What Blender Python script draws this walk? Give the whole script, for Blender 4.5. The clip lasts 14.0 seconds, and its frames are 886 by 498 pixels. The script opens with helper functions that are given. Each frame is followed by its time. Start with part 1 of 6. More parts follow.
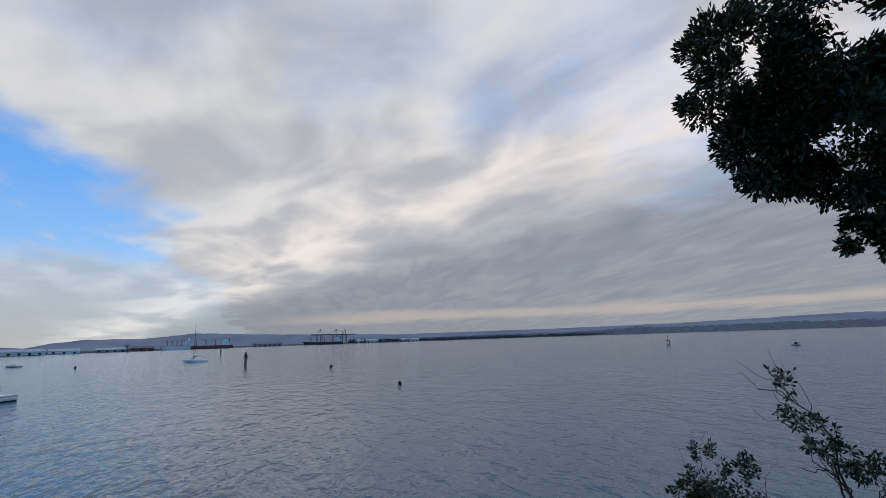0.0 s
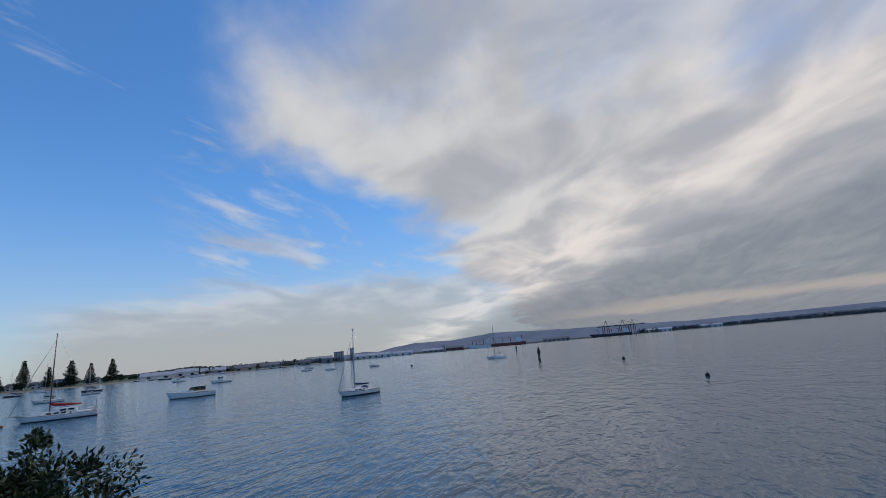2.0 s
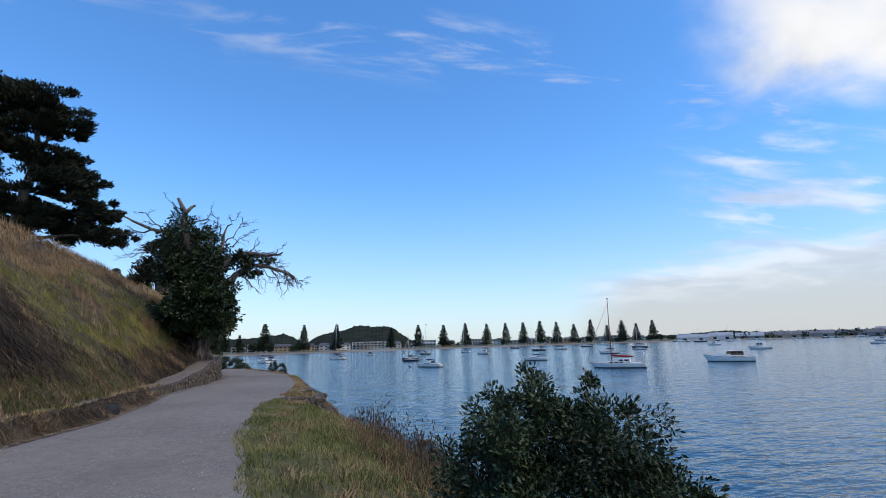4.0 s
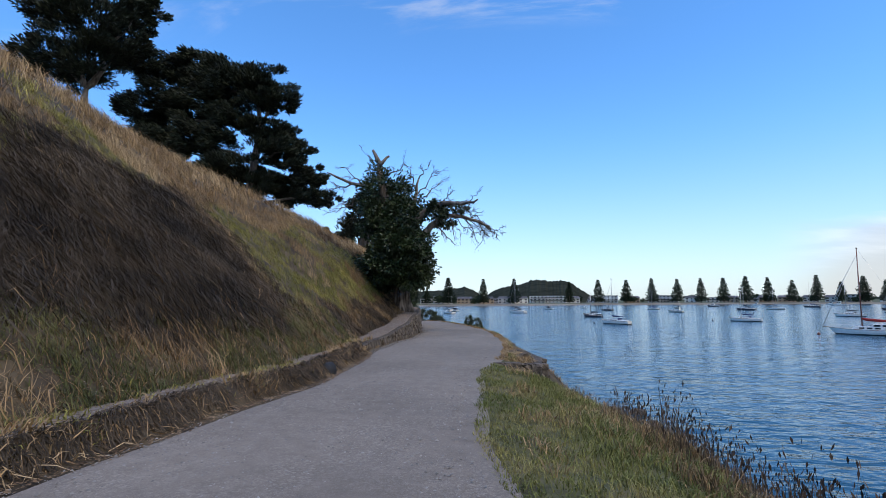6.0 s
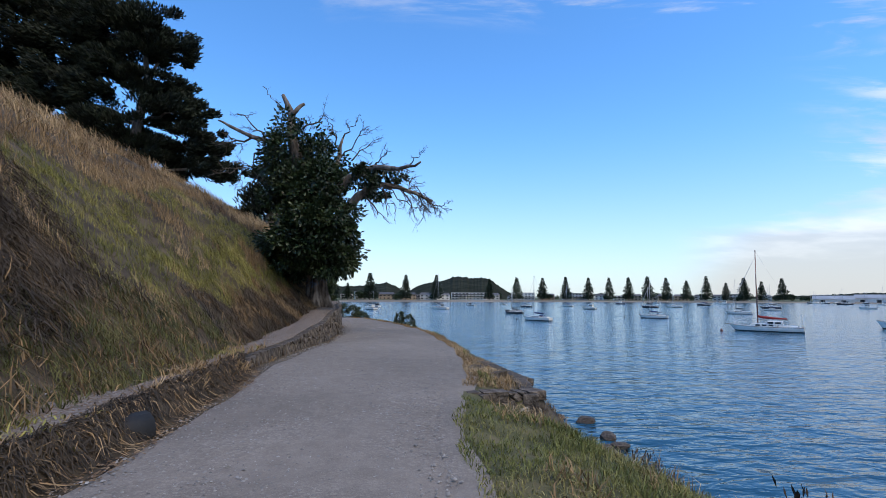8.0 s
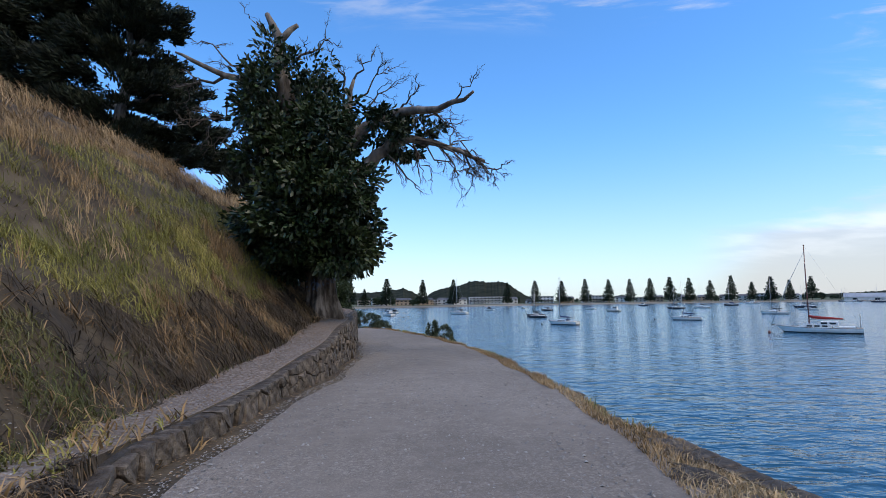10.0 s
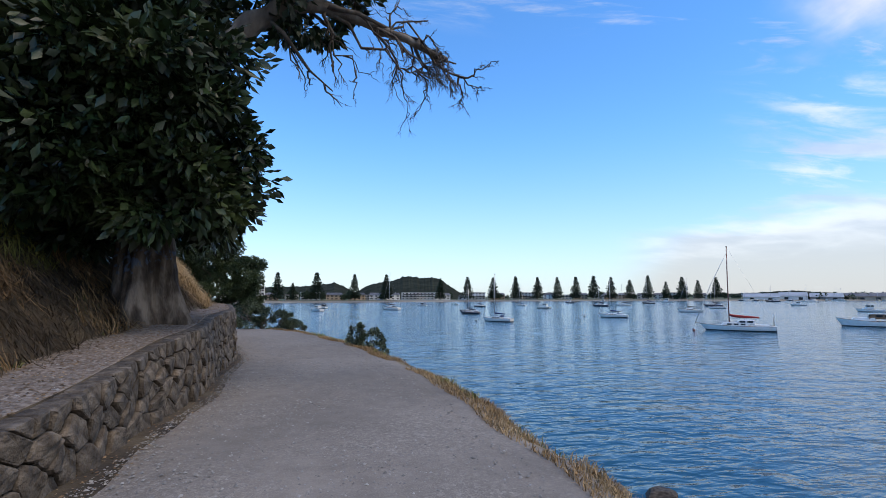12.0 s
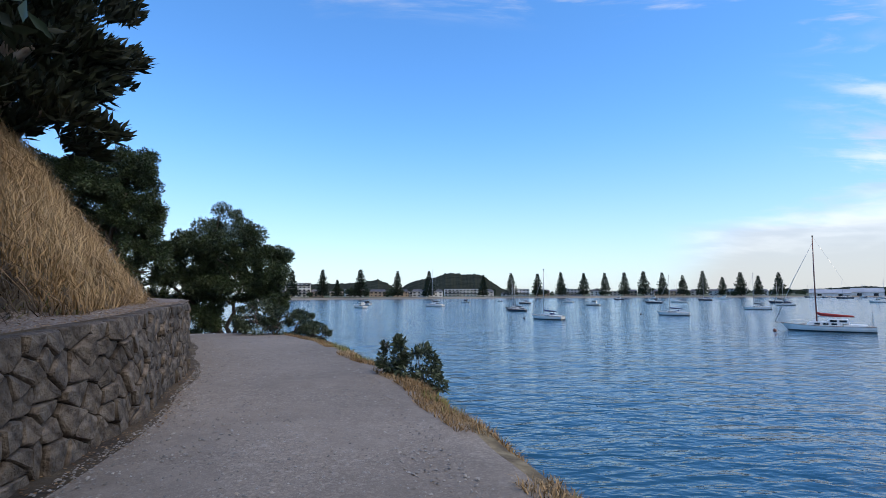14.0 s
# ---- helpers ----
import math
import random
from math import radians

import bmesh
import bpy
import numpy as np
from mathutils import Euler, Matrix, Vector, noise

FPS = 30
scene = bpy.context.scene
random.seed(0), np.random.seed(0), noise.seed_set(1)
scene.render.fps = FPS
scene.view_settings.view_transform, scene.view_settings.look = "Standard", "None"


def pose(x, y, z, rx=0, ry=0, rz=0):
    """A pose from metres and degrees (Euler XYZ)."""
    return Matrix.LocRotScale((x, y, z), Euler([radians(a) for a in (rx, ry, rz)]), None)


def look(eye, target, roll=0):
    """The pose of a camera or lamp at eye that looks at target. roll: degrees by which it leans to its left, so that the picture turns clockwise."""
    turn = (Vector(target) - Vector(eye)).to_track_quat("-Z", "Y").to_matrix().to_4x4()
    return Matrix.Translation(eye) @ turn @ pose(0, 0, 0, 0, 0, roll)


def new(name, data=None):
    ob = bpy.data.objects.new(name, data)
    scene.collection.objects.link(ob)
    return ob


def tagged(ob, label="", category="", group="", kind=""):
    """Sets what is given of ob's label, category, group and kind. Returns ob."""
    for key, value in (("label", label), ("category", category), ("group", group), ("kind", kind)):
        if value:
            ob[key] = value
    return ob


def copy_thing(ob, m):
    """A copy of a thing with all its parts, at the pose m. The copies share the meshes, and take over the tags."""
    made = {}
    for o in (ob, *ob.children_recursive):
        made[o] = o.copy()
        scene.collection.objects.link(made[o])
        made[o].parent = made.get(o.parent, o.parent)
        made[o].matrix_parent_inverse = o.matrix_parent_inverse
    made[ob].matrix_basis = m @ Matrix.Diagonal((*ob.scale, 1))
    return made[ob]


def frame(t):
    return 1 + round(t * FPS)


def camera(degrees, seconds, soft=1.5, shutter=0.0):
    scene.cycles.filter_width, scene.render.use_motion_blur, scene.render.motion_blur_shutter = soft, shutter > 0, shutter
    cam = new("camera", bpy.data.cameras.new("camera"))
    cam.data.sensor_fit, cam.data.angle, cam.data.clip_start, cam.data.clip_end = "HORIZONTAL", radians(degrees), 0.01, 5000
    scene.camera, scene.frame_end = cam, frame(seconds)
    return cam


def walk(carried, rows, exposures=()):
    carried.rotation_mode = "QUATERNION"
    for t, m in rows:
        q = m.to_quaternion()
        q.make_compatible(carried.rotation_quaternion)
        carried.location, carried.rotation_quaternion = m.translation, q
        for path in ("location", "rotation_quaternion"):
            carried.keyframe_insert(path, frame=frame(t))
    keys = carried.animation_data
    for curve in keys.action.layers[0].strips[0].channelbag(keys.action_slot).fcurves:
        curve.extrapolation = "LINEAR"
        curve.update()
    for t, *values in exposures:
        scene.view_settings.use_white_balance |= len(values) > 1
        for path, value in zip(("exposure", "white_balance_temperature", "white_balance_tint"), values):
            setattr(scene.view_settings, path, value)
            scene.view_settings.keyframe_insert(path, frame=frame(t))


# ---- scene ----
cam = camera(86.44, 14.0, soft=0.85)
PATH = [
    (0, 0.000, 0.000, 1.243, 100.80, 1.83, -108.06),
    (0.5, 0.013, 0.007, 1.245, 101.24, 2.10, -101.73),
    (1, 0.026, 0.019, 1.253, 101.59, 2.88, -96.06),
    (1.5, 0.069, 0.011, 1.257, 101.70, 4.51, -88.37),
    (2, 0.184, -0.006, 1.284, 102.01, 4.96, -74.66),
    (2.5, 0.511, 0.241, 1.244, 102.77, 4.62, -61.72),
    (3, 0.486, 0.195, 1.246, 104.13, 3.22, -46.79),
    (3.5, 0.445, 0.122, 1.250, 103.11, 1.24, -29.76),
    (4, 0.384, 0.025, 1.262, 101.33, 1.57, -16.67),
    (4.2, 0.363, -0.001, 1.265, 100.41, 1.61, -11.39),
    (6.3, -0.580, 3.547, 1.372, 96.11, 0.27, 4.32),
    (6.5, -0.646, 3.963, 1.352, 96.47, 0.09, 2.82),
    (7, -0.804, 5.003, 1.294, 97.59, -0.16, -1.18),
    (7.5, -0.909, 6.192, 1.234, 97.02, -0.73, -5.58),
    (8, -0.999, 7.226, 1.250, 95.70, -0.32, -5.19),
    (8.2, -1.004, 7.707, 1.234, 95.77, -0.39, -3.99),
    (10.3, -1.613, 13.330, 1.215, 96.34, 0.76, -3.20),
    (10.5, -1.606, 13.877, 1.211, 96.36, -0.05, -3.80),
    (11, -1.575, 14.860, 1.190, 95.76, -0.25, -6.03),
    (11.5, -1.408, 15.942, 1.225, 96.45, 0.15, -8.26),
    (12, -1.246, 17.235, 1.202, 95.72, 0.06, -11.32),
    (12.5, -1.096, 18.462, 1.205, 93.92, -0.18, -11.49),
    (13, -1.065, 19.823, 1.156, 94.41, -0.30, -10.60),
    (13.5, -1.054, 21.209, 1.160, 95.00, -0.55, -8.75),
    (14, -1.039, 22.503, 1.157, 95.33, 0.14, -6.20),
]
walk(cam, [(row[0], pose(*row[1:])) for row in PATH],
     [(0, 0.27), (1, 0.17), (2.5, 0.12), (3, 0.28), (3.5, 0.42), (4.2, 0.82), (6.3, 0.92), (14, 0.92)])

# ---- world, sun, exposure ----
ZW = -5.0                      # water level; the path lies at about 0
world = bpy.data.worlds.new("sky")
scene.world = world
world.use_nodes = True
wt = world.node_tree
wt.nodes.clear()


def wnode(kind, **values):
    n = wt.nodes.new(kind)
    for key, value in values.items():
        n.inputs[key].default_value = value
    return n


def wmath(op, a, b=None, c=None, clamp=False):
    n = wt.nodes.new("ShaderNodeMath")
    n.operation, n.use_clamp = op, clamp
    for k, v in enumerate((a, b, c)):
        if v is None:
            continue
        if isinstance(v, (int, float)):
            n.inputs[k].default_value = v
        else:
            wt.links.new(v, n.inputs[k])
    return n.outputs[0]


def wramp(v, lo, hi, a=0.0, b=1.0):
    n = wt.nodes.new("ShaderNodeMapRange")
    n.interpolation_type = "SMOOTHSTEP"
    wt.links.new(v, n.inputs["Value"])
    for key, x in (("From Min", lo), ("From Max", hi), ("To Min", a), ("To Max", b)):
        n.inputs[key].default_value = x
    return n.outputs[0]


def wmix(f, a, b):
    n = wt.nodes.new("ShaderNodeMix")
    n.data_type = "RGBA"
    for sock, v in ((n.inputs[0], f), (n.inputs[6], a), (n.inputs[7], b)):
        if isinstance(v, (tuple, float)):
            sock.default_value = v
        else:
            wt.links.new(v, sock)
    return n.outputs[2]


def wnoise(vec, scale, detail=6.0, rough=0.55, distort=0.0):
    n = wnode("ShaderNodeTexNoise", Scale=scale, Detail=detail, Roughness=rough, Distortion=distort)
    wt.links.new(vec, n.inputs["Vector"])
    return n.outputs[0]


SUN_AZ, SUN_EL = radians(142), radians(60)      # clockwise from +y
SKY_GAIN, CLOUD_GAIN = 0.150, 0.42
sky = wt.nodes.new("ShaderNodeTexSky")
sky.sky_type, sky.sun_disc = "NISHITA", False
sky.sun_elevation, sky.sun_rotation = SUN_EL, SUN_AZ
sky.air_density, sky.dust_density, sky.ozone_density = 1.0, 0.0, 3.0
coord = wt.nodes.new("ShaderNodeTexCoord")
sep = wt.nodes.new("ShaderNodeSeparateXYZ")
wt.links.new(coord.outputs["Generated"], sep.inputs[0])
dx, dy, dz = sep.outputs
up = wmath("MAXIMUM", dz, 0.0)
over = wmath("ADD", up, 0.1)
cu, cv = wmath("DIVIDE", dx, over), wmath("DIVIDE", dy, over)      # place on a flat cloud sheet


def woven(angle, along, across, scale, detail, rough, distort):
    """Noise drawn out along one heading of the cloud sheet."""
    a = radians(angle)
    u = wmath("ADD", wmath("MULTIPLY", cu, math.cos(a)), wmath("MULTIPLY", cv, math.sin(a)))
    v = wmath("SUBTRACT", wmath("MULTIPLY", cv, math.cos(a)), wmath("MULTIPLY", cu, math.sin(a)))
    c = wt.nodes.new("ShaderNodeCombineXYZ")
    wt.links.new(wmath("MULTIPLY", u, along), c.inputs[0])
    wt.links.new(wmath("MULTIPLY", v, across), c.inputs[1])
    return wnoise(c.outputs[0], scale, detail, rough, distort)


streak = woven(14, 0.6, 1.1, 1.35, 7.0, 0.54, 0.35)
fine = woven(24, 1.0, 1.2, 3.2, 6.0, 0.52, 0.4)
big = woven(0, 0.7, 0.9, 0.8, 4.0, 0.5, 0.2)
thread = woven(-6, 0.5, 1.5, 3.6, 7.0, 0.6, 0.5)
# the main sheet, its ragged edge towards the clear sky, and the low layer beyond it
wobble = wmath("ADD", wmath("MULTIPLY", wmath("SUBTRACT", streak, 0.5), 1.3), wmath("MULTIPLY", wmath("SUBTRACT", fine, 0.5), 0.6))
rim = wmath("ADD", wmath("SUBTRACT", cv, wramp(cu, 1.4, 2.3, 1.05, 0.72)), wmath("MULTIPLY", wobble, -0.85))
sheet_a = wmath("MULTIPLY", wramp(wmath("ADD", wmath("SUBTRACT", cu, wmath("MULTIPLY", cv, 0.5)), wmath("MULTIPLY", wobble, 0.6)), 0.42, 1.0), wramp(rim, -0.22, 0.30, 1.0, 0.0))
reach = wmath("ADD", wmath("ADD", cu, wmath("MULTIPLY", cv, 0.45)), wmath("MULTIPLY", wobble, 1.6))
sheet_b = wmath("MULTIPLY", wramp(reach, 3.7, 4.9), wramp(wmath("SUBTRACT", cu, wmath("MULTIPLY", cv, 0.62)), -0.2, 0.9))
cover = wmath("MAXIMUM", sheet_a, wmath("MULTIPLY", sheet_b, 0.72))
thin = wmath("ADD", wmath("ADD", 0.88, wmath("MULTIPLY", wobble, 0.75)), wmath("MULTIPLY", wramp(cu, 1.3, 2.6), 0.25))
mask = wmath("MULTIPLY", cover, wmath("MINIMUM", wmath("MAXIMUM", thin, 0.12), 0.97))
# a thin broken line of wisps high over the bay
lane = wmath("ADD", cv, wmath("MULTIPLY", wmath("SUBTRACT", big, 0.5), 0.5))
wisp = wmath("MULTIPLY", wmath("MULTIPLY", wramp(lane, 1.02, 1.16), wramp(lane, 1.20, 1.42, 1.0, 0.0)), wramp(thread, 0.50, 0.72))
wisp = wmath("MULTIPLY", wisp, wmath("MULTIPLY", wramp(cu, 1.4, 2.2, 1.0, 0.0), wramp(cu, -0.6, 0.5, 0.15, 0.8)))
mask = wmath("MAXIMUM", mask, wisp)
# torn streaks in the gap between the sheets
torn = wmath("MULTIPLY", wmath("MULTIPLY", wramp(wmath("SUBTRACT", cu, wmath("MULTIPLY", cv, 0.95)), -0.15, 0.5), wmath("MULTIPLY", wramp(cu, 0.9, 1.6), wramp(cv, 1.9, 3.2, 1.0, 0.0))), wramp(wmath("ADD", streak, wmath("MULTIPLY", wmath("SUBTRACT", thread, 0.5), 0.7)), 0.45, 0.68, 0.0, 0.6))
mask = wmath("MAXIMUM", mask, torn)
# the grey bank under the bright band, and a warm line low over the far land
slope = wmath("ADD", wmath("SUBTRACT", cu, wmath("MULTIPLY", cv, 1.7)), wmath("MULTIPLY", wobble, 0.8))
bank = wmath("MULTIPLY", wramp(slope, 3.5, 6.0), wramp(thread, 0.25, 0.7, 1.0, 0.82))
band = wmath("MULTIPLY", wramp(slope, 1.6, 3.8), wramp(slope, 4.0, 5.2, 1.0, 0.0))
line = wmath("ADD", up, wmath("MULTIPLY", wmath("SUBTRACT", streak, 0.5), 0.03))
ember = wmath("MULTIPLY", wmath("MULTIPLY", wramp(line, 0.034, 0.046), wramp(line, 0.050, 0.066, 1.0, 0.0)), wramp(slope, 5.5, 9.0, 0.0, 0.55))
billow = woven(18, 0.7, 1.1, 1.9, 5.0, 0.48, 0.4)
white = wmix(band, (1.40, 1.39, 1.38, 1), (1.74, 1.60, 1.50, 1))
shade = wmix(wramp(billow, 0.36, 0.68, 0.0, 0.85), white, (0.80, 0.83, 0.90, 1))
shade = wmix(wmath("MULTIPLY", wramp(reach, 4.2, 6.5), wmath("SUBTRACT", 1.0, band)), shade, (0.86, 0.85, 0.86, 1))
cloud = wmix(bank, shade, (0.49, 0.53, 0.61, 1))
cloud = wmix(ember, cloud, (1.15, 0.98, 0.86, 1))
tint = wmix(wramp(up, 0.0, 0.35, 1.0, 0.0), (0.43, 0.75, 1.0, 1), (0.60, 0.68, 0.80, 1))
mul = wt.nodes.new("ShaderNodeMix")
mul.data_type, mul.blend_type = "RGBA", "MULTIPLY"
mul.inputs[0].default_value = 1.0
wt.links.new(sky.outputs[0], mul.inputs[6])
wt.links.new(tint, mul.inputs[7])
bg_sky = wnode("ShaderNodeBackground", Strength=SKY_GAIN)
wt.links.new(mul.outputs[2], bg_sky.inputs[0])
bg_cloud = wnode("ShaderNodeBackground", Strength=CLOUD_GAIN)
wt.links.new(cloud, bg_cloud.inputs[0])
haze_amount = wmath("MULTIPLY", wmath("POWER", wmath("SUBTRACT", 1.0, up), 7.0), 0.85)
bg_haze = wnode("ShaderNodeBackground", Color=(0.34, 0.40, 0.445, 1), Strength=1.0)
mix1, mix2 = wt.nodes.new("ShaderNodeMixShader"), wt.nodes.new("ShaderNodeMixShader")
wt.links.new(haze_amount, mix1.inputs[0])
wt.links.new(bg_sky.outputs[0], mix1.inputs[1])
wt.links.new(bg_haze.outputs[0], mix1.inputs[2])
wt.links.new(mask, mix2.inputs[0])
wt.links.new(mix1.outputs[0], mix2.inputs[1])
wt.links.new(bg_cloud.outputs[0], mix2.inputs[2])
wout = wt.nodes.new("ShaderNodeOutputWorld")
wt.links.new(mix2.outputs[0], wout.inputs[0])

sun_data = bpy.data.lights.new("sun", "SUN")
sun_data.energy, sun_data.angle, sun_data.color = 0.85, radians(30), (1.0, 0.83, 0.64)
sun = new("sun", sun_data)
sun_way = Vector((math.sin(SUN_AZ) * math.cos(SUN_EL), math.cos(SUN_AZ) * math.cos(SUN_EL), math.sin(SUN_EL)))
sun.matrix_world = look(sun_way * 50, (0, 0, 0))

# ---- materials ----
def material(name, colors, scale=4.0, rough=0.8, bump=0.3, bump_scale=20.0, metal=0.0, random_amount=0.0, island=False, stretch=(1, 1, 1),
             detail=6.0, spread=(0.35, 0.65), coarse=0.0, bump_dist=0.02, spec=0.5, weave=0.0):
    """A surface of two or three colours in a noise of the given size, with a coarser stain, fine relief and a shift for each piece."""
    m = bpy.data.materials.new(name)
    m.use_nodes = True
    t = m.node_tree
    b = t.nodes["Principled BSDF"]
    b.inputs["Metallic"].default_value = metal
    b.inputs["Specular IOR Level"].default_value = spec
    tc = t.nodes.new("ShaderNodeTexCoord")
    mp = t.nodes.new("ShaderNodeMapping")
    mp.inputs["Scale"].default_value = stretch
    t.links.new(tc.outputs["Object"], mp.inputs[0])
    n = t.nodes.new("ShaderNodeTexNoise")
    n.inputs["Scale"].default_value, n.inputs["Detail"].default_value = scale, detail
    t.links.new(mp.outputs[0], n.inputs["Vector"])
    ramp = t.nodes.new("ShaderNodeValToRGB")
    e = ramp.color_ramp.elements
    e[0].position, e[1].position = spread
    e[0].color, e[1].color = (*colors[0], 1), (*colors[-1], 1)
    if len(colors) == 3:
        mid = e.new(sum(spread) / 2)
        mid.color = (*colors[1], 1)
    t.links.new(n.outputs[0], ramp.inputs[0])
    out = ramp.outputs[0]
    hsv = t.nodes.new("ShaderNodeHueSaturation")
    t.links.new(out, hsv.inputs["Color"])
    value = None
    if random_amount:
        src = t.nodes.new("ShaderNodeNewGeometry" if island else "ShaderNodeObjectInfo")
        mr = t.nodes.new("ShaderNodeMapRange")
        t.links.new(src.outputs["Random Per Island" if island else "Random"], mr.inputs["Value"])
        mr.inputs["To Min"].default_value, mr.inputs["To Max"].default_value = 1 - random_amount, 1 + random_amount
        value = mr.outputs[0]
    if coarse:
        n2 = t.nodes.new("ShaderNodeTexNoise")
        n2.inputs["Scale"].default_value, n2.inputs["Detail"].default_value = scale * 0.13, 3.0
        t.links.new(tc.outputs["Object"], n2.inputs["Vector"])
        mr2 = t.nodes.new("ShaderNodeMapRange")
        t.links.new(n2.outputs[0], mr2.inputs["Value"])
        mr2.inputs["From Min"].default_value, mr2.inputs["From Max"].default_value = 0.3, 0.7
        mr2.inputs["To Min"].default_value, mr2.inputs["To Max"].default_value = 1 - coarse, 1 + coarse
        if value:
            mm = t.nodes.new("ShaderNodeMath")
            mm.operation = "MULTIPLY"
            t.links.new(value, mm.inputs[0])
            t.links.new(mr2.outputs[0], mm.inputs[1])
            value = mm.outputs[0]
        else:
            value = mr2.outputs[0]
    if value:
        t.links.new(value, hsv.inputs["Value"])
    t.links.new(hsv.outputs[0], b.inputs["Base Color"])
    b.inputs["Roughness"].default_value = rough
    if bump:
        nb = t.nodes.new("ShaderNodeTexNoise")
        nb.inputs["Scale"].default_value, nb.inputs["Detail"].default_value = bump_scale, 5.0
        t.links.new(mp.outputs[0], nb.inputs["Vector"])
        bp = t.nodes.new("ShaderNodeBump")
        bp.inputs["Strength"].default_value, bp.inputs["Distance"].default_value = bump, bump_dist
        t.links.new(nb.outputs[0], bp.inputs["Height"])
        t.links.new(bp.outputs[0], b.inputs["Normal"])
    return m


M_SOIL = material("soil_and_thatch", [(0.038, 0.028, 0.018), (0.07, 0.052, 0.031), (0.11, 0.084, 0.05)], 2.2, 0.95, 0.6, 30, coarse=0.25)
M_LEDGE = material("pale_grit", [(0.13, 0.10, 0.078), (0.20, 0.16, 0.128), (0.29, 0.245, 0.205)], 26, 0.95, 0.8, 45, coarse=0.15)
M_STONE = material("basalt_stone", [(0.052, 0.040, 0.030), (0.105, 0.084, 0.064), (0.18, 0.148, 0.115)], 9, 0.9, 1.0, 24, bump_dist=0.035, random_amount=0.3, coarse=0.2)
M_MORTAR = material("dirty_mortar", [(0.035, 0.031, 0.0275), (0.06, 0.0525, 0.045)], 12, 0.95, 0.7, 40)
M_DRY = material("dry_grass", [(0.22, 0.138, 0.062), (0.36, 0.243, 0.12), (0.50, 0.365, 0.20)], 0.5, 0.85, 0, random_amount=0.35, island=True)
M_RUSTY = material("rusty_grass", [(0.13, 0.078, 0.037), (0.225, 0.145, 0.069), (0.32, 0.22, 0.112)], 0.6, 0.85, 0, random_amount=0.6, island=True)
M_DARK_SCRUB = material("dark_scrub", [(0.030, 0.023, 0.016), (0.062, 0.046, 0.030), (0.112, 0.083, 0.053)], 0.7, 0.9, 0, random_amount=0.4, island=True)
M_GREEN = material("green_grass", [(0.16, 0.16, 0.035), (0.27, 0.25, 0.06), (0.40, 0.34, 0.11)], 0.7, 0.8, 0, random_amount=0.5, island=True)
M_LAWN = material("lawn_grass", [(0.12, 0.14, 0.03), (0.20, 0.205, 0.055), (0.31, 0.27, 0.10)], 0.9, 0.8, 0, random_amount=0.35, island=True)
M_FOOT = material("foot_grass", [(0.06, 0.07, 0.02), (0.10, 0.105, 0.032), (0.17, 0.155, 0.058)], 0.9, 0.85, 0, random_amount=0.35, island=True)
M_STRAW = material("trodden_straw", [(0.09, 0.065, 0.035), (0.17, 0.13, 0.07), (0.27, 0.215, 0.125)], 6, 0.95, 0.7, 40, coarse=0.25)
M_SEABED = material("seabed", [(0.05, 0.05, 0.045), (0.09, 0.085, 0.07)], 0.6, 0.9, 0.4, 8)


def water_material():
    m = bpy.data.materials.new("harbour_water")
    m.use_nodes = True
    t = m.node_tree
    b = t.nodes["Principled BSDF"]
    b.inputs["Base Color"].default_value = (0.015, 0.072, 0.118, 1)
    b.inputs["Roughness"].default_value = 0.09
    b.inputs["IOR"].default_value = 1.36
    tc = t.nodes.new("ShaderNodeTexCoord")
    last = None
    for scale, stretch, rot, strength, dist in ((0.13, (1, 1.7, 1), 26, 1.0, 0.30), (0.40, (1, 2.2, 1), 12, 1.0, 0.22), (0.95, (1, 2.0, 1), 24, 1.0, 0.085), (2.5, (1, 1.7, 1), 8, 1.0, 0.016)):
        mp = t.nodes.new("ShaderNodeMapping")
        mp.inputs["Scale"].default_value = stretch
        mp.inputs["Rotation"].default_value = (0, 0, radians(rot))
        t.links.new(tc.outputs["Object"], mp.inputs[0])
        n = t.nodes.new("ShaderNodeTexNoise")
        n.inputs["Scale"].default_value, n.inputs["Detail"].default_value, n.inputs["Distortion"].default_value = scale, 2.0, 0.6
        t.links.new(mp.outputs[0], n.inputs["Vector"])
        bp = t.nodes.new("ShaderNodeBump")
        bp.inputs["Strength"].default_value, bp.inputs["Distance"].default_value = strength, dist
        t.links.new(n.outputs[0], bp.inputs["Height"])
        if last:
            t.links.new(last, bp.inputs["Normal"])
        last = bp.outputs[0]
    t.links.new(last, b.inputs["Normal"])
    return m


M_WATER = water_material()
M_BARK = material("grey_bark", [(0.085, 0.07, 0.055), (0.16, 0.135, 0.11), (0.27, 0.24, 0.20)], 5, 0.9, 0.8, 22, stretch=(1, 1, 0.35), coarse=0.2)
M_TWIG = material("bare_twig", [(0.075, 0.06, 0.05), (0.15, 0.125, 0.10)], 9, 0.9, 0.3, 30)
M_LEAF = material("glossy_leaf", [(0.0132, 0.027, 0.0084), (0.024, 0.045, 0.0132), (0.045, 0.066, 0.021)], 1.3, 0.45, 0, random_amount=0.5, island=True)
M_NEEDLE = material("cypress_spray", [(0.0105, 0.0165, 0.0075), (0.018, 0.027, 0.0112), (0.03, 0.0375, 0.0165)], 0.5, 0.8, 0, random_amount=0.4, island=True)
M_BUSH = material("bush_leaf", [(0.024, 0.0416, 0.0144), (0.04, 0.064, 0.0224), (0.068, 0.096, 0.036)], 1.5, 0.55, 0, random_amount=0.5, island=True)
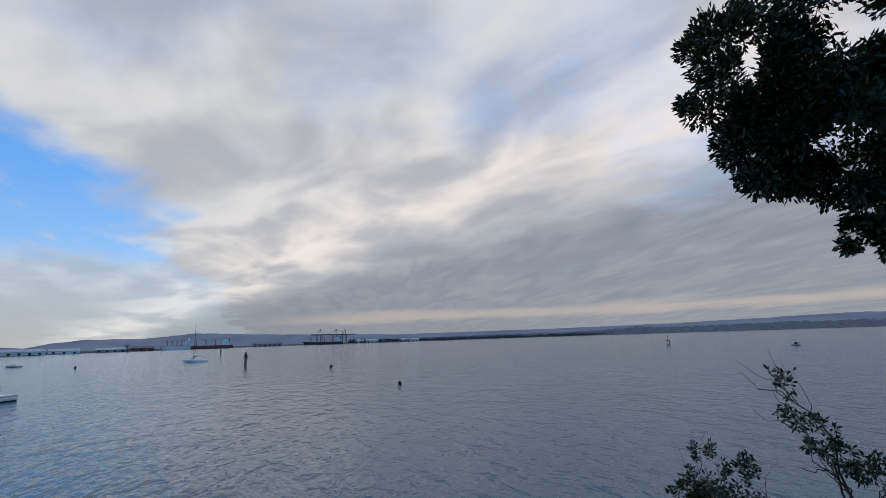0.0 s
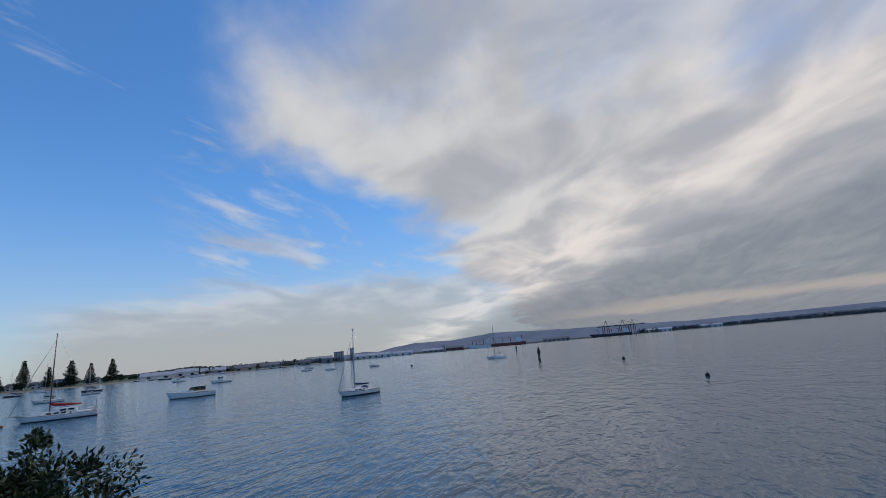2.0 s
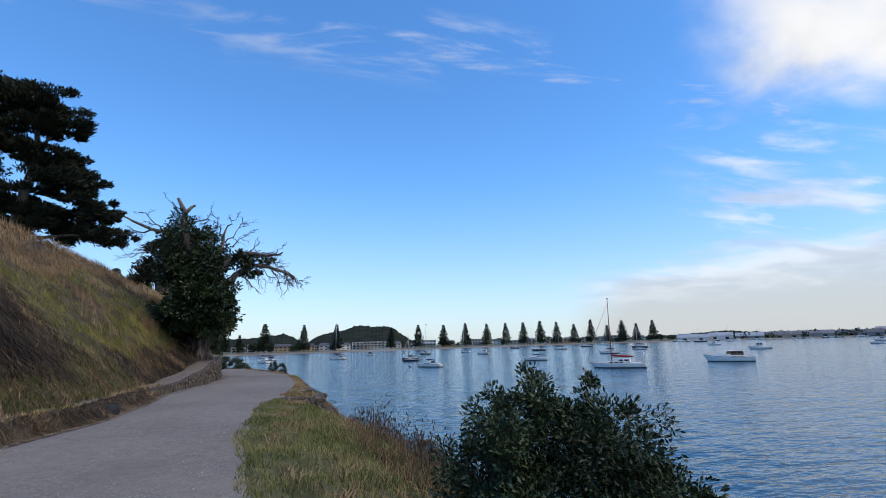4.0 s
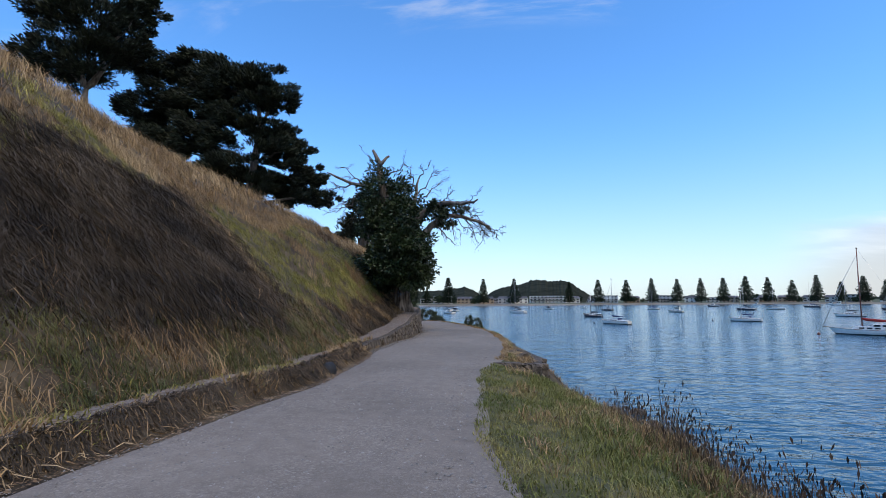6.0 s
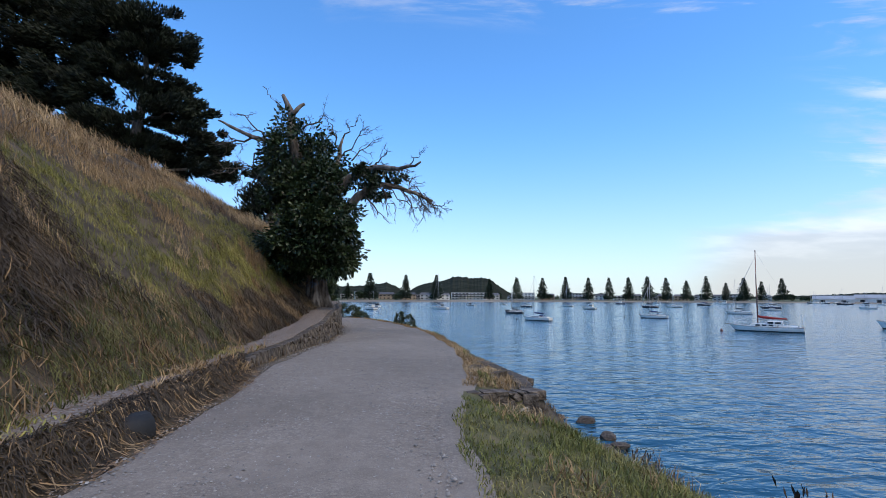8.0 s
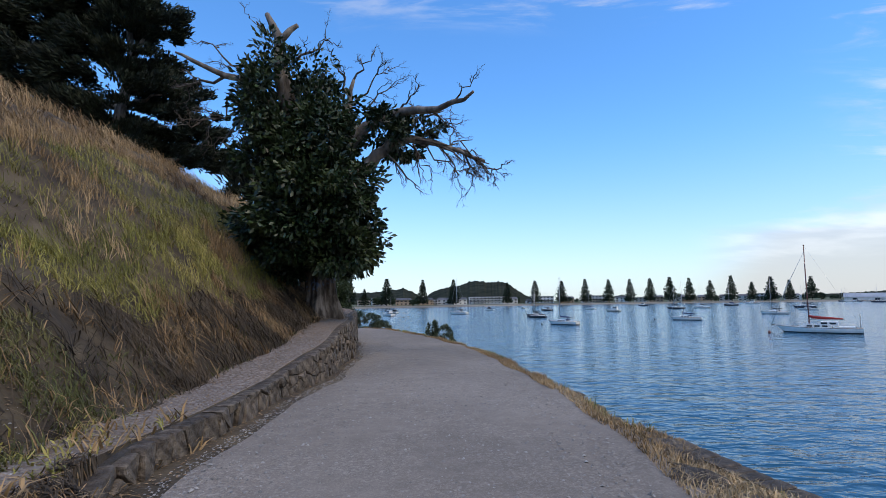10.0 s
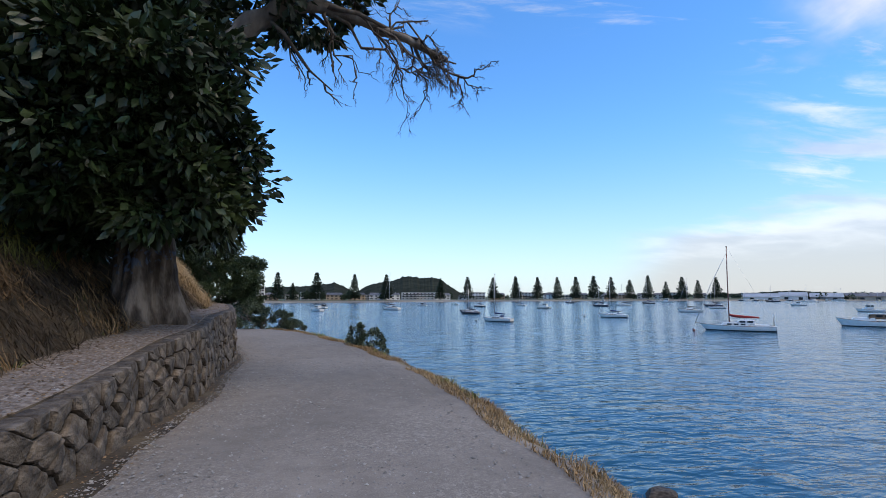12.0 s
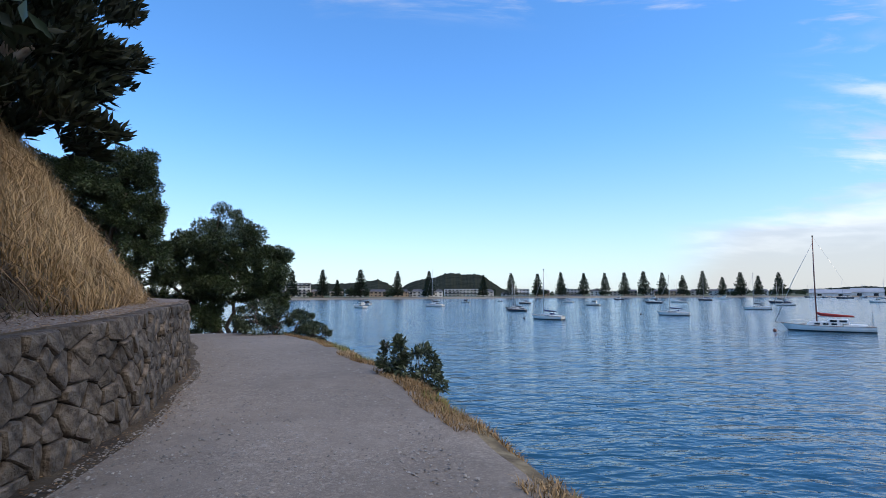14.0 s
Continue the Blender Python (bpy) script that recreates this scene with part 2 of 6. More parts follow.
M_PALE_BUSH = material("silvery_bush_leaf", [(0.03, 0.0488, 0.0225), (0.0525, 0.075, 0.0375), (0.09, 0.116, 0.0638)], 1.5, 0.6, 0, random_amount=0.45, island=True)
M_PINE = material("island_pine", [(0.018, 0.032, 0.016), (0.035, 0.055, 0.028)], 0.2, 0.85, 0, random_amount=0.3, island=True)
M_FARTREE = material("far_foliage", [(0.022, 0.04, 0.018), (0.05, 0.075, 0.035)], 0.12, 0.9, 0, random_amount=0.4, island=True)
M_WHITE = material("white_gelcoat", [(0.74, 0.71, 0.65), (0.84, 0.81, 0.75)], 1.5, 0.35, 0.05, 10)
M_CREAM = material("cream_paint", [(0.50, 0.46, 0.38), (0.62, 0.58, 0.49)], 1.5, 0.4, 0.05, 10)
M_NAVY = material("navy_hull", [(0.012, 0.018, 0.035), (0.025, 0.032, 0.055)], 1.5, 0.35, 0.05, 10)
M_ANTIFOUL = material("antifouling", [(0.012, 0.012, 0.016), (0.03, 0.028, 0.03)], 3, 0.7, 0.1, 20)
M_TEAK = material("teak", [(0.18, 0.09, 0.04), (0.28, 0.16, 0.08)], 6, 0.7, 0.1, 30)
M_REDCOVER = material("red_canvas", [(0.27, 0.025, 0.022), (0.38, 0.04, 0.032)], 5, 0.9, 0.3, 25)
M_BLUECOVER = material("blue_canvas", [(0.012, 0.025, 0.09), (0.025, 0.045, 0.14)], 5, 0.9, 0.3, 25)
M_DARKCOVER = material("dark_canvas", [(0.014, 0.016, 0.025), (0.03, 0.032, 0.045)], 5, 0.9, 0.3, 25)
M_ALLOY = material("anodised_alloy", [(0.42, 0.42, 0.42), (0.55, 0.55, 0.54)], 3, 0.35, 0.02, 20, metal=0.7)
M_REDMAST = material("varnished_mast", [(0.16, 0.045, 0.03), (0.24, 0.08, 0.05)], 4, 0.4, 0.05, 20)
M_GLASS = material("dark_window", [(0.015, 0.02, 0.025), (0.03, 0.035, 0.04)], 1, 0.08, 0)
M_STEEL = material("stainless", [(0.45, 0.45, 0.45), (0.6, 0.6, 0.6)], 3, 0.3, 0, metal=0.9)
M_BLACK = material("black_timber", [(0.012, 0.012, 0.012), (0.03, 0.028, 0.026)], 4, 0.8, 0.3, 20)
M_SAND = material("beach_sand", [(0.20, 0.165, 0.12), (0.30, 0.25, 0.19)], 0.08, 0.95, 0.2, 2, coarse=0.2)
M_FARGRASS = material("shore_grass", [(0.07, 0.085, 0.03), (0.12, 0.12, 0.05)], 0.05, 0.95, 0.2, 2)
M_HOUSE = material("house_render", [(0.70, 0.68, 0.64), (0.82, 0.80, 0.76)], 0.4, 0.85, 0.05, 6, random_amount=0.25)
M_BRICKISH = material("tan_cladding", [(0.34, 0.26, 0.18), (0.46, 0.36, 0.26)], 0.4, 0.85, 0.05, 6, random_amount=0.3)
M_ROOF = material("roof_sheet", [(0.09, 0.085, 0.085), (0.16, 0.15, 0.15)], 0.3, 0.7, 0.05, 6, random_amount=0.4)
M_PALEROOF = material("pale_shed_roof", [(0.30, 0.31, 0.32), (0.40, 0.41, 0.42)], 0.1, 0.6, 0.05, 2)
M_CONCRETE = material("weathered_concrete", [(0.24, 0.23, 0.22), (0.34, 0.33, 0.31)], 0.3, 0.9, 0.1, 4)
M_CRANE = material("crane_paint", [(0.12, 0.09, 0.085), (0.2, 0.13, 0.11)], 0.2, 0.7, 0)
M_SHIPRED = material("ship_red", [(0.17, 0.05, 0.035), (0.26, 0.08, 0.055)], 0.1, 0.7, 0.05, 2)
# blue-grey: the haze of distance is mixed into the hills' base colour
M_HAZEHILL = material("haze_tinted_ridge", [(0.195, 0.215, 0.245), (0.25, 0.268, 0.295)], 0.004, 1.0, 0, spec=0.0)
M_WOODHILL = material("wooded_hill", [(0.028, 0.033, 0.026), (0.05, 0.056, 0.042)], 0.06, 1.0, 0.8, 0.4, bump_dist=3.0, spec=0.0)
# woods some 2.7 km off, lightened and blued to paint in the air-light
M_HAZEWOOD = material("haze_tinted_woods", [(0.075, 0.088, 0.098), (0.13, 0.142, 0.15)], 0.05, 1.0, 0, spec=0.0, random_amount=0.3, island=True)
M_FARLAND = material("far_shore_land", [(0.07, 0.085, 0.075), (0.13, 0.135, 0.12)], 0.02, 1.0, 0, spec=0.0)
M_LITTER = material("leaf_litter", [(0.10, 0.058, 0.028), (0.19, 0.12, 0.062), (0.31, 0.22, 0.13)], 3, 0.9, 0, random_amount=0.4, island=True)
M_PEBBLE = material("pale_pebble", [(0.19, 0.175, 0.155), (0.32, 0.30, 0.27)], 8, 0.9, 0, random_amount=0.35, island=True)
M_ROPE = material("old_rope", [(0.30, 0.26, 0.20), (0.42, 0.38, 0.30)], 20, 0.9, 0.3, 60)
M_TURF = material("worn_turf", [(0.06, 0.055, 0.022), (0.10, 0.095, 0.035), (0.16, 0.13, 0.06)], 3, 0.95, 0.6, 40, coarse=0.2)


def gravel_material():
    """Packed grit: single stones of several greys in pale dust, worn in broad patches."""
    m = bpy.data.materials.new("grey_gravel")
    m.use_nodes = True
    t = m.node_tree
    b = t.nodes["Principled BSDF"]
    b.inputs["Roughness"].default_value = 0.95
    tc = t.nodes.new("ShaderNodeTexCoord")

    def voronoi(scale):
        n = t.nodes.new("ShaderNodeTexVoronoi")
        n.inputs["Scale"].default_value = scale
        t.links.new(tc.outputs["Object"], n.inputs["Vector"])
        return n

    def noisy(scale, detail=4.0):
        n = t.nodes.new("ShaderNodeTexNoise")
        n.inputs["Scale"].default_value, n.inputs["Detail"].default_value = scale, detail
        t.links.new(tc.outputs["Object"], n.inputs["Vector"])
        return n.outputs[0]

    def ramp(v, rows):
        n = t.nodes.new("ShaderNodeValToRGB")
        e = n.color_ramp.elements
        while len(e) < len(rows):
            e.new(0.5)
        for el, (pos, c) in zip(e, rows):
            el.position, el.color = pos, (*c, 1)
        t.links.new(v, n.inputs[0])
        return n.outputs[0]

    def mix(f, a, c, mode="MIX"):
        n = t.nodes.new("ShaderNodeMix")
        n.data_type, n.blend_type = "RGBA", mode
        for sock, v in ((n.inputs[0], f), (n.inputs[6], a), (n.inputs[7], c)):
            if isinstance(v, (float, tuple)):
                sock.default_value = v
            else:
                t.links.new(v, sock)
        return n.outputs[2]

    stones, fines = voronoi(42), voronoi(110)
    sep_a, sep_b = t.nodes.new("ShaderNodeSeparateColor"), t.nodes.new("ShaderNodeSeparateColor")
    t.links.new(stones.outputs["Color"], sep_a.inputs[0])
    t.links.new(fines.outputs["Color"], sep_b.inputs[0])
    big_stone = ramp(sep_a.outputs[0], ((0.0, (0.13, 0.115, 0.10)), (0.45, (0.22, 0.192, 0.163)), (0.8, (0.33, 0.295, 0.25)), (1.0, (0.58, 0.54, 0.48))))
    small = ramp(sep_b.outputs[1], ((0.0, (0.15, 0.13, 0.11)), (0.6, (0.23, 0.20, 0.168)), (1.0, (0.46, 0.42, 0.37))))
    dust = ramp(noisy(5.0), ((0.3, (0.205, 0.178, 0.150)), (0.7, (0.275, 0.242, 0.205))))
    patch = ramp(noisy(0.9, 3.0), ((0.38, (0.15, 0.15, 0.15)), (0.62, (0.8, 0.8, 0.8))))
    ground = mix(0.55, small, dust)
    col = mix(patch, mix(0.28, ground, big_stone), mix(0.15, dust, ground))
    stain = ramp(noisy(0.35, 3.0), ((0.35, (0.82, 0.79, 0.75)), (0.65, (1.09, 1.05, 1.0))))
    t.links.new(mix(1.0, col, stain, "MULTIPLY"), b.inputs["Base Color"])
    bp = t.nodes.new("ShaderNodeBump")
    bp.inputs["Strength"].default_value, bp.inputs["Distance"].default_value = 0.55, 0.006
    t.links.new(noisy(75.0, 6.0), bp.inputs["Height"])
    t.links.new(bp.outputs[0], b.inputs["Normal"])
    return m


M_GRAVEL = gravel_material()


def trunk_material():
    """Grey bark with a patch of faded blue spray paint at chest height."""
    m = material("painted_bark", [(0.03, 0.022, 0.016), (0.085, 0.066, 0.05), (0.22, 0.185, 0.15)], 6.5, 0.9, 1.0, 13, stretch=(1, 1, 0.4), coarse=0.25, bump_dist=0.05)
    t = m.node_tree
    b = t.nodes["Principled BSDF"]
    old = b.inputs["Base Color"].links[0].from_socket
    tc = t.nodes.new("ShaderNodeTexCoord")
    sp = t.nodes.new("ShaderNodeSeparateXYZ")
    t.links.new(tc.outputs["Object"], sp.inputs[0])
    n = t.nodes.new("ShaderNodeTexNoise")
    n.inputs["Scale"].default_value, n.inputs["Detail"].default_value, n.inputs["Distortion"].default_value = 6.0, 5.0, 1.5
    t.links.new(tc.outputs["Object"], n.inputs["Vector"])
    last = n.outputs[0]
    for lo, hi, a, c in ((0.40, 0.55, 0, 1), (0.85, 1.05, 1, 0)):
        r = t.nodes.new("ShaderNodeMapRange")
        t.links.new(sp.outputs[2], r.inputs["Value"])
        for key, v in (("From Min", lo), ("From Max", hi), ("To Min", a), ("To Max", c)):
            r.inputs[key].default_value = v
        mm = t.nodes.new("ShaderNodeMath")
        mm.operation = "MULTIPLY"
        t.links.new(last, mm.inputs[0])
        t.links.new(r.outputs[0], mm.inputs[1])
        last = mm.outputs[0]
    step = t.nodes.new("ShaderNodeMapRange")
    step.inputs["From Min"].default_value, step.inputs["From Max"].default_value, step.inputs["To Max"].default_value = 0.52, 0.60, 0.65
    t.links.new(last, step.inputs["Value"])
    mx = t.nodes.new("ShaderNodeMix")
    mx.data_type = "RGBA"
    t.links.new(step.outputs[0], mx.inputs[0])
    t.links.new(old, mx.inputs[6])
    mx.inputs[7].default_value = (0.10, 0.16, 0.26, 1)
    t.links.new(mx.outputs[2], b.inputs["Base Color"])
    return m


M_TRUNK = trunk_material()

# ---- ground: hill, path, bank ----
def table(y, rows):
    """Straight lines between rows of (place, value)."""
    if y <= rows[0][0]:
        return rows[0][1]
    for (a, u), (b, v) in zip(rows, rows[1:]):
        if y <= b:
            return u + (v - u) * (y - a) / (b - a)
    return rows[-1][1]


LEFT = ((-40, -9), (-12, -5), (4, -4.1), (7.5, -3.85), (10, -3.3), (12, -3.1), (14.5, -3.3), (17, -3.5), (20, -3.1), (22.5, -2.95), (25.5, -3.15), (28.5, -3.55), (30.5, -4.2), (34, -5.6), (38, -7.6), (44, -11.5), (60, -24), (90, -50))
RIGHT = ((-40, -5), (-12, 0), (-4, 0.9), (1, 0.25), (4, -0.1), (8, -0.5), (11, -0.6), (13, -0.35), (16, 0.1), (17.5, 0.25), (20, 0.15), (22, 0.1), (24, -0.1), (26.5, -0.5), (30, -1.35), (35.4, -3.3), (39, -4.9), (44, -8.2), (60, -20), (90, -46))
WALL_H = ((15.5, 0.12), (16.0, 0.235), (18.8, 0.27), (20, 0.47), (22, 0.66), (23, 0.80), (25, 0.93), (28, 1.04), (31, 1.06), (36, 1.08), (60, 1.1))


def smooth_table(y, rows):
    return sum(table(y + d, rows) for d in (-1.2, -0.6, 0, 0.6, 1.2)) / 5


EDGE_STEP = 0.05
left_cache = [smooth_table(-95 + EDGE_STEP * k, LEFT) + 0.05 * math.sin((-95 + EDGE_STEP * k) * 1.9) for k in range(3900)]
right_cache = [smooth_table(-95 + EDGE_STEP * k, RIGHT) + 0.03 * math.sin((-95 + EDGE_STEP * k) * 1.3 + 1) + 0.03 * math.sin((-95 + EDGE_STEP * k) * 3.1) for k in range(3900)]


def cached(cache, y):
    u = min(max((y + 95) / EDGE_STEP, 0), len(cache) - 2)
    k = int(u)
    return cache[k] + (cache[k + 1] - cache[k]) * (u - k)


def left_edge(y):
    return cached(left_cache, y)


def right_edge(y):
    return cached(right_cache, y)


def bump2(x, y, s):
    return noise.noise(Vector((x * s, y * s, 3.7)))


def path_z(y):
    return -0.05 * min(max((y - 14) / 8, 0), 1) - 0.03 * max(0, y - 35) - 0.012 * max(0, y - 38) ** 2


def hill_z(d, y):
    """Height of the hill d metres up from its foot."""
    low = table(y, ((20, 0.92), (24, 1.05), (26.5, 1.32), (31, 1.3), (36, 1.0), (45, 0.7)))
    high = table(y, ((16, 0.98), (26, 0.62), (45, 0.38)))
    z = low * min(max(d, 0), 2.4) + high * max(0, d - 2.4)
    return 26 * (1 - math.exp(-z / 26))


def foot_gap(y):
    """Width of the ledge between the wall or bank and the foot of the hill."""
    return table(y, ((-20, 0.9), (10, 0.8), (15, 0.7), (18, 0.95), (22, 1.0), (25, 0.9), (27, 0.75), (29, 0.7), (31, 0.9), (33, 1.6), (36, 2.6), (45, 5), (80, 12)))


def ledge_z(y):
    return table(y, ((-20, 0.3), (13, 0.28), (16.5, 0.24), (18.8, 0.27))) if y < 18.8 else table(y, WALL_H)


def ground_z(x, y):
    l, r = left_edge(y), right_edge(y)
    p = path_z(y)
    if l <= x <= r:
        return p
    if x < l:
        d = l - x
        h = ledge_z(y)
        if d < 0.28:
            if y < 15.5:
                return p + h * min(1, max(0, d + 0.05 * bump2(x, y, 2.6)) / 0.25) ** 0.8 + 0.05 * bump2(x, y, 6.0) * min(1, d / 0.1)
            return p + (h if d > 0.21 else 0.0)
        g = foot_gap(y)
        z = p + h + 0.06 * bump2(x, y, 1.7) * min(1, d)
        if d > g:
            z += hill_z(d - g, y) + 0.22 * bump2(x, y, 0.55) * min(1, d - g) + 0.08 * bump2(x, y, 1.9)
        return z
    d = x - r
    wide = table(y, ((-12, 3.2), (-6, 2.6), (-4.4, 1.9), (-3.4, 1.4), (2, 2.2), (9, 2.3), (11.5, 1.7), (12.8, 1.0), (13.3, 0.4), (13.6, 0.35), (13.85, 1.0), (15.3, 1.1), (16.6, 0.7), (17.5, 0.4), (18, 0.35), (24, 0.45), (30, 0.5), (40, 0.6)))
    fall = table(y, ((-5, 0.8), (8, 0.72), (13, 0.85), (16, 1.1), (40, 0.95)))
    if d < wide:
        z = p - 0.16 * (d / wide) ** 1.5 * min(wide, 2.0)
    else:
        z = p - 0.16 * min(wide, 2.0) - (d - wide) * fall
    z += 0.07 * bump2(x, y, 1.6) * min(1, d * 1.5)
    return max(z, ZW - 2.5 - 0.02 * d)


def sheet(name, us, ys, place, mats, pick=None, smooth=True):
    """A grid mesh; place(u, y) gives x, y, z and pick(u, y) the slot."""
    verts = [place(u, y) for y in ys for u in us]
    n = len(us)
    faces = [(j * n + i, j * n + i + 1, (j + 1) * n + i + 1, (j + 1) * n + i) for j in range(len(ys) - 1) for i in range(n - 1)]
    me = bpy.data.meshes.new(name)
    me.from_pydata(verts, [], faces)
    for m in mats:
        me.materials.append(m)
    me.polygons.foreach_set("use_smooth", [smooth] * len(faces))
    if pick:
        me.polygons.foreach_set("material_index", [pick(us[k % (n - 1)], ys[k // (n - 1)]) for k in range(len(faces))])
    return new(name, me)


YS = [-90, -60, -40, -30, -24, -18] + [float(v) for v in np.arange(-14, 0, 0.6)] + [float(v) for v in np.arange(0, 42, 0.22)] + [43, 45, 48, 52, 57, 63, 70, 80, 95]
US_LEFT = [-120, -90, -70, -55, -45, -38, -32] + [float(v) for v in np.arange(-27, -8, 0.8)] + [float(v) for v in np.arange(-8, -1.2, 0.4)] + [-1.1, -0.95, -0.8, -0.65, -0.5, -0.38, -0.30, -0.27, -0.23, -0.19, -0.14, -0.09, -0.04, 0.0]
US_PATH = [0.15, 0.3, 0.5, 0.7, 0.85, 1.0]
US_RIGHT = [0.15, 0.3, 0.45, 0.6, 0.8, 1.0, 1.25, 1.5, 1.75, 2.0, 2.4, 2.8, 3.3, 3.9, 4.6, 5.5, 6.5, 8, 10, 14, 25, 60, 140]


def land_place(u, y):
    l, r = left_edge(y), right_edge(y)
    side, v = u
    x = l + v if side < 0 else l + (r - l) * v if side == 0 else r + v
    return x, y, ground_z(x, y) - (0.03 if side == 0 and 0 < v < 1 else 0)


land_us = [(-1, v) for v in US_LEFT] + [(0, v) for v in US_PATH] + [(1, v) for v in US_RIGHT]


def land_pick(u, y):
    side, v = u
    if side == -1 and y > 4 and -foot_gap(y) - 0.05 < v < (-0.25 if y > 15 else -0.30):
        return 1
    if side == 0 or side == 1 and v < 0.2 and y > 13.5 or side == 1 and v < 0.1:
        return 2
    if side == 1 and v < 2.5 and y < 14:
        return 3
    if side == 1 and v < 0.9:
        return 4
    return 0


land = tagged(sheet("ground", land_us, YS, land_place, [M_SOIL, M_LEDGE, M_GRAVEL, M_TURF, M_STRAW], land_pick), "steep grassy hillside with an earth ledge and a bank to the harbour", "ground", kind="structure")

# the walking surface, with ragged gravel edges
path_us = [float(v) for v in np.linspace(0, 1, 19)]


def path_place(u, y):
    l, r = left_edge(y) - 0.06, right_edge(y) + table(y, ((13, 0.08), (15, 0.16), (40, 0.16)))
    x = l + (r - l) * u
    return x, y, path_z(y) + 0.012 + 0.012 * bump2(x, y, 1.1) - 0.05 * (abs(u - 0.5) * 2) ** 6


tagged(sheet("path", path_us, [y for y in YS if -60 <= y <= 80], path_place, [M_GRAVEL]), "compacted grey gravel walking path", "path", kind="structure")

# water and seabed out to the horizon
def big_sheet(name, z, half, mat, n=2):
    s = np.linspace(-half, half, n)
    return sheet(name, [float(v) for v in s], [float(v) for v in s], lambda u, y: (u, y, z), [mat], smooth=False)


tagged(big_sheet("water", ZW, 4900, M_WATER), "calm rippled blue harbour water", "water", kind="structure")
tagged(big_sheet("seabed", ZW - 3.0, 4900, M_SEABED), "dark harbour bed", "seabed", kind="structure")

# ---- building tools ----
def mesh_object(name, verts, faces, mats, parent=None, label="", smooth=False):
    me = bpy.data.meshes.new(name)
    me.from_pydata([tuple(v) for v in verts], [], faces)
    for m in mats if isinstance(mats, (list, tuple)) else [mats]:
        me.materials.append(m)
    if smooth:
        me.polygons.foreach_set("use_smooth", [True] * len(me.polygons))
    ob = new(name, me)
    ob.parent = parent
    if label:
        ob["label"] = label
    return ob


def part(name, bm, mat, parent, label="", smooth=False):
    me = bpy.data.meshes.new(name)
    bmesh.ops.recalc_face_normals(bm, faces=bm.faces)
    bm.to_mesh(me)
    bm.free()
    me.materials.append(mat)
    if smooth:
        me.polygons.foreach_set("use_smooth", [True] * len(me.polygons))
    ob = new(name, me)
    ob.parent = parent
    if label:
        ob["label"] = label
    return ob


def thing(name, m, label, category, group=""):
    ob = new(name)
    ob.empty_display_size = 0.3
    ob.matrix_world = m
    return tagged(ob, label, category, group)


def box_bm(x0, x1, y0, y1, z0, z1, bevel=0.0, bm=None):
    bm = bm or bmesh.new()
    vs = [bm.verts.new((x, y, z)) for z in (z0, z1) for y in (y0, y1) for x in (x0, x1)]
    fs = [bm.faces.new([vs[i] for i in q]) for q in ((0, 2, 3, 1), (4, 5, 7, 6), (0, 1, 5, 4), (2, 6, 7, 3), (0, 4, 6, 2), (1, 3, 7, 5))]
    if bevel:
        edges = list({e for f in fs for e in f.edges})
        bmesh.ops.bevel(bm, geom=edges, offset=bevel, segments=2, affect="EDGES", profile=0.6)
    return bm


def tube_data(points, radii, sides=6, base=0):
    """Verts and faces of a tube through the points."""
    verts, faces = [], []
    pts = [Vector(p) for p in points]
    side = Vector((1, 0, 0))
    for k, p in enumerate(pts):
        way = (pts[min(k + 1, len(pts) - 1)] - pts[max(k - 1, 0)]).normalized()
        side = side - way * side.dot(way)
        if side.length < 0.05:
            side = way.orthogonal()
        side.normalize()
        other = way.cross(side)
        for i in range(sides):
            a = 2 * math.pi * i / sides
            verts.append(p + (side * math.cos(a) + other * math.sin(a)) * radii[k])
    n = sides
    for k in range(len(pts) - 1):
        for i in range(n):
            a, b = base + k * n + i, base + k * n + (i + 1) % n
            faces.append((a, b, b + n, a + n))
    faces.append(tuple(base + i for i in reversed(range(n))))
    faces.append(tuple(base + (len(pts) - 1) * n + i for i in range(n)))
    return verts, faces


def tube(name, points, radii, mat, parent=None, sides=6, label=""):
    if isinstance(radii, (int, float)):
        radii = [radii] * len(points)
    v, f = tube_data(points, radii, sides)
    return mesh_object(name, v, f, mat, parent, label, smooth=True)


class Tubes:
    """Several tubes in one mesh, for branches and twigs of one tree."""

    def __init__(self):
        self.v, self.f = [], []

    def add(self, points, radii, sides=5):
        v, f = tube_data(points, radii, sides, len(self.v))
        self.v += v
        self.f += f

    def done(self, name, mat, parent, label=""):
        return mesh_object(name, self.v, self.f, mat, parent, label, smooth=True)


def gnarled(rng, a, b, n, wander):
    a, b = Vector(a), Vector(b)
    size = (b - a).length
    return [a.lerp(b, k / n) + Vector([rng.uniform(-1, 1) for _ in range(3)]) * wander * size * (0 if k in (0, n) else 1) for k in range(n + 1)]


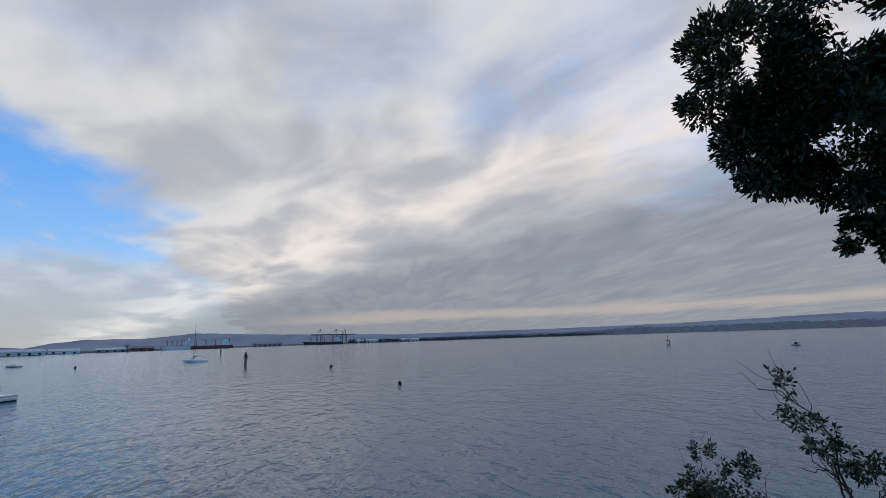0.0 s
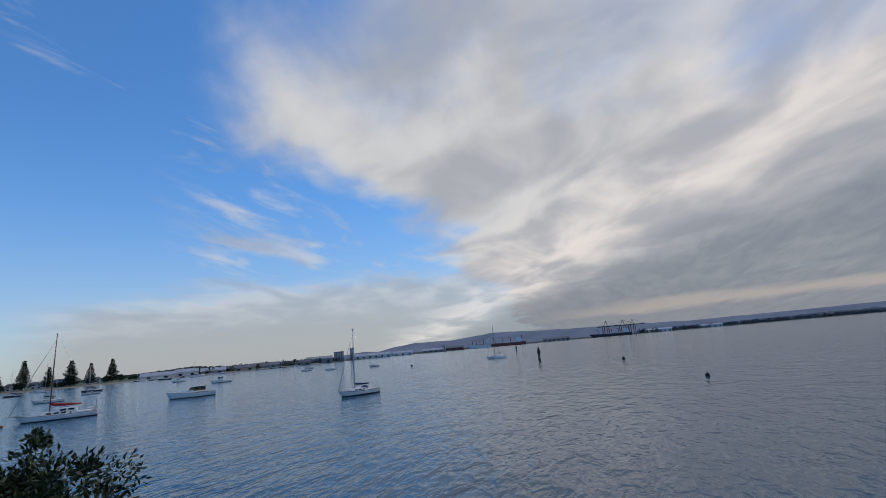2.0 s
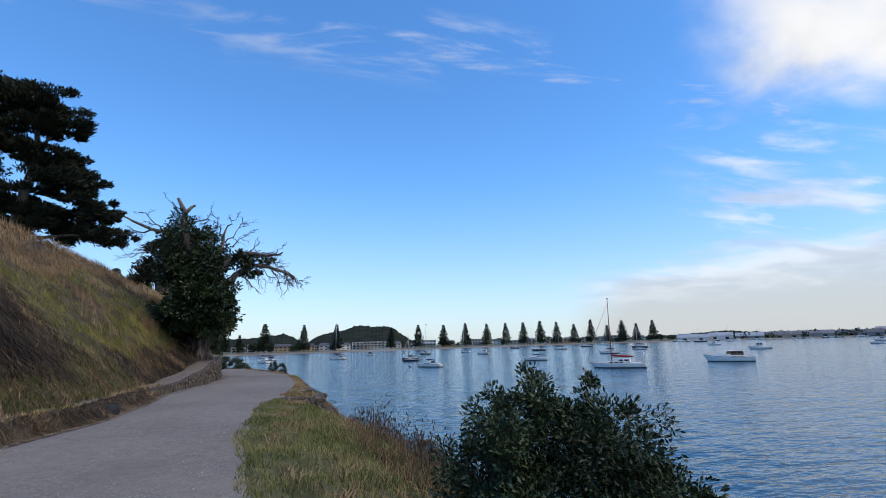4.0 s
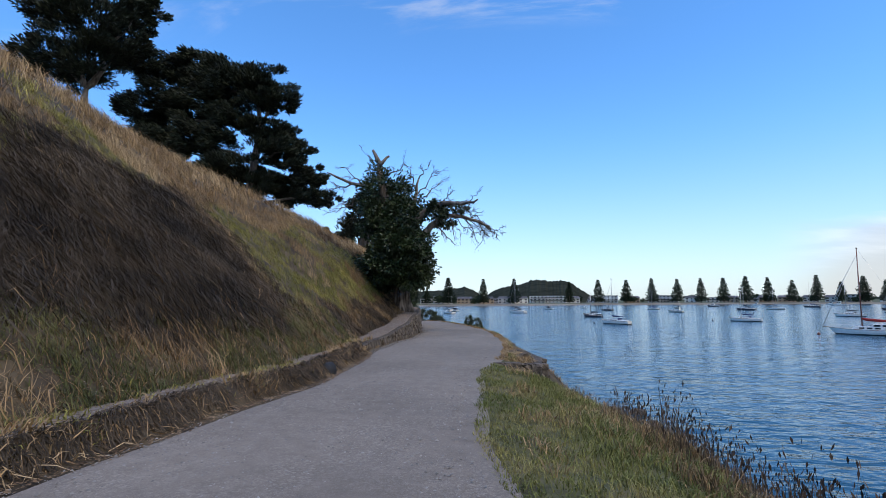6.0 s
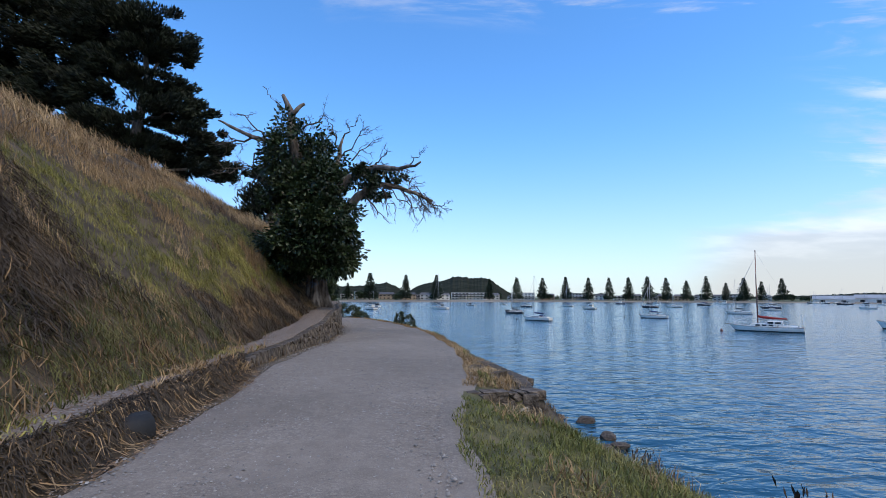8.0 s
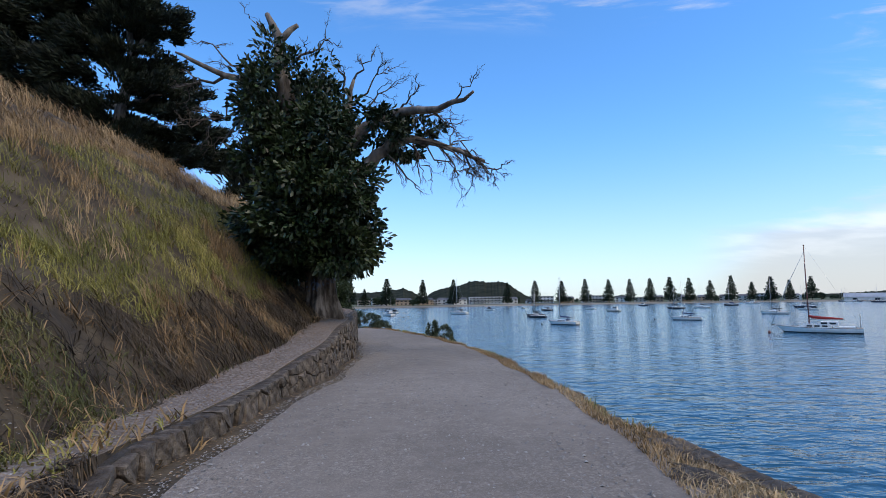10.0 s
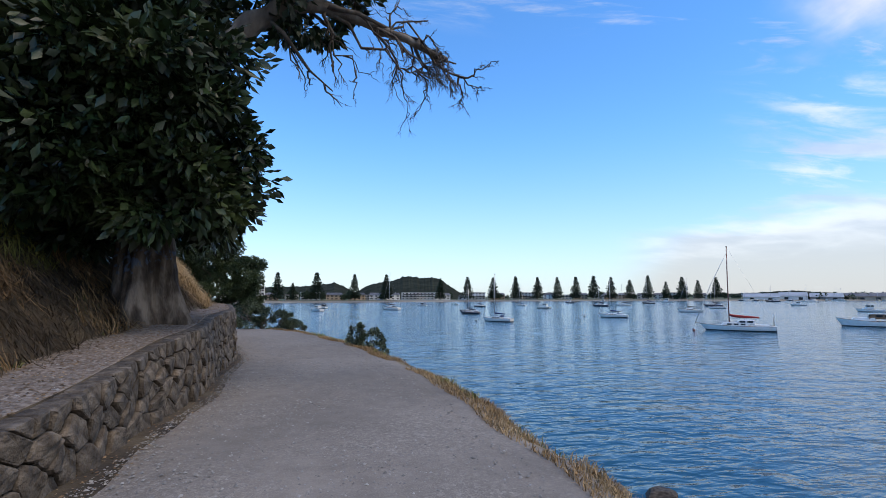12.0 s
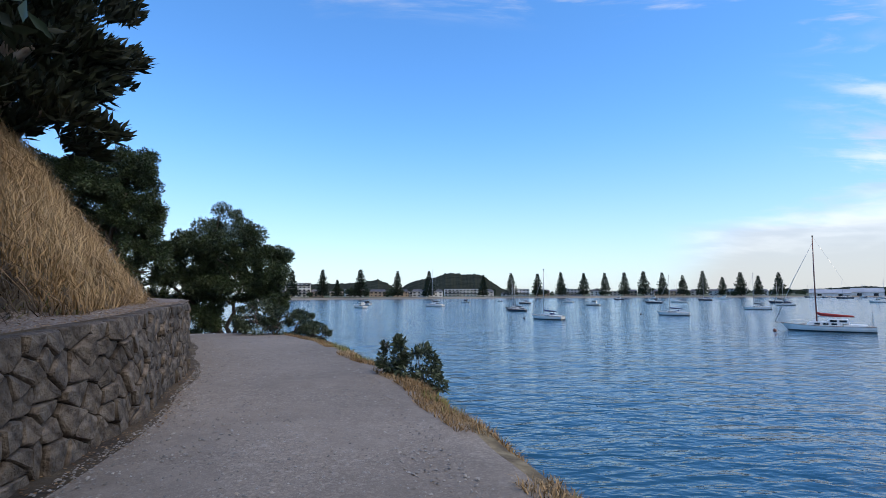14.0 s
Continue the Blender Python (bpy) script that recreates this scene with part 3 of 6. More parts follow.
def twigs(tubes, rng, a, b, radius, depth, spread=0.8, count=4, droop=0.0, sides=4):
    """A crooked branch from a to b that splits into smaller ones."""
    pts = gnarled(rng, a, b, 5, 0.11)
    tubes.add(pts, [radius * (1 - 0.75 * k / 5) for k in range(6)], sides if depth > 0 else 3)
    if depth <= 0:
        return
    size = (Vector(b) - Vector(a)).length
    for k in range(count):
        t = rng.uniform(0.25, 1.0)
        i = min(int(t * 5), 4)
        p = pts[i].lerp(pts[i + 1], t * 5 - i)
        way = (pts[i + 1] - pts[i]).normalized()
        way = (way + Vector([rng.uniform(-1, 1) * spread for _ in range(3)]) - Vector((0, 0, droop))).normalized()
        twigs(tubes, rng, p, p + way * size * rng.uniform(0.3, 0.55), radius * 0.45, depth - 1, spread, count, droop, sides)


def soup(name, verts, tris_per, parent, mat, label="", kind=""):
    """Many small pieces with the same face pattern, as one mesh. verts: pieces x corners x 3."""
    n, c, _ = verts.shape
    pattern = np.array(tris_per)
    faces = (pattern[None] + (np.arange(n) * c)[:, None, None]).reshape(-1, 3)
    me = bpy.data.meshes.new(name)
    me.vertices.add(n * c)
    me.vertices.foreach_set("co", verts.reshape(-1).astype(np.float32))
    me.loops.add(faces.size)
    me.loops.foreach_set("vertex_index", faces.reshape(-1).astype(np.int32))
    me.polygons.add(len(faces))
    me.polygons.foreach_set("loop_start", (np.arange(len(faces)) * 3).astype(np.int32))
    me.update(calc_edges=True)
    me.materials.append(mat)
    ob = new(name, me)
    ob.parent = parent
    if label:
        ob["label"] = label
    if kind:
        ob["kind"] = kind
    return ob


LEAF_TRIS = ((0, 1, 2), (0, 2, 3))


def leaves_at(rs, centres, length, width, outward, jitter=0.8, droop=0.2):
    """Folded leaves at the centres, turned roughly outward."""
    n = len(centres)
    way = outward + rs.normal(0, jitter, (n, 3))
    way[:, 2] -= droop
    way /= np.linalg.norm(way, axis=1, keepdims=True) + 1e-9
    side = np.cross(way, rs.normal(0, 1, (n, 3)))
    side /= np.linalg.norm(side, axis=1, keepdims=True) + 1e-9
    up = np.cross(side, way)
    l = length * rs.uniform(0.7, 1.3, (n, 1))
    w = width * rs.uniform(0.7, 1.3, (n, 1))
    return np.stack([centres, centres + way * l * 0.55 + side * w * 0.5 + up * w * 0.15, centres + way * l, centres + way * l * 0.55 - side * w * 0.5 + up * w * 0.15], 1)


def blob_points(rs, centre, radii, n, clumps=40, shell=0.55, clump_size=0.22):
    """Points in ragged clumps over an ellipsoid, denser to its skin, with the outward way."""
    d = rs.normal(0, 1, (clumps, 3))
    d /= np.linalg.norm(d, axis=1, keepdims=True)
    r = rs.uniform(shell, 1.0, (clumps, 1)) ** 0.7 * rs.uniform(0.85, 1.12, (clumps, 1))
    heads = d * r
    pick = rs.integers(0, clumps, n)
    off = rs.normal(0, 1, (n, 3))
    off /= np.linalg.norm(off, axis=1, keepdims=True)
    off *= rs.uniform(0, 1, (n, 1)) ** 0.5 * clump_size * rs.uniform(0.5, 1.3, (clumps, 1))[pick]
    p = heads[pick] + off
    out = off / clump_size + 0.6 * p
    return np.array(centre) + p * np.array(radii), out

# ---- trees and bushes near the path ----
TREE_Y = 24.2
big_tree = thing("tree", pose(-3.95, 24.3, 0.95), "old gnarled glossy-leaved tree with bare twisted limbs above stone wall", "tree")
rng = random.Random(5)
rs = np.random.default_rng(5)
inv = Matrix.Translation((3.95, -24.3, -0.95))


def lean(p):
    """The crown leans out towards the path's start."""
    x, y, z = p
    k = min(max((z - 2.0) / 2.0, 0), 1) * min(max((-1.2 - x) / 1.5, 0), 1)
    q = 1 - 0.05 * k
    return -0.9 + (x + 0.9) * q, y - 0.85 * k, 1.23 + (z - 1.23) * q


def rel(points):
    return [inv @ Vector(lean(p)) for p in points]


def trunk_mesh():
    """A fluted trunk that flares into roots."""
    verts, faces, n, rings = [], [], 110, 70
    for k in range(rings):
        h = k / (rings - 1)
        z = -0.25 + 3.6 * h
        flare = 0.26 + 0.24 * math.exp(-h * 8) + 0.06 * (1 - h)
        for i in range(n):
            a = 2 * math.pi * i / n
            flute = 1 + (0.24 + 0.08 * math.exp(-h * 6)) * (0.6 * math.sin(3 * a + 0.7) + 0.5 * math.sin(5 * a + 1.9 + h * 2)) * (1 - 0.6 * h)
            r = flare * flute * (1 + 0.10 * noise.noise(Vector((math.cos(a) * 3, math.sin(a) * 3, z * 1.3))) + 0.08 * noise.noise(Vector((math.cos(a) * 9, math.sin(a) * 9, z * 3))) + 0.07 * abs(noise.noise(Vector((math.cos(a) * 14, math.sin(a) * 14, z * 2.2)))))
            verts.append((r * math.cos(a) - 0.06 * h, r * math.sin(a) * 0.95, z))
    for k in range(rings - 1):
        for i in range(n):
            a, b = k * n + i, k * n + (i + 1) % n
            faces.append((a, b, b + n, a + n))
    return verts, faces


tv, tf = trunk_mesh()
mesh_object("trunk", tv, tf, M_TRUNK, big_tree, "thick fluted grey trunk with faded blue paint", smooth=True)
for pts, r0, r1 in (
    (((-3.98, 24.3, 3.9), (-4.3, 24.3, 5.0), (-4.8, 24.25, 6.2), (-5.0, 24.2, 7.3), (-5.05, 24.2, 7.9), (-5.35, 24.2, 8.5)), 0.30, 0.06),
    (((-5.05, 24.2, 7.7), (-4.75, 24.1, 8.0), (-4.55, 24.1, 8.15)), 0.09, 0.05),
    (((-3.9, 24.2, 2.9), (-3.5, 24.1, 3.75), (-3.05, 24.0, 4.2), (-2.55, 23.9, 4.75), (-2.2, 23.8, 5.05), (-1.7, 23.7, 5.15), (-1.1, 23.6, 5.05), (-0.5, 23.6, 4.85), (0.1, 23.6, 4.6)), 0.21, 0.035),
    (((-3.9, 24.3, 3.6), (-3.4, 24.0, 4.8), (-2.8, 23.8, 5.4), (-2.0, 23.5, 5.7), (-1.3, 22.6, 5.45), (-0.8, 21.9, 5.35), (-0.43, 21.4, 5.35)), 0.18, 0.03),
    (((-4.2, 24.3, 4.4), (-4.9, 24.4, 5.8), (-5.6, 24.4, 6.7), (-6.4, 24.4, 6.95), (-7.2, 24.3, 7.3), (-7.6, 24.3, 7.5)), 0.15, 0.025),
    (((-3.9, 24.5, 3.9), (-3.7, 24.9, 5.4), (-3.4, 25.2, 6.6), (-3.3, 25.2, 7.3)), 0.17, 0.04),
):
    pts = rel(pts)
    fine_pts = []
    for a, b in zip(pts, pts[1:]):
        fine_pts += [a, a.lerp(b, 0.5) + Vector([rng.uniform(-0.05, 0.05) for _ in range(3)])]
    fine_pts.append(pts[-1])
    tube("limb", fine_pts, [r0 + (r1 - r0) * k / (len(fine_pts) - 1) for k in range(len(fine_pts))], M_BARK, big_tree, 8)
tw = Tubes()
for a, b, r, dep, cnt in (
    ((-1.7, 23.7, 5.15), (-0.2, 23.5, 5.1), 0.045, 3, 5), ((-1.1, 23.6, 5.05), (0.2, 23.5, 4.5), 0.045, 3, 6), ((-0.5, 23.6, 4.85), (0.35, 23.8, 4.45), 0.04, 3, 6),
    ((-2.2, 23.8, 5.05), (-0.9, 23.2, 5.7), 0.05, 3, 5), ((-2.4, 23.85, 4.85), (-1.5, 23.5, 3.9), 0.035, 3, 3), ((-1.9, 23.8, 5.1), (-1.2, 23.5, 4.2), 0.03, 2, 4),
    ((-1.3, 22.6, 5.45), (-0.7, 22.4, 5.0), 0.03, 3, 5), ((-0.8, 21.9, 5.35), (-0.4, 21.5, 5.7), 0.025, 2, 4), ((-2.0, 23.5, 5.7), (-1.5, 22.8, 6.1), 0.03, 3, 4), ((-1.0, 23.6, 4.95), (-0.1, 23.5, 4.3), 0.03, 3, 5), ((-1.5, 23.6, 5.0), (-0.5, 23.4, 4.3), 0.03, 3, 5),
    ((-1.6, 23.7, 5.1), (-1.5, 23.6, 4.2), 0.03, 3, 4), ((-0.9, 23.6, 5.0), (-0.6, 23.5, 4.15), 0.03, 3, 5), ((-0.4, 23.6, 4.8), (-0.2, 23.6, 4.1), 0.03, 3, 5), ((-2.1, 23.8, 5.0), (-1.95, 23.7, 4.2), 0.025, 3, 3),
    ((-6.4, 24.4, 6.95), (-7.7, 24.4, 6.6), 0.04, 3, 5), ((-5.6, 24.4, 6.7), (-7.0, 24.3, 5.6), 0.045, 3, 5), ((-5.9, 24.4, 6.8), (-6.9, 24.1, 7.7), 0.035, 3, 4), ((-5.2, 24.4, 6.2), (-6.4, 24.2, 5.0), 0.035, 3, 4),
    ((-3.3, 25.2, 7.3), (-2.8, 25.1, 8.0), 0.035, 3, 4), ((-3.4, 25.2, 6.8), (-3.9, 25.0, 7.9), 0.035, 3, 4), ((-3.3, 25.2, 6.6), (-2.4, 24.9, 7.4), 0.035, 3, 5), ((-2.9, 24.8, 6.3), (-1.9, 24.6, 7.0), 0.03, 3, 4),
    ((-5.05, 24.2, 7.9), (-5.8, 24.2, 8.4), 0.03, 2, 4), ((-4.6, 24.1, 7.2), (-3.7, 23.9, 7.7), 0.035, 3, 4),
):
    twigs(tw, rng, *rel((a, b)), r, dep, 0.8, cnt, 0.35 if a[0] > -2.5 and a[2] < 5.4 else 0.05)
tw.done("twig", M_TWIG, big_tree, "bare crooked twigs")
chunks = []
for c, r, n, cl in (
    ((-4.95, 24.2, 6.5), (1.15, 1.1, 1.3), 3600, 44), ((-4.05, 24.3, 5.3), (1.2, 1.3, 1.05), 4600, 50), ((-1.75, 23.7, 5.2), (0.85, 0.8, 0.5), 1300, 18), ((-2.5, 23.9, 5.5), (0.8, 0.8, 0.5), 700, 14),
    ((-4.9, 24.3, 4.7), (0.95, 1.1, 1.1), 5000, 44), ((-4.2, 24.2, 3.15), (1.65, 1.5, 0.95), 8000, 70), ((-3.4, 23.9, 2.6), (0.9, 1.1, 0.68), 5200, 48), ((-4.0, 23.6, 4.0), (1.2, 0.9, 0.9), 5000, 44),
    ((-5.2, 24.6, 2.4), (1.1, 1.3, 0.8), 3500, 34), ((-4.3, 25.2, 2.6), (0.9, 0.8, 0.6), 2200, 26), ((-3.2, 24.0, 3.4), (0.78, 0.9, 0.7), 2600, 26), ((-4.2, 24.8, 5.9), (1.3, 1.0, 1.2), 2800, 36), ((-4.4, 23.4, 2.7), (0.8, 0.7, 0.6), 2200, 24)):
    p, o = blob_points(rs, lean(c), r, n, cl, 0.4, 0.30)
    chunks.append(leaves_at(rs, p, 0.165, 0.075, o, 0.7, 0.25))
lv = np.concatenate(chunks) - np.array((-3.95, 24.3, 0.95))
soup("crown", lv, LEAF_TRIS, big_tree, M_LEAF, "dense dark glossy leaves")


def spray_tree(name, base, label, trunk, layers, n_each, length, seed, mat=None, group=""):
    """A tree whose foliage lies in ragged flat layers."""
    t = thing(name, pose(*base), label, "tree", group)
    r = np.random.default_rng(seed)
    rg = random.Random(seed)
    off = np.array(base)
    tb = Tubes()
    tb.add([Vector(p) - Vector(base) for p in trunk], [0.55 * (1 - 0.75 * k / (len(trunk) - 1)) for k in range(len(trunk))], 8)
    tb.done("trunk", M_BARK, t)
    got = []
    for c, rad in layers:
        start = min((Vector(p) for p in trunk), key=lambda q: abs(q.z - c[2] + 1))
        pts = gnarled(rg, start - Vector(base), Vector(c) - Vector(base), 5, 0.05)
        tube("limb", pts, [0.2 * (1 - 0.8 * k / 5) for k in range(6)], M_BARK, t, 5)
        n = int(n_each * rad[0] * rad[1])
        p, o = blob_points(r, c, (rad[0] * 1.05, rad[1] * 1.05, rad[2]), n, int(46 * max(rad[0] / 3, 0.5)), 0.2, 0.25)
        o = (p - np.array((start.x, start.y, c[2] - 1.0)))
        o /= np.linalg.norm(o, axis=1, keepdims=True) + 1e-9
        o[:, 2] += 0.25
        got.append(leaves_at(r, p, length, length * 0.30, o, 0.45, 0.0))
    soup("crown", np.concatenate(got) - off, LEAF_TRIS, t, mat or M_NEEDLE, "dark layered evergreen foliage")
    return t


spray_tree("cypress", (-20.5, 42, 7.0), "tall dark wind-shaped cypress on the hillside", ((-21.2, 42, 7.0), (-20.3, 42, 10), (-20.0, 42, 13.5), (-19.5, 42, 16.5), (-20, 42, 20)),
           (((-21.2, 42, 20.6), (4.2, 3.4, 1.7)), ((-18.3, 41.5, 18.6), (2.4, 2.2, 0.75)), ((-18.9, 42, 16.0), (2.6, 2.6, 1.1)), ((-17.3, 41.5, 14.2), (2.6, 2.4, 1.3)),
            ((-15.7, 41.5, 12.0), (2.3, 2.2, 1.2)), ((-14.5, 41.5, 10.2), (1.9, 2.0, 1.0)), ((-25.7, 42, 20.0), (3.6, 3.2, 2.2)), ((-25.2, 42, 16.0), (3.5, 3.0, 2.0)), ((-22.2, 42, 12.6), (3.2, 3.0, 1.8)), ((-18.2, 42, 11.0), (2.6, 2.6, 1.5)), ((-22.7, 42, 17.6), (2.8, 2.6, 1.0)), ((-29.7, 42, 18.6), (3.0, 3.0, 2.4)), ((-25.7, 42, 22.6), (3.0, 2.6, 1.2)), ((-29.2, 42, 22.5), (3.0, 2.6, 1.5)), ((-24.7, 42, 12.5), (3, 3, 2)), ((-28.7, 42, 15.5), (3, 3, 2))),
           1250, 0.36, 11)
spray_tree("cypress", (-31, 36, 14.0), "broad dark cypress high on the hillside", ((-31, 36, 14.0), (-31, 36, 16), (-30.8, 36, 18)),
           (((-31, 36, 23.4), (4.2, 3.4, 2.0)), ((-28.0, 36, 21.0), (2.6, 2.4, 1.2)), ((-33, 36, 20), (4, 3, 2)), ((-27.0, 36, 24.4), (2.2, 2, 0.9))), 1000, 0.38, 12)


def leafy_bush(name, base, label, blobs, density, leaf, seed, mat, stems=6, category="bush", stem_r=0.05, split=4, knots=1.0):
    t = thing(name, pose(*base), label, category)
    r, rg = np.random.default_rng(seed), random.Random(seed)
    tb = Tubes()
    got = []
    for c, rad in blobs:
        for _ in range(max(1, stems // len(blobs))):
            end = Vector(c) + Vector([rg.uniform(-0.6, 0.6) * rad[i] for i in range(3)]) - Vector(base)
            foot = Vector((rg.uniform(-0.25, 0.25) * rad[0], rg.uniform(-0.25, 0.25) * rad[1], -0.15))
            twigs(tb, rg, foot, end, stem_r, 1 if split else 0, 0.6, split)
        n = int(density * (rad[0] * rad[1] + rad[1] * rad[2] + rad[0] * rad[2]))
        p, o = blob_points(r, c, rad, n, int(knots * max(14, int(30 * (rad[0] * rad[2]) ** 0.4))), 0.5 if knots == 1 else 0.3, 0.26)
        got.append(leaves_at(r, p, leaf, leaf * 0.42, o, 0.6, 0.05))
    tb.done("branch", M_TWIG, t)
    soup("crown", np.concatenate(got) - np.array(base), LEAF_TRIS, t, mat)
    return t


leafy_bush("coastal_tree", (-9.4, 48, -1.0), "round dark coastal tree standing beyond the end of the stone wall",
           (((-9.6, 48, 3.7), (1.9, 1.9, 1.8)), ((-11.4, 48.2, 2.9), (1.5, 1.7, 1.6)), ((-7.7, 48, 2.4), (1.4, 1.6, 1.5)), ((-9.0, 47.6, 1.6), (2.3, 1.6, 1.0)), ((-7.2, 48, 1.0), (1.0, 1.2, 1.0)), ((-11.8, 48, 1.2), (1.2, 1.4, 1.4)), ((-11.0, 47, -0.2), (1.8, 1.2, 1.0))), 3000, 0.125, 21, M_BUSH, 12, "tree", 0.14)
leafy_bush("coastal_tree", (-13.5, 44.5, 2.8), "dense dark coastal tree on the hill shoulder",
           (((-13.4, 44.5, 6.3), (1.9, 1.8, 1.5)), ((-12.2, 44.3, 5.4), (1.2, 1.5, 1.5)), ((-15.2, 44.5, 6.2), (1.6, 1.6, 1.2)), ((-12.6, 44.3, 4.2), (1.4, 1.3, 1.2)), ((-14.6, 44.3, 4.2), (1.6, 1.3, 1.3)), ((-11.8, 44, 2.7), (1.2, 1.2, 1.2))), 3000, 0.125, 22, M_BUSH, 8, "tree", 0.14)
leafy_bush("shrub", (-4.6, 38.3, -0.35), "low leafy shrub at the bend of the path", (((-5.3, 38.3, 0.35), (0.9, 0.8, 0.55)), ((-4.3, 38.2, 0.15), (0.9, 0.8, 0.5)), ((-3.5, 38.0, -0.1), (0.55, 0.6, 0.38))), 3800, 0.08, 23, M_PALE_BUSH, 9)
leafy_bush("shrub", (-0.75, 29.9, -0.2), "small spiky leafed shrub at the path edge", (((-1.0, 30.0, 0.20), (0.22, 0.3, 0.34)), ((-0.62, 29.9, 0.02), (0.34, 0.35, 0.27)), ((-0.5, 29.8, -0.2), (0.28, 0.3, 0.22))), 3300, 0.085, 24, M_PALE_BUSH, 9, stem_r=0.015)
leafy_bush("bush", (2.45, 3.6, -0.5), "dense dark green leafy bush on the bank above the water",
           (((2.12, 3.78, 0.56), (0.46, 0.5, 0.46)), ((2.42, 3.65, 0.50), (0.50, 0.5, 0.46)), ((2.75, 3.45, 0.42), (0.46, 0.5, 0.46)), ((2.4, 3.6, 0.0), (0.95, 0.8, 0.6)), ((2.95, 3.2, -0.1), (0.5, 0.45, 0.42)), ((1.85, 3.88, 0.1), (0.45, 0.5, 0.45)), ((3.2, 2.95, -0.1), (0.34, 0.34, 0.3))), 8500, 0.05, 25, M_BUSH, 8, stem_r=0.014, split=0, knots=3.0)
leafy_bush("shrub", (3.45, -3.62, -0.75), "small leafy shrub on the bank above the water", (((3.5, -3.55, 0.0), (0.20, 0.2, 0.28)), ((3.3, -3.75, -0.05), (0.22, 0.2, 0.24)), ((3.45, -3.62, -0.3), (0.32, 0.3, 0.25)), ((3.62, -3.45, -0.2), (0.18, 0.2, 0.22))), 4200, 0.042, 26, M_BUSH, 10, stem_r=0.009)
leafy_bush("shrub", (2.75, -4.2, -0.1), "leaning leafy shrub in long grass", (((3.03, -3.97, 0.85), (0.10, 0.1, 0.09)), ((2.98, -4.0, 0.58), (0.12, 0.1, 0.14)), ((2.88, -4.1, 0.40), (0.17, 0.15, 0.14)), ((2.75, -4.18, 0.22), (0.24, 0.2, 0.14)), ((2.62, -4.26, 0.14), (0.2, 0.2, 0.1))), 4200, 0.045, 27, M_BUSH, 5, stem_r=0.012)
leafy_bush("tree", (0.9, -7.0, 0.0), "leafy tree that overhangs the viewpoint",
           (((3.05, -3.95, 3.55), (0.66, 0.62, 0.66)), ((2.85, -4.1, 2.9), (0.55, 0.5, 0.5)), ((2.6, -4.3, 3.0), (0.75, 0.7, 0.72)), ((2.2, -4.75, 3.9), (1.0, 0.9, 1.0)), ((2.35, -4.55, 2.9), (0.7, 0.6, 0.6)), ((1.6, -5.1, 3.2), (1.0, 1.0, 1.1)), ((2.42, -4.42, 1.95), (0.28, 0.25, 0.22)), ((2.2, -4.55, 2.15), (0.35, 0.3, 0.35)), ((1.2, -6.0, 4.2), (1.6, 1.5, 1.2))), 5200, 0.07, 28, M_LEAF, 7, "tree", 0.05, 0)

spray_tree("cypress", (-7.4, 30.2, 3.0), "young dark cypress on the hillside behind the gnarled tree", ((-7.4, 30.2, 2.6), (-7.3, 30.2, 4.2), (-7.0, 30.1, 6.2)),
           (((-6.5, 30, 4.9), (1.4, 1.2, 0.9)), ((-6.7, 30, 6.0), (1.5, 1.3, 0.9)), ((-6.3, 30, 3.9), (1.0, 1.0, 0.6)), ((-7.6, 30.2, 5.2), (1.4, 1.2, 1.4)), ((-7.0, 30.2, 7.0), (1.2, 1.0, 0.8))), 2200, 0.24, 13)

# ---- grass, scrub, pebbles ----
BLADE_TRIS = ((0, 1, 3), (0, 3, 2), (2, 3, 4))


def blades(rs, xs, ys, height, width, lean, drape=0.0, slope=0.0):
    """Bent blades rooted on the ground; drape hangs them over downhill, slope is the fall of the ground they lie along."""
    n = len(xs)
    z = np.array([ground_z(float(a), float(b)) for a, b in zip(xs, ys)])
    root = np.stack([xs, ys, z - 0.02], 1)
    a = rs.uniform(0, 2 * np.pi, n)
    side = np.stack([np.cos(a), np.sin(a), np.zeros(n)], 1) * (width * rs.uniform(0.6, 1.4, n))[:, None]
    h = (height * rs.uniform(0.55, 1.35, n))[:, None]
    b = rs.uniform(0, 2 * np.pi, n)
    bend = np.stack([np.cos(b), np.sin(b), np.zeros(n)], 1) * (lean * rs.uniform(0.2, 1.3, n))[:, None]
    bend[:, 0] += drape * rs.uniform(0.3, 1.4, n)
    upv = np.array((0, 0, 1.0))
    b = b + rs.normal(0, 0.8, n)
    kink = np.stack([np.cos(b), np.sin(b), np.zeros(n)], 1) * np.linalg.norm(bend, axis=1, keepdims=True)
    mid = root + h * 0.55 * upv + bend * h * 0.35
    tip = root + h * upv * (1 - 0.35 * np.clip(np.linalg.norm(bend, axis=1, keepdims=True), 0, 1.4)) + (0.35 * bend + 0.65 * kink) * h
    mid[:, 2] -= slope * 0.35 * (bend * h)[:, 0]
    tip[:, 2] -= slope * ((0.35 * bend + 0.65 * kink) * h)[:, 0]
    return np.stack([root - side, root + side, mid - side * 0.7, mid + side * 0.7, tip], 1)


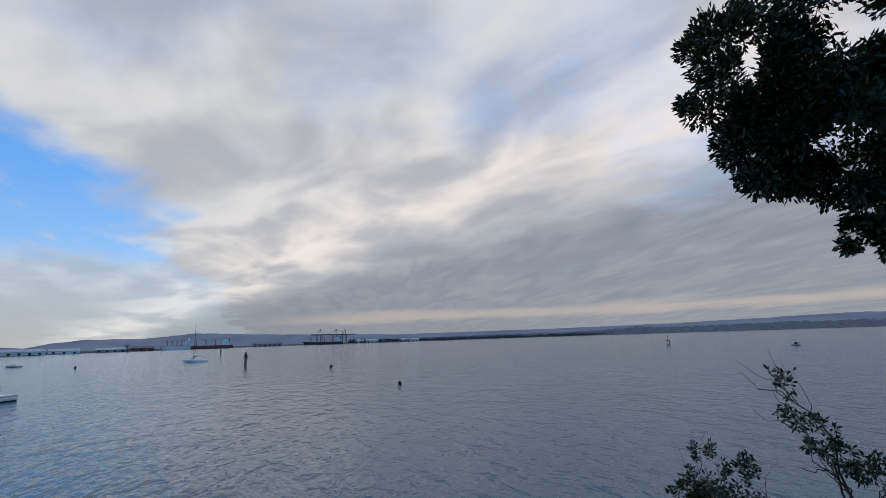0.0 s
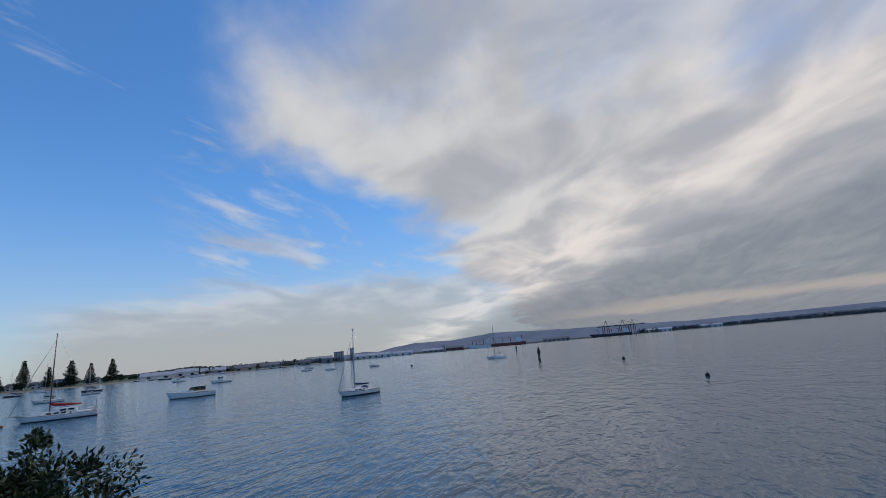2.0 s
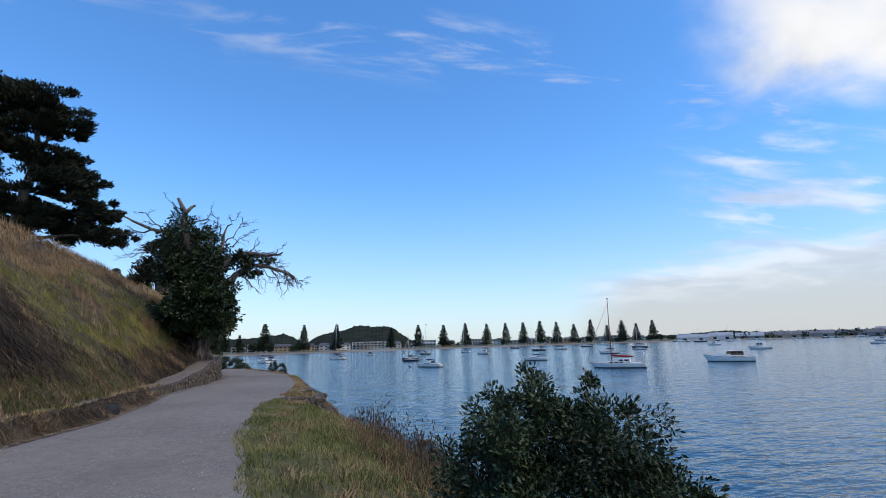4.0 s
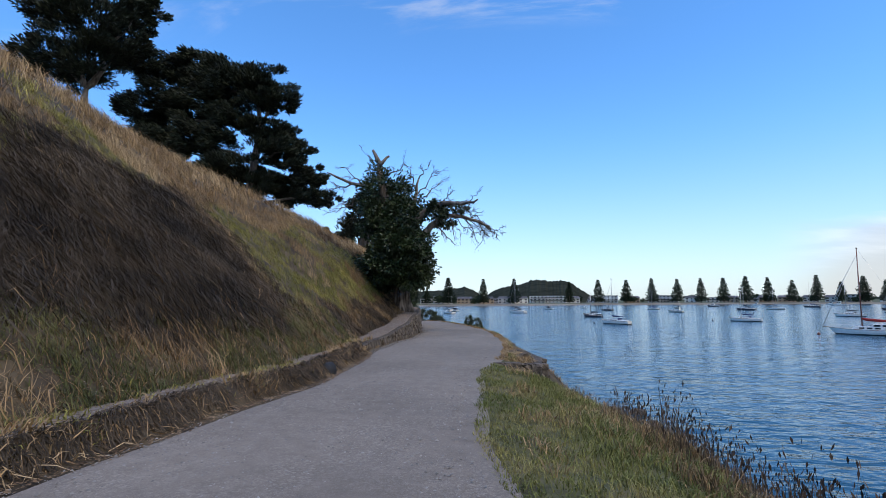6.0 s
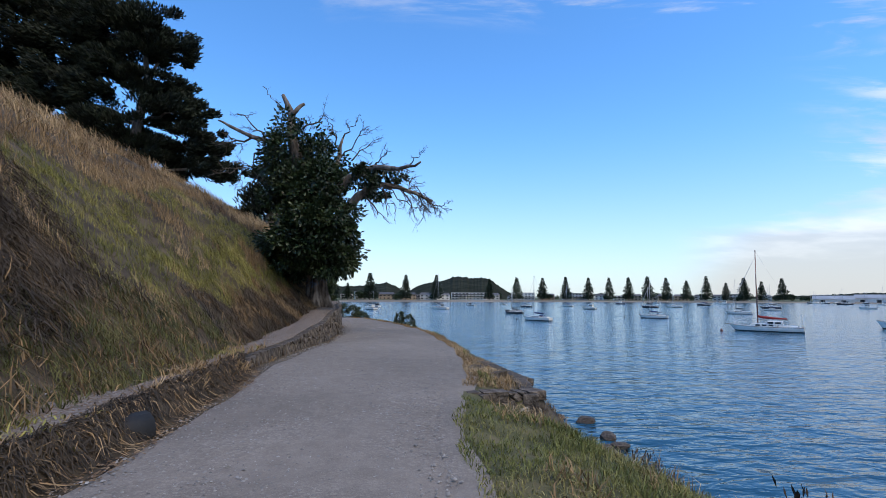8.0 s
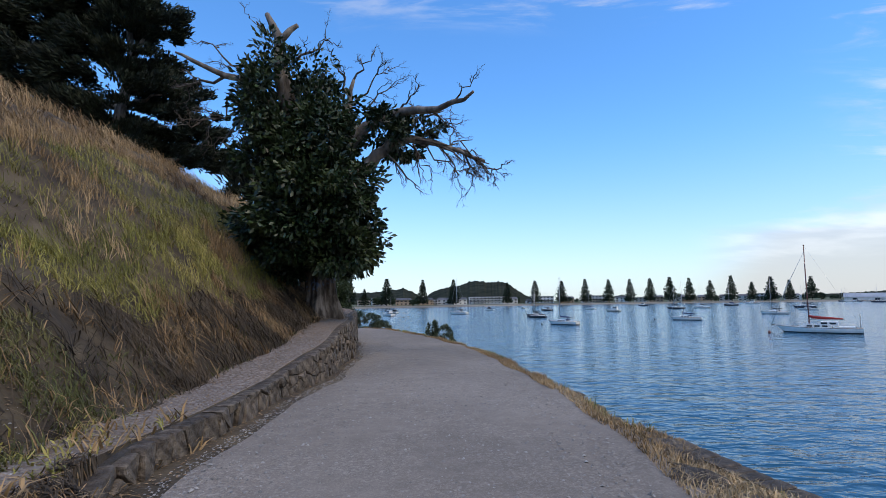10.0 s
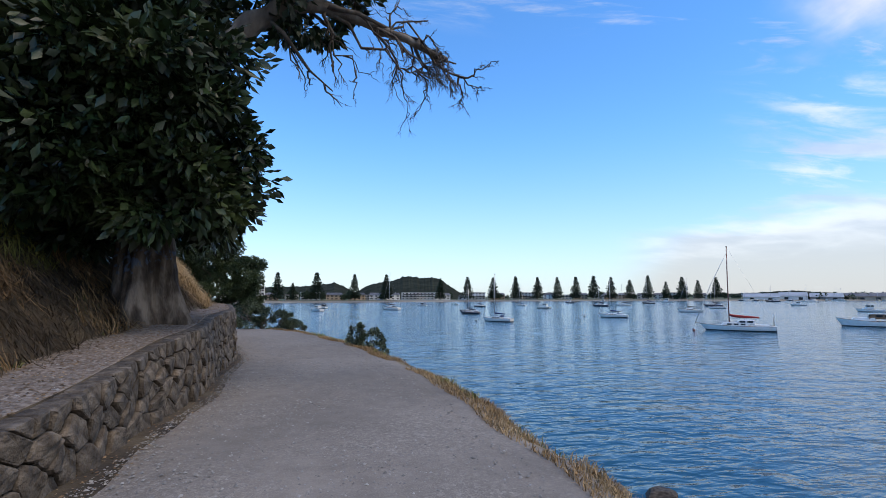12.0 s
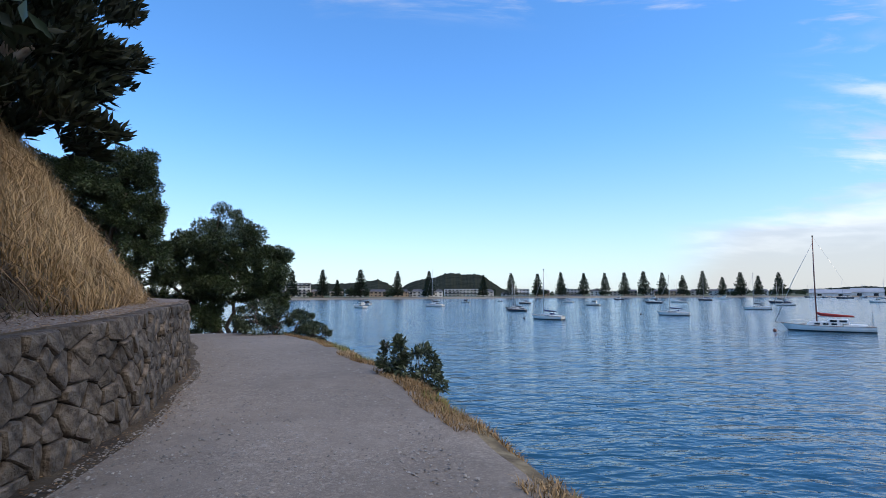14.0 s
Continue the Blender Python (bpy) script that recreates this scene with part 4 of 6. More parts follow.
def scatter(rs, n, y0, y1, side, d0, d1, keep):
    """Ground places d0 to d1 metres off an edge of the path, in tufts, thinned by keep(x, y, d)."""
    tufts = max(1, n // 9)
    ty, td = rs.uniform(y0, y1, tufts), d0 + (d1 - d0) * rs.uniform(0, 1, tufts)
    pick = rs.integers(0, tufts, n)
    y = ty[pick] + rs.normal(0, 0.07, n)
    d = np.maximum(td[pick] + rs.normal(0, 0.07, n), d0)
    edge = np.array([left_edge(v) if side < 0 else right_edge(v) for v in y])
    x = edge + side * d
    ok = np.array([keep(a, b, c) for a, b, c in zip(x, y, d)], bool)
    return x[ok], y[ok], d[ok]


def field(x, y, s, k):
    return noise.noise(Vector((x * s, y * s, k)))


def dark_patch(x, y, d):
    up = d - foot_gap(y)
    near = min(max((y - 6.5) / 2.5, 0), 1) * min(max((15.5 - y) / 2.5, 0), 1) * min(max((up - 0.7) / 0.8, 0), 1) * min(max((4.0 - up) / 1.6, 0), 1)
    return 0.5 < up < 5.5 and field(x, y, 0.22, 9.1) + 0.3 * field(x, y, 1.1, 2.0) + 0.36 * field(x, y, 3.5, 6.0) + 0.3 * field(x, y, 11.0, 8.0) > 0.34 - 0.50 * near


def green_patch(x, y, d):
    up = d - foot_gap(y)
    return field(x, y, 0.28, 5.5) + 0.3 * field(x, y, 1.3, 1.0) > (-0.22 if 2.4 < up < 5.5 and 7 < y < 24 else 0.34 if up > 0.5 else 0.12)


def rusty_patch(x, y, d):
    return field(x, y, 0.35, 7.7) + 0.25 * field(x, y, 2.0, 7.0) > (0.1 if d > 5 else -0.05)


rs = np.random.default_rng(77)


def hill_keep(which):
    def keep(x, y, d):
        if d < foot_gap(y) - 0.12:
            return False
        up = d - foot_gap(y)
        if up < 1.0 + 0.5 * field(x, y, 0.6, 40.0) and y < 17 and field(x, y, 0.9, 41.0) + 0.4 * field(x, y, 4.0, 42.0) < 0.22:
            return which == "foot"
        if y > 13.8 + field(x, y, 0.4, 60.0):
            ragged = 0.9 * field(x, y, 0.5, 50.0) + 0.35 * field(x, y, 2.0, 51.0)
            if up < 0.9 + ragged and y < 27:
                return which == ("rusty" if field(x, y, 1.3, 52.0) + 0.5 * field(x, y, 5.0, 53.0) + 0.25 * (up - 0.9) > 0.0 else "dark")
            if up < 4.8 + 2 * ragged and y < 25:
                return which == ("green" if field(x, y, 0.8, 54.0) + 0.4 * field(x, y, 4.0, 55.0) > -0.36 else "dry")
            return which == ("dry" if field(x, y, 0.7, 56.0) + 0.4 * field(x, y, 3.0, 57.0) > -0.1 else "rusty")
        if dark_patch(x, y, d):
            return which == "dark"
        if green_patch(x, y, d):
            return which == "green"
        return which == ("rusty" if up < 1.8 or rusty_patch(x, y, d) else "dry")
    return keep


for which, mat, n, h, w, lean, drape, label in (
    ("foot", M_FOOT, 60000, 0.13, 0.006, 1.0, 0.2, "short dull green grass at the foot of the slope"), ("dry", M_DRY, 170000, 0.32, 0.005, 0.8, 0.12, "long dry straw-coloured grass on the hillside"), ("rusty", M_RUSTY, 150000, 0.25, 0.006, 1.4, 0.2, "rust-brown dead grass matted on the hillside"),
    ("green", M_GREEN, 150000, 0.20, 0.005, 1.0, 0.2, "green grass patches on the hillside"), ("dark", M_DARK_SCRUB, 150000, 0.20, 0.006, 1.9, 0.15, "dark dead scrub low on the hillside")):
    got = []
    for y0, y1, d1, share in ((2, 14, 7, 0.30), (14, 34, 7, 0.32), (18, 33, 3.2, 0.18), (2, 34, 20, 0.25)):
        x, y, d = scatter(rs, int(n * share), y0, y1, -1, 0.6 if d1 < 10 else 7, d1, hill_keep(which))
        far = 1.0 if d1 < 10 else 1.7
        got.append(blades(rs, x, y, np.full(len(x), h * far), np.full(len(x), w * far), lean, drape, 0.85))
    tagged(soup("grass", np.concatenate(got), BLADE_TRIS, None, mat), label, "grass", kind="stuff")

x, y, d = scatter(rs, 45000, 2, 17.5, -1, 0.6, 2.6, hill_keep("foot"))
tagged(soup("grass", blades(rs, x, y, np.full(len(x), 0.13), np.full(len(x), 0.006), 1.2, 0.1, 0.8), BLADE_TRIS, None, M_FOOT), "thick dull green grass at the foot of the slope", "grass", kind="stuff")
x, y, d = scatter(rs, 9000, 2, 17.5, -1, 0.6, 2.6, hill_keep("foot"))
tagged(soup("grass", blades(rs, x, y, np.full(len(x), 0.20), np.full(len(x), 0.005), 1.2, 0.1, 0.8), BLADE_TRIS, None, M_RUSTY), "brown dead blades among the grass at the foot", "grass", kind="stuff")

# strip between path and bank
x, y, d = scatter(rs, 95000, -8, 15, 1, 0.0, 2.4, lambda x, y, d: d > 0.05 + 0.12 * field(x, y, 1.5, 4) and y < 13.35 - 0.5 * d)
tagged(soup("grass", blades(rs, x, y, np.full(len(x), 0.075) + 0.05 * (d > 1), np.full(len(x), 0.0045), 0.9), BLADE_TRIS, None, M_LAWN), "short green grass strip beside the path", "grass", kind="stuff")
x, y, d = scatter(rs, 15000, -8, 15.5, 1, 0.5, 3.2, lambda x, y, d: field(x, y, 0.9, 6) > 0.15 - 0.25 * d)
tagged(soup("grass", blades(rs, x, y, np.full(len(x), 0.16), np.full(len(x), 0.006), 1.0), BLADE_TRIS, None, M_DRY), "bleached grass mixed into the strip", "grass", kind="stuff")
M_SEED = material("seed_head", [(0.05, 0.032, 0.022), (0.11, 0.075, 0.05)], 8, 0.9, 0, random_amount=0.4, island=True)
M_STALK = material("dead_stalk", [(0.10, 0.065, 0.035), (0.20, 0.14, 0.08)], 6, 0.9, 0, random_amount=0.4, island=True)
for n, y0, y1, d0, d1, height, label in ((2600, 4.5, 13.0, 2.0, 3.4, 0.34, "rusty seed grass along the bank edge"), (1300, 1.5, 10.5, 2.2, 4.6, 0.55, "tall seed stalks with dark heads above the water")):
    x, y, d = scatter(rs, n, y0, y1, 1, d0, d1, lambda x, y, d: d > 2.0 + 0.4 * field(x, y, 1, 8) and field(x, y, 0.5, 3.3) > -0.3)
    stalk = blades(rs, x, y, np.full(len(x), height), np.full(len(x), 0.004), 0.22)
    tips = stalk[:, 4]
    up_way = tips - stalk[:, 2]
    up_way /= np.linalg.norm(up_way, axis=1, keepdims=True)
    tagged(soup("seed_stalks", stalk, BLADE_TRIS, None, M_STALK), label, "grass", kind="stuff")
    tagged(soup("seed_heads", leaves_at(rs, tips - up_way * 0.02, 0.075, 0.02, up_way, 0.12, 0.0), LEAF_TRIS, None, M_SEED), "dark dry seed heads on stalks above the water", "grass", kind="stuff")
x, y, d = scatter(rs, 9000, 3.5, 14.0, 1, 1.7, 3.2, lambda x, y, d: field(x, y, 0.7, 3.9) > -0.2)
tagged(soup("grass", blades(rs, x, y, np.full(len(x), 0.24), np.full(len(x), 0.005), 0.7), BLADE_TRIS, None, M_RUSTY), "rusty long grass at the bank edge", "grass", kind="stuff")
# ragged verge beside the drop
x, y, d = scatter(rs, 40000, 14, 38, 1, 0.12, 0.9, lambda x, y, d: field(x, y, 0.8, 1.5) > -0.3)
tagged(soup("grass", blades(rs, x, y, np.full(len(x), 0.10), np.full(len(x), 0.0045), 1.0), BLADE_TRIS, None, M_DRY), "ragged dry verge above the seawall", "grass", kind="stuff")
x, y, d = scatter(rs, 5000, 14, 38, 1, 0.3, 0.75, lambda x, y, d: field(x, y, 0.9, 11.5) > 0.12)
tagged(soup("grass", blades(rs, x, y, np.full(len(x), 0.14), np.full(len(x), 0.007), 0.8), BLADE_TRIS, None, M_LAWN), "green tufts above the seawall", "grass", kind="stuff")
# green foot of the hill beside the ledge
x, y, d = scatter(rs, 12000, 2, 34, -1, 0.5, 1.6, lambda x, y, d: -0.1 < d - foot_gap(y) < 0.5 and field(x, y, 0.7, 12.5) > -0.05)
tagged(soup("grass", blades(rs, x, y, np.full(len(x), 0.10), np.full(len(x), 0.006), 1.1), BLADE_TRIS, None, M_FOOT), "green grass along the foot of the hill", "grass", kind="stuff")


def chips(rs, x, y, size, flat, lift):
    """Small angular stones or curled leaves lying on the ground."""
    n = len(x)
    z = np.array([(ground_z(float(a), float(b))) for a, b in zip(x, y)]) + lift
    c = np.stack([x, y, z], 1)
    a = rs.uniform(0, 2 * np.pi, n)
    s = (size * rs.uniform(0.5, 1.6, n))[:, None]
    u = np.stack([np.cos(a), np.sin(a), rs.normal(0, 0.15, n)], 1) * s
    v = np.stack([-np.sin(a), np.cos(a), rs.normal(0, 0.15, n)], 1) * s * rs.uniform(0.4, 0.9, (n, 1))
    top = np.array((0, 0, 1.0)) * s * flat
    return np.stack([c + u, c + v, c - u, c - v, c + top], 1)


CHIP_TRIS = ((0, 1, 4), (1, 2, 4), (2, 3, 4), (3, 0, 4))
y = rs.uniform(2, 37, 36000)
u = rs.uniform(0.02, 0.98, 36000)
x = np.array([left_edge(b) + (right_edge(b) - left_edge(b)) * a for a, b in zip(u, y)])
tagged(soup("pebbles", chips(rs, x, y, 0.005 + 0.011 * rs.uniform(0, 1, len(x)) ** 2, 0.6, 0.010), CHIP_TRIS, None, M_PEBBLE), "loose pale pebbles scattered over the gravel path", "pebbles", kind="stuff")
y = rs.uniform(14, 31, 2600)
x = np.array([left_edge(b) + abs(rs.normal(0, 0.16)) + 0.05 for b in y])
tagged(soup("pebbles", chips(rs, x, y, np.full(len(x), 0.010), 0.5, 0.006), CHIP_TRIS, None, M_PEBBLE), "loose stones along the foot of the wall", "pebbles", kind="stuff")
y = rs.uniform(5, 31, 5200)
x = np.array([left_edge(b) - rs.uniform(0.25, foot_gap(b) + 0.25) for b in y])
tagged(soup("pebbles", chips(rs, x, y, np.full(len(x), 0.011), 0.5, 0.0), CHIP_TRIS, None, M_PEBBLE), "pale grit and stones on the ledge", "pebbles", kind="stuff")
y = rs.uniform(4, 31, 16000)
x = np.array([left_edge(b) - rs.uniform(-0.2, foot_gap(b) + 0.5) for b in y])
tagged(soup("leaf_litter", chips(rs, x, y, np.full(len(x), 0.011), 0.3, 0.006), CHIP_TRIS, None, M_LITTER), "dry fallen leaves along the ledge and bank", "leaves", kind="stuff")

# eroded bank beside the path: dead straw trailing down its face, litter, roots
def trailing(rs, n, y0, y1, length, width, d0, d1):
    """Straw that hangs from the lip of the bank down towards the path."""
    y = rs.uniform(y0, y1, n) + rs.normal(0, 0.05, n)
    keep = np.array([field(0.0, v, 1.6, 31.0) + 0.6 * field(0.0, v, 5.0, 33.0) > -0.35 for v in y])
    y = y[keep]
    n = len(y)
    d = rs.uniform(d0, d1, n)
    x = np.array([left_edge(v) for v in y]) - d
    z = np.array([ground_z(float(a), float(b)) for a, b in zip(x, y)])
    root = np.stack([x, y, z + 0.015], 1)
    a = rs.normal(0, 0.9, n)
    run = np.stack([np.cos(a), np.sin(a), np.zeros(n)], 1) * (length * rs.uniform(0.4, 1.4, n))[:, None]
    mid, tip = root + run * 0.5, root + run
    for q, lift in ((mid, 0.045), (tip, 0.02)):
        ground = np.array([ground_z(float(u), float(v)) for u, v in zip(q[:, 0], q[:, 1])])
        q[:, 2] = np.maximum(ground, z - 0.3) + lift * rs.uniform(0.4, 1.5, n)
    side = np.stack([-np.sin(a), np.cos(a), rs.normal(0, 0.4, n)], 1) * width
    return np.stack([root - side, root + side, mid - side * 0.8, mid + side * 0.8, tip], 1)


for mat, n, length, d0, d1, label in ((M_DRY, 700, 0.20, 0.0, 0.36, "bleached straw trailing down the earth bank"), (M_RUSTY, 1400, 0.18, 0.02, 0.42, "brown dead straw on the earth bank"),
                                      (M_DARK_SCRUB, 9000, 0.16, 0.06, 0.32, "dark roots and stalks in the earth bank")):
    tagged(soup("straw", trailing(rs, n, 3, 15.8, length, 0.0045, d0, d1), BLADE_TRIS, None, mat), label, "grass", kind="stuff")
y = rs.uniform(3, 15.5, 3500)
x = np.array([left_edge(b) + 0.16 - 0.5 * rs.uniform(0, 1) ** 1.2 for b in y])
tagged(soup("leaf_litter", chips(rs, x, y, np.full(len(x), 0.015), 0.35, 0.014), CHIP_TRIS, None, M_LITTER), "dry leaves and crumbled earth at the foot of the bank", "leaves", kind="stuff")
x, y, d = scatter(rs, 2200, 2, 17, -1, 0.04, 0.6, lambda x, y, d: field(x, y, 1.1, 14.5) > -0.05 + (0.25 if d > 0.4 else 0))
tagged(soup("grass", blades(rs, x, y, np.full(len(x), 0.17), np.full(len(x), 0.009), 1.5), BLADE_TRIS, None, M_DRY), "dead stalks trailing over the earth bank", "grass", kind="stuff")
x, y, d = scatter(rs, 2500, 2, 17, -1, 0.1, 0.9, lambda x, y, d: field(x, y, 0.9, 16.5) > 0.1)
tagged(soup("grass", blades(rs, x, y, np.full(len(x), 0.10), np.full(len(x), 0.008), 1.2), BLADE_TRIS, None, M_GREEN), "green weeds on the earth bank", "grass", kind="stuff")

# tangled dark scrub low on the near slope, with pale dead stalks in it
x, y, d = scatter(rs, 80000, 6, 16, -1, 0.9, 6.5, dark_patch)
tagged(soup("scrub", blades(rs, x, y, np.full(len(x), 0.24), np.full(len(x), 0.007), 1.9, 0.1, 0.8), BLADE_TRIS, None, M_DARK_SCRUB), "tangled dark dead scrub on the slope", "scrub", kind="stuff")
x, y, d = scatter(rs, 4000, 6, 16, -1, 0.9, 6.5, lambda x, y, d: dark_patch(x, y, d) and field(x, y, 1.2, 21.0) > 0.0)
tagged(soup("stalks", blades(rs, x, y, np.full(len(x), 0.30), np.full(len(x), 0.006), 1.4, 0.1, 0.8), BLADE_TRIS, None, M_RUSTY), "brown dead stalks through the scrub", "grass", kind="stuff")

# ---- boats and marks on the harbour ----
BOW = 45.0      # bows point this many degrees left of +y


def hull_data(length, beam, free, draft=0.25, transom=0.75, sheer=0.28, n=15):
    """A lofted hull, bow towards +y, with its deck; z = 0 at the water."""
    rows = []
    for k in range(n):
        t = k / (n - 1)
        y = -length / 2 + length * t
        w = beam / 2 * (transom + (1 - transom) * math.sin(min(t / 0.45, 1) * math.pi / 2)) if t < 0.45 else beam / 2 * max(1 - ((t - 0.45) / 0.55) ** 2.3, 0.012)
        top = free * (1 + sheer * ((t - 0.35) / 0.65) ** 2 * (1.3 if t > 0.35 else 0.4))
        rake = 0.10 * length * max(0, (t - 0.8) / 0.2) ** 1.5
        row = []
        for i, (f, h) in enumerate(((0.0, -draft), (0.62, -draft * 0.6), (0.86, 0.0), (0.93, 0.17), (0.99, 0.55 * top), (1.0, top))):
            lift = draft * max(0, (t - 0.75) / 0.25) if i < 2 else 0
            row.append((w * f, y - rake * (1 - max(h, -draft) / top) * 0.8 + 0.0, h + lift))
        rows.append(row)
    return rows


def hull_parts(t, rows, hull_mat, stripe_mat, deck_mat, trim_mat):
    n, m = len(rows), len(rows[0])

    def strip(name, lo, hi, mat, label="", grow=0.0):
        v, f = [], []
        for s in (1, -1):
            b = len(v)
            for row in rows:
                v += [((x + grow) * s, y, z) for x, y, z in row[lo:hi + 1]]
            c = hi - lo + 1
            for k in range(n - 1):
                for i in range(c - 1):
                    q = (b + k * c + i, b + k * c + i + 1, b + (k + 1) * c + i + 1, b + (k + 1) * c + i)
                    f.append(q if s < 0 else q[::-1])
            if s == -1:
                f.append(tuple(range(0, c)) + tuple(b + i for i in reversed(range(c))))
        return mesh_object(name, v, f, mat, t, label, smooth=False)

    strip("hull", 3, m - 1, hull_mat)
    strip("waterline", 0, 3, stripe_mat, "dark antifouling below the waterline")
    v, f = [], []
    for row in rows:
        x, y, z = row[-1]
        v += [(x, y, z - 0.02), (0, y, z + 0.06), (-x, y, z - 0.02)]
    for k in range(n - 1):
        for i in range(2):
            f.append((3 * k + i, 3 * k + 3 + i, 3 * k + 4 + i, 3 * k + 1 + i))
    mesh_object("deck", v, f, deck_mat, t)
    for s in (1, -1):
        tube("rubbing_strake", [(row[-1][0] * s, row[-1][1], row[-1][2]) for row in rows], 0.035, trim_mat, t, 4)


def cabin_bm(y0, y1, w0, w1, z0, h, slope=0.35, inset=0.12):
    bm = bmesh.new()
    pts = [(-w0, y0, z0), (w0, y0, z0), (w1, y1, z0), (-w1, y1, z0), (-w0 + inset, y0 + slope * 0.15, z0 + h), (w0 - inset, y0 + slope * 0.15, z0 + h), (w1 - inset, y1 - slope, z0 + h), (-w1 + inset, y1 - slope, z0 + h)]
    v = [bm.verts.new(p) for p in pts]
    for q in ((0, 1, 5, 4), (1, 2, 6, 5), (2, 3, 7, 6), (3, 0, 4, 7), (4, 5, 6, 7)):
        bm.faces.new([v[i] for i in q])
    bmesh.ops.bevel(bm, geom=list(bm.edges), offset=min(0.05, h * 0.15), segments=1, affect="EDGES")
    return bm


def rail(t, rows, k0, k1, height, step=2):
    for s in (1, -1):
        pts = [(rows[k][-1][0] * 0.94 * s, rows[k][-1][1], rows[k][-1][2] + height) for k in range(k0, k1 + 1)]
        tube("guard_rail", pts, 0.014, M_STEEL, t, 3)
        for k in range(k0, k1 + 1, step):
            x, y, z = rows[k][-1]
            tube("stanchion", [(x * 0.94 * s, y, z), (x * 0.94 * s, y, z + height)], 0.014, M_STEEL, t, 3)


def sail_boat(x, y, length, mast, label, turn=0.0, hull=None, cover=None, mast_mat=None, stripe=None, trim=None, wheelhouse=False, sprit=False, rails=True, low=0.092):
    length, mast = length * 1.1, mast * 1.1
    t = thing("sailing_boat", pose(x, y, ZW, 0, 0, BOW + turn), label, "sailing boat", "moored boats")
    beam, free = length * 0.31, length * low
    rows = hull_data(length, beam, free)
    hull_parts(t, rows, hull or M_WHITE, stripe or M_ANTIFOUL, M_CREAM, trim or M_TEAK)
    zt = free * 1.02
    house = part("cabin", cabin_bm(-length * 0.16, length * 0.22, beam * 0.33, beam * 0.22, zt, length * 0.052, 0.5), M_WHITE, t)
    for s in (1, -1):
        for k in range(3):
            yy = -length * 0.11 + k * length * 0.09
            w = beam * (0.305 - 0.025 * k)
            part("window", box_bm(s * w - 0.03, s * w + 0.03, yy, yy + length * 0.06, zt + length * 0.014, zt + length * 0.036), M_GLASS, house)
    part("cockpit_coaming", cabin_bm(-length * 0.42, -length * 0.17, beam * 0.34, beam * 0.35, zt, length * 0.022, 0.05, 0.05), M_WHITE, t)
    if wheelhouse:
        dog = part("doghouse", cabin_bm(-length * 0.24, length * 0.02, beam * 0.30, beam * 0.26, zt + length * 0.03, length * 0.06, 0.7, 0.16), M_WHITE, t)
        for s in (1, -1):
            for k in range(2):
                yy = -length * 0.21 + k * length * 0.1
                part("doghouse_window", box_bm(s * beam * 0.265 - 0.06, s * beam * 0.265 + 0.02, yy, yy + length * 0.075, zt + length * 0.05, zt + length * 0.078), M_GLASS, dog)
    else:
        part("spray_hood", cabin_bm(-length * 0.2, -length * 0.1, beam * 0.28, beam * 0.24, zt + length * 0.04, length * 0.05, 0.4, 0.1), cover or M_BLUECOVER, t)
    ym = length * 0.10
    tube("mast", [(0, ym, zt - 0.1), (0, ym - mast * 0.006, mast * 0.6), (0, ym - mast * 0.015, mast)], [length * 0.0095, length * 0.009, length * 0.006], mast_mat or M_ALLOY, t, 6)
    part("masthead", box_bm(-length * 0.03, length * 0.03, ym - 0.1 - mast * 0.015, ym + 0.1 - mast * 0.015, mast - 0.04, mast + 0.1), mast_mat or M_ALLOY, t)
    zb = zt + length * 0.115
    tube("boom", [(0, ym - 0.1, zb), (0, ym - length * 0.40, zb + 0.05)], length * 0.006, M_ALLOY, t, 5)
    tube("sail_cover", [(0, ym - 0.02, zb + length * 0.055), (0, ym - length * 0.05, zb + length * 0.035), (0, ym - length * 0.2, zb + length * 0.022), (0, ym - length * 0.39, zb + length * 0.014)],
         [length * 0.014, length * 0.022, length * 0.02, length * 0.011], cover or M_BLUECOVER, t, 7, "furled sail under a canvas cover")
    bow = rows[-1][-1]
    tip = (0, bow[1] + (length * 0.07 if sprit else 0), bow[2] + 0.05)
    if sprit:
        ya = -length * 0.47
        tube("stern_arch", [(-beam * 0.3, ya, free), (-beam * 0.28, ya - 0.1, free + 1.5), (beam * 0.28, ya - 0.1, free + 1.5), (beam * 0.3, ya, free)], 0.04, M_STEEL, t, 5, "steel arch over the stern")
        tube("wind_vane", [(0, ya - 0.1, free + 1.4), (0, ya - 0.1, free + 2.3)], [0.03, 0.12], M_WHITE, t, 5)
        tube("bowsprit", [(0, bow[1] - 0.4, bow[2]), tip], 0.05, M_TEAK, t, 5)
    tube("furled_headsail", [tip, (0, (tip[1] + ym) / 2, mast * 0.5 + 0.4), (0, ym - mast * 0.013, mast * 0.93)], [0.045, 0.05, 0.02], M_ALLOY, t, 4)
    tube("backstay", [(0, rows[0][-1][1], free), (0, ym - mast * 0.015, mast)], 0.012, M_STEEL, t, 3)
    for s in (1, -1):
        tube("shroud", [(s * beam * 0.46, ym - 0.1, free), (s * beam * 0.2, ym - 0.1, mast * 0.55), (0, ym - mast * 0.012, mast * 0.9)], 0.012, M_STEEL, t, 3)
        tube("spreader", [(0, ym - mast * 0.006, mast * 0.55), (s * beam * 0.2, ym - 0.1, mast * 0.55)], 0.018, M_ALLOY, t, 3)
    if rails:
        rail(t, rows, 1, len(rows) - 2, length * 0.055)
    return t


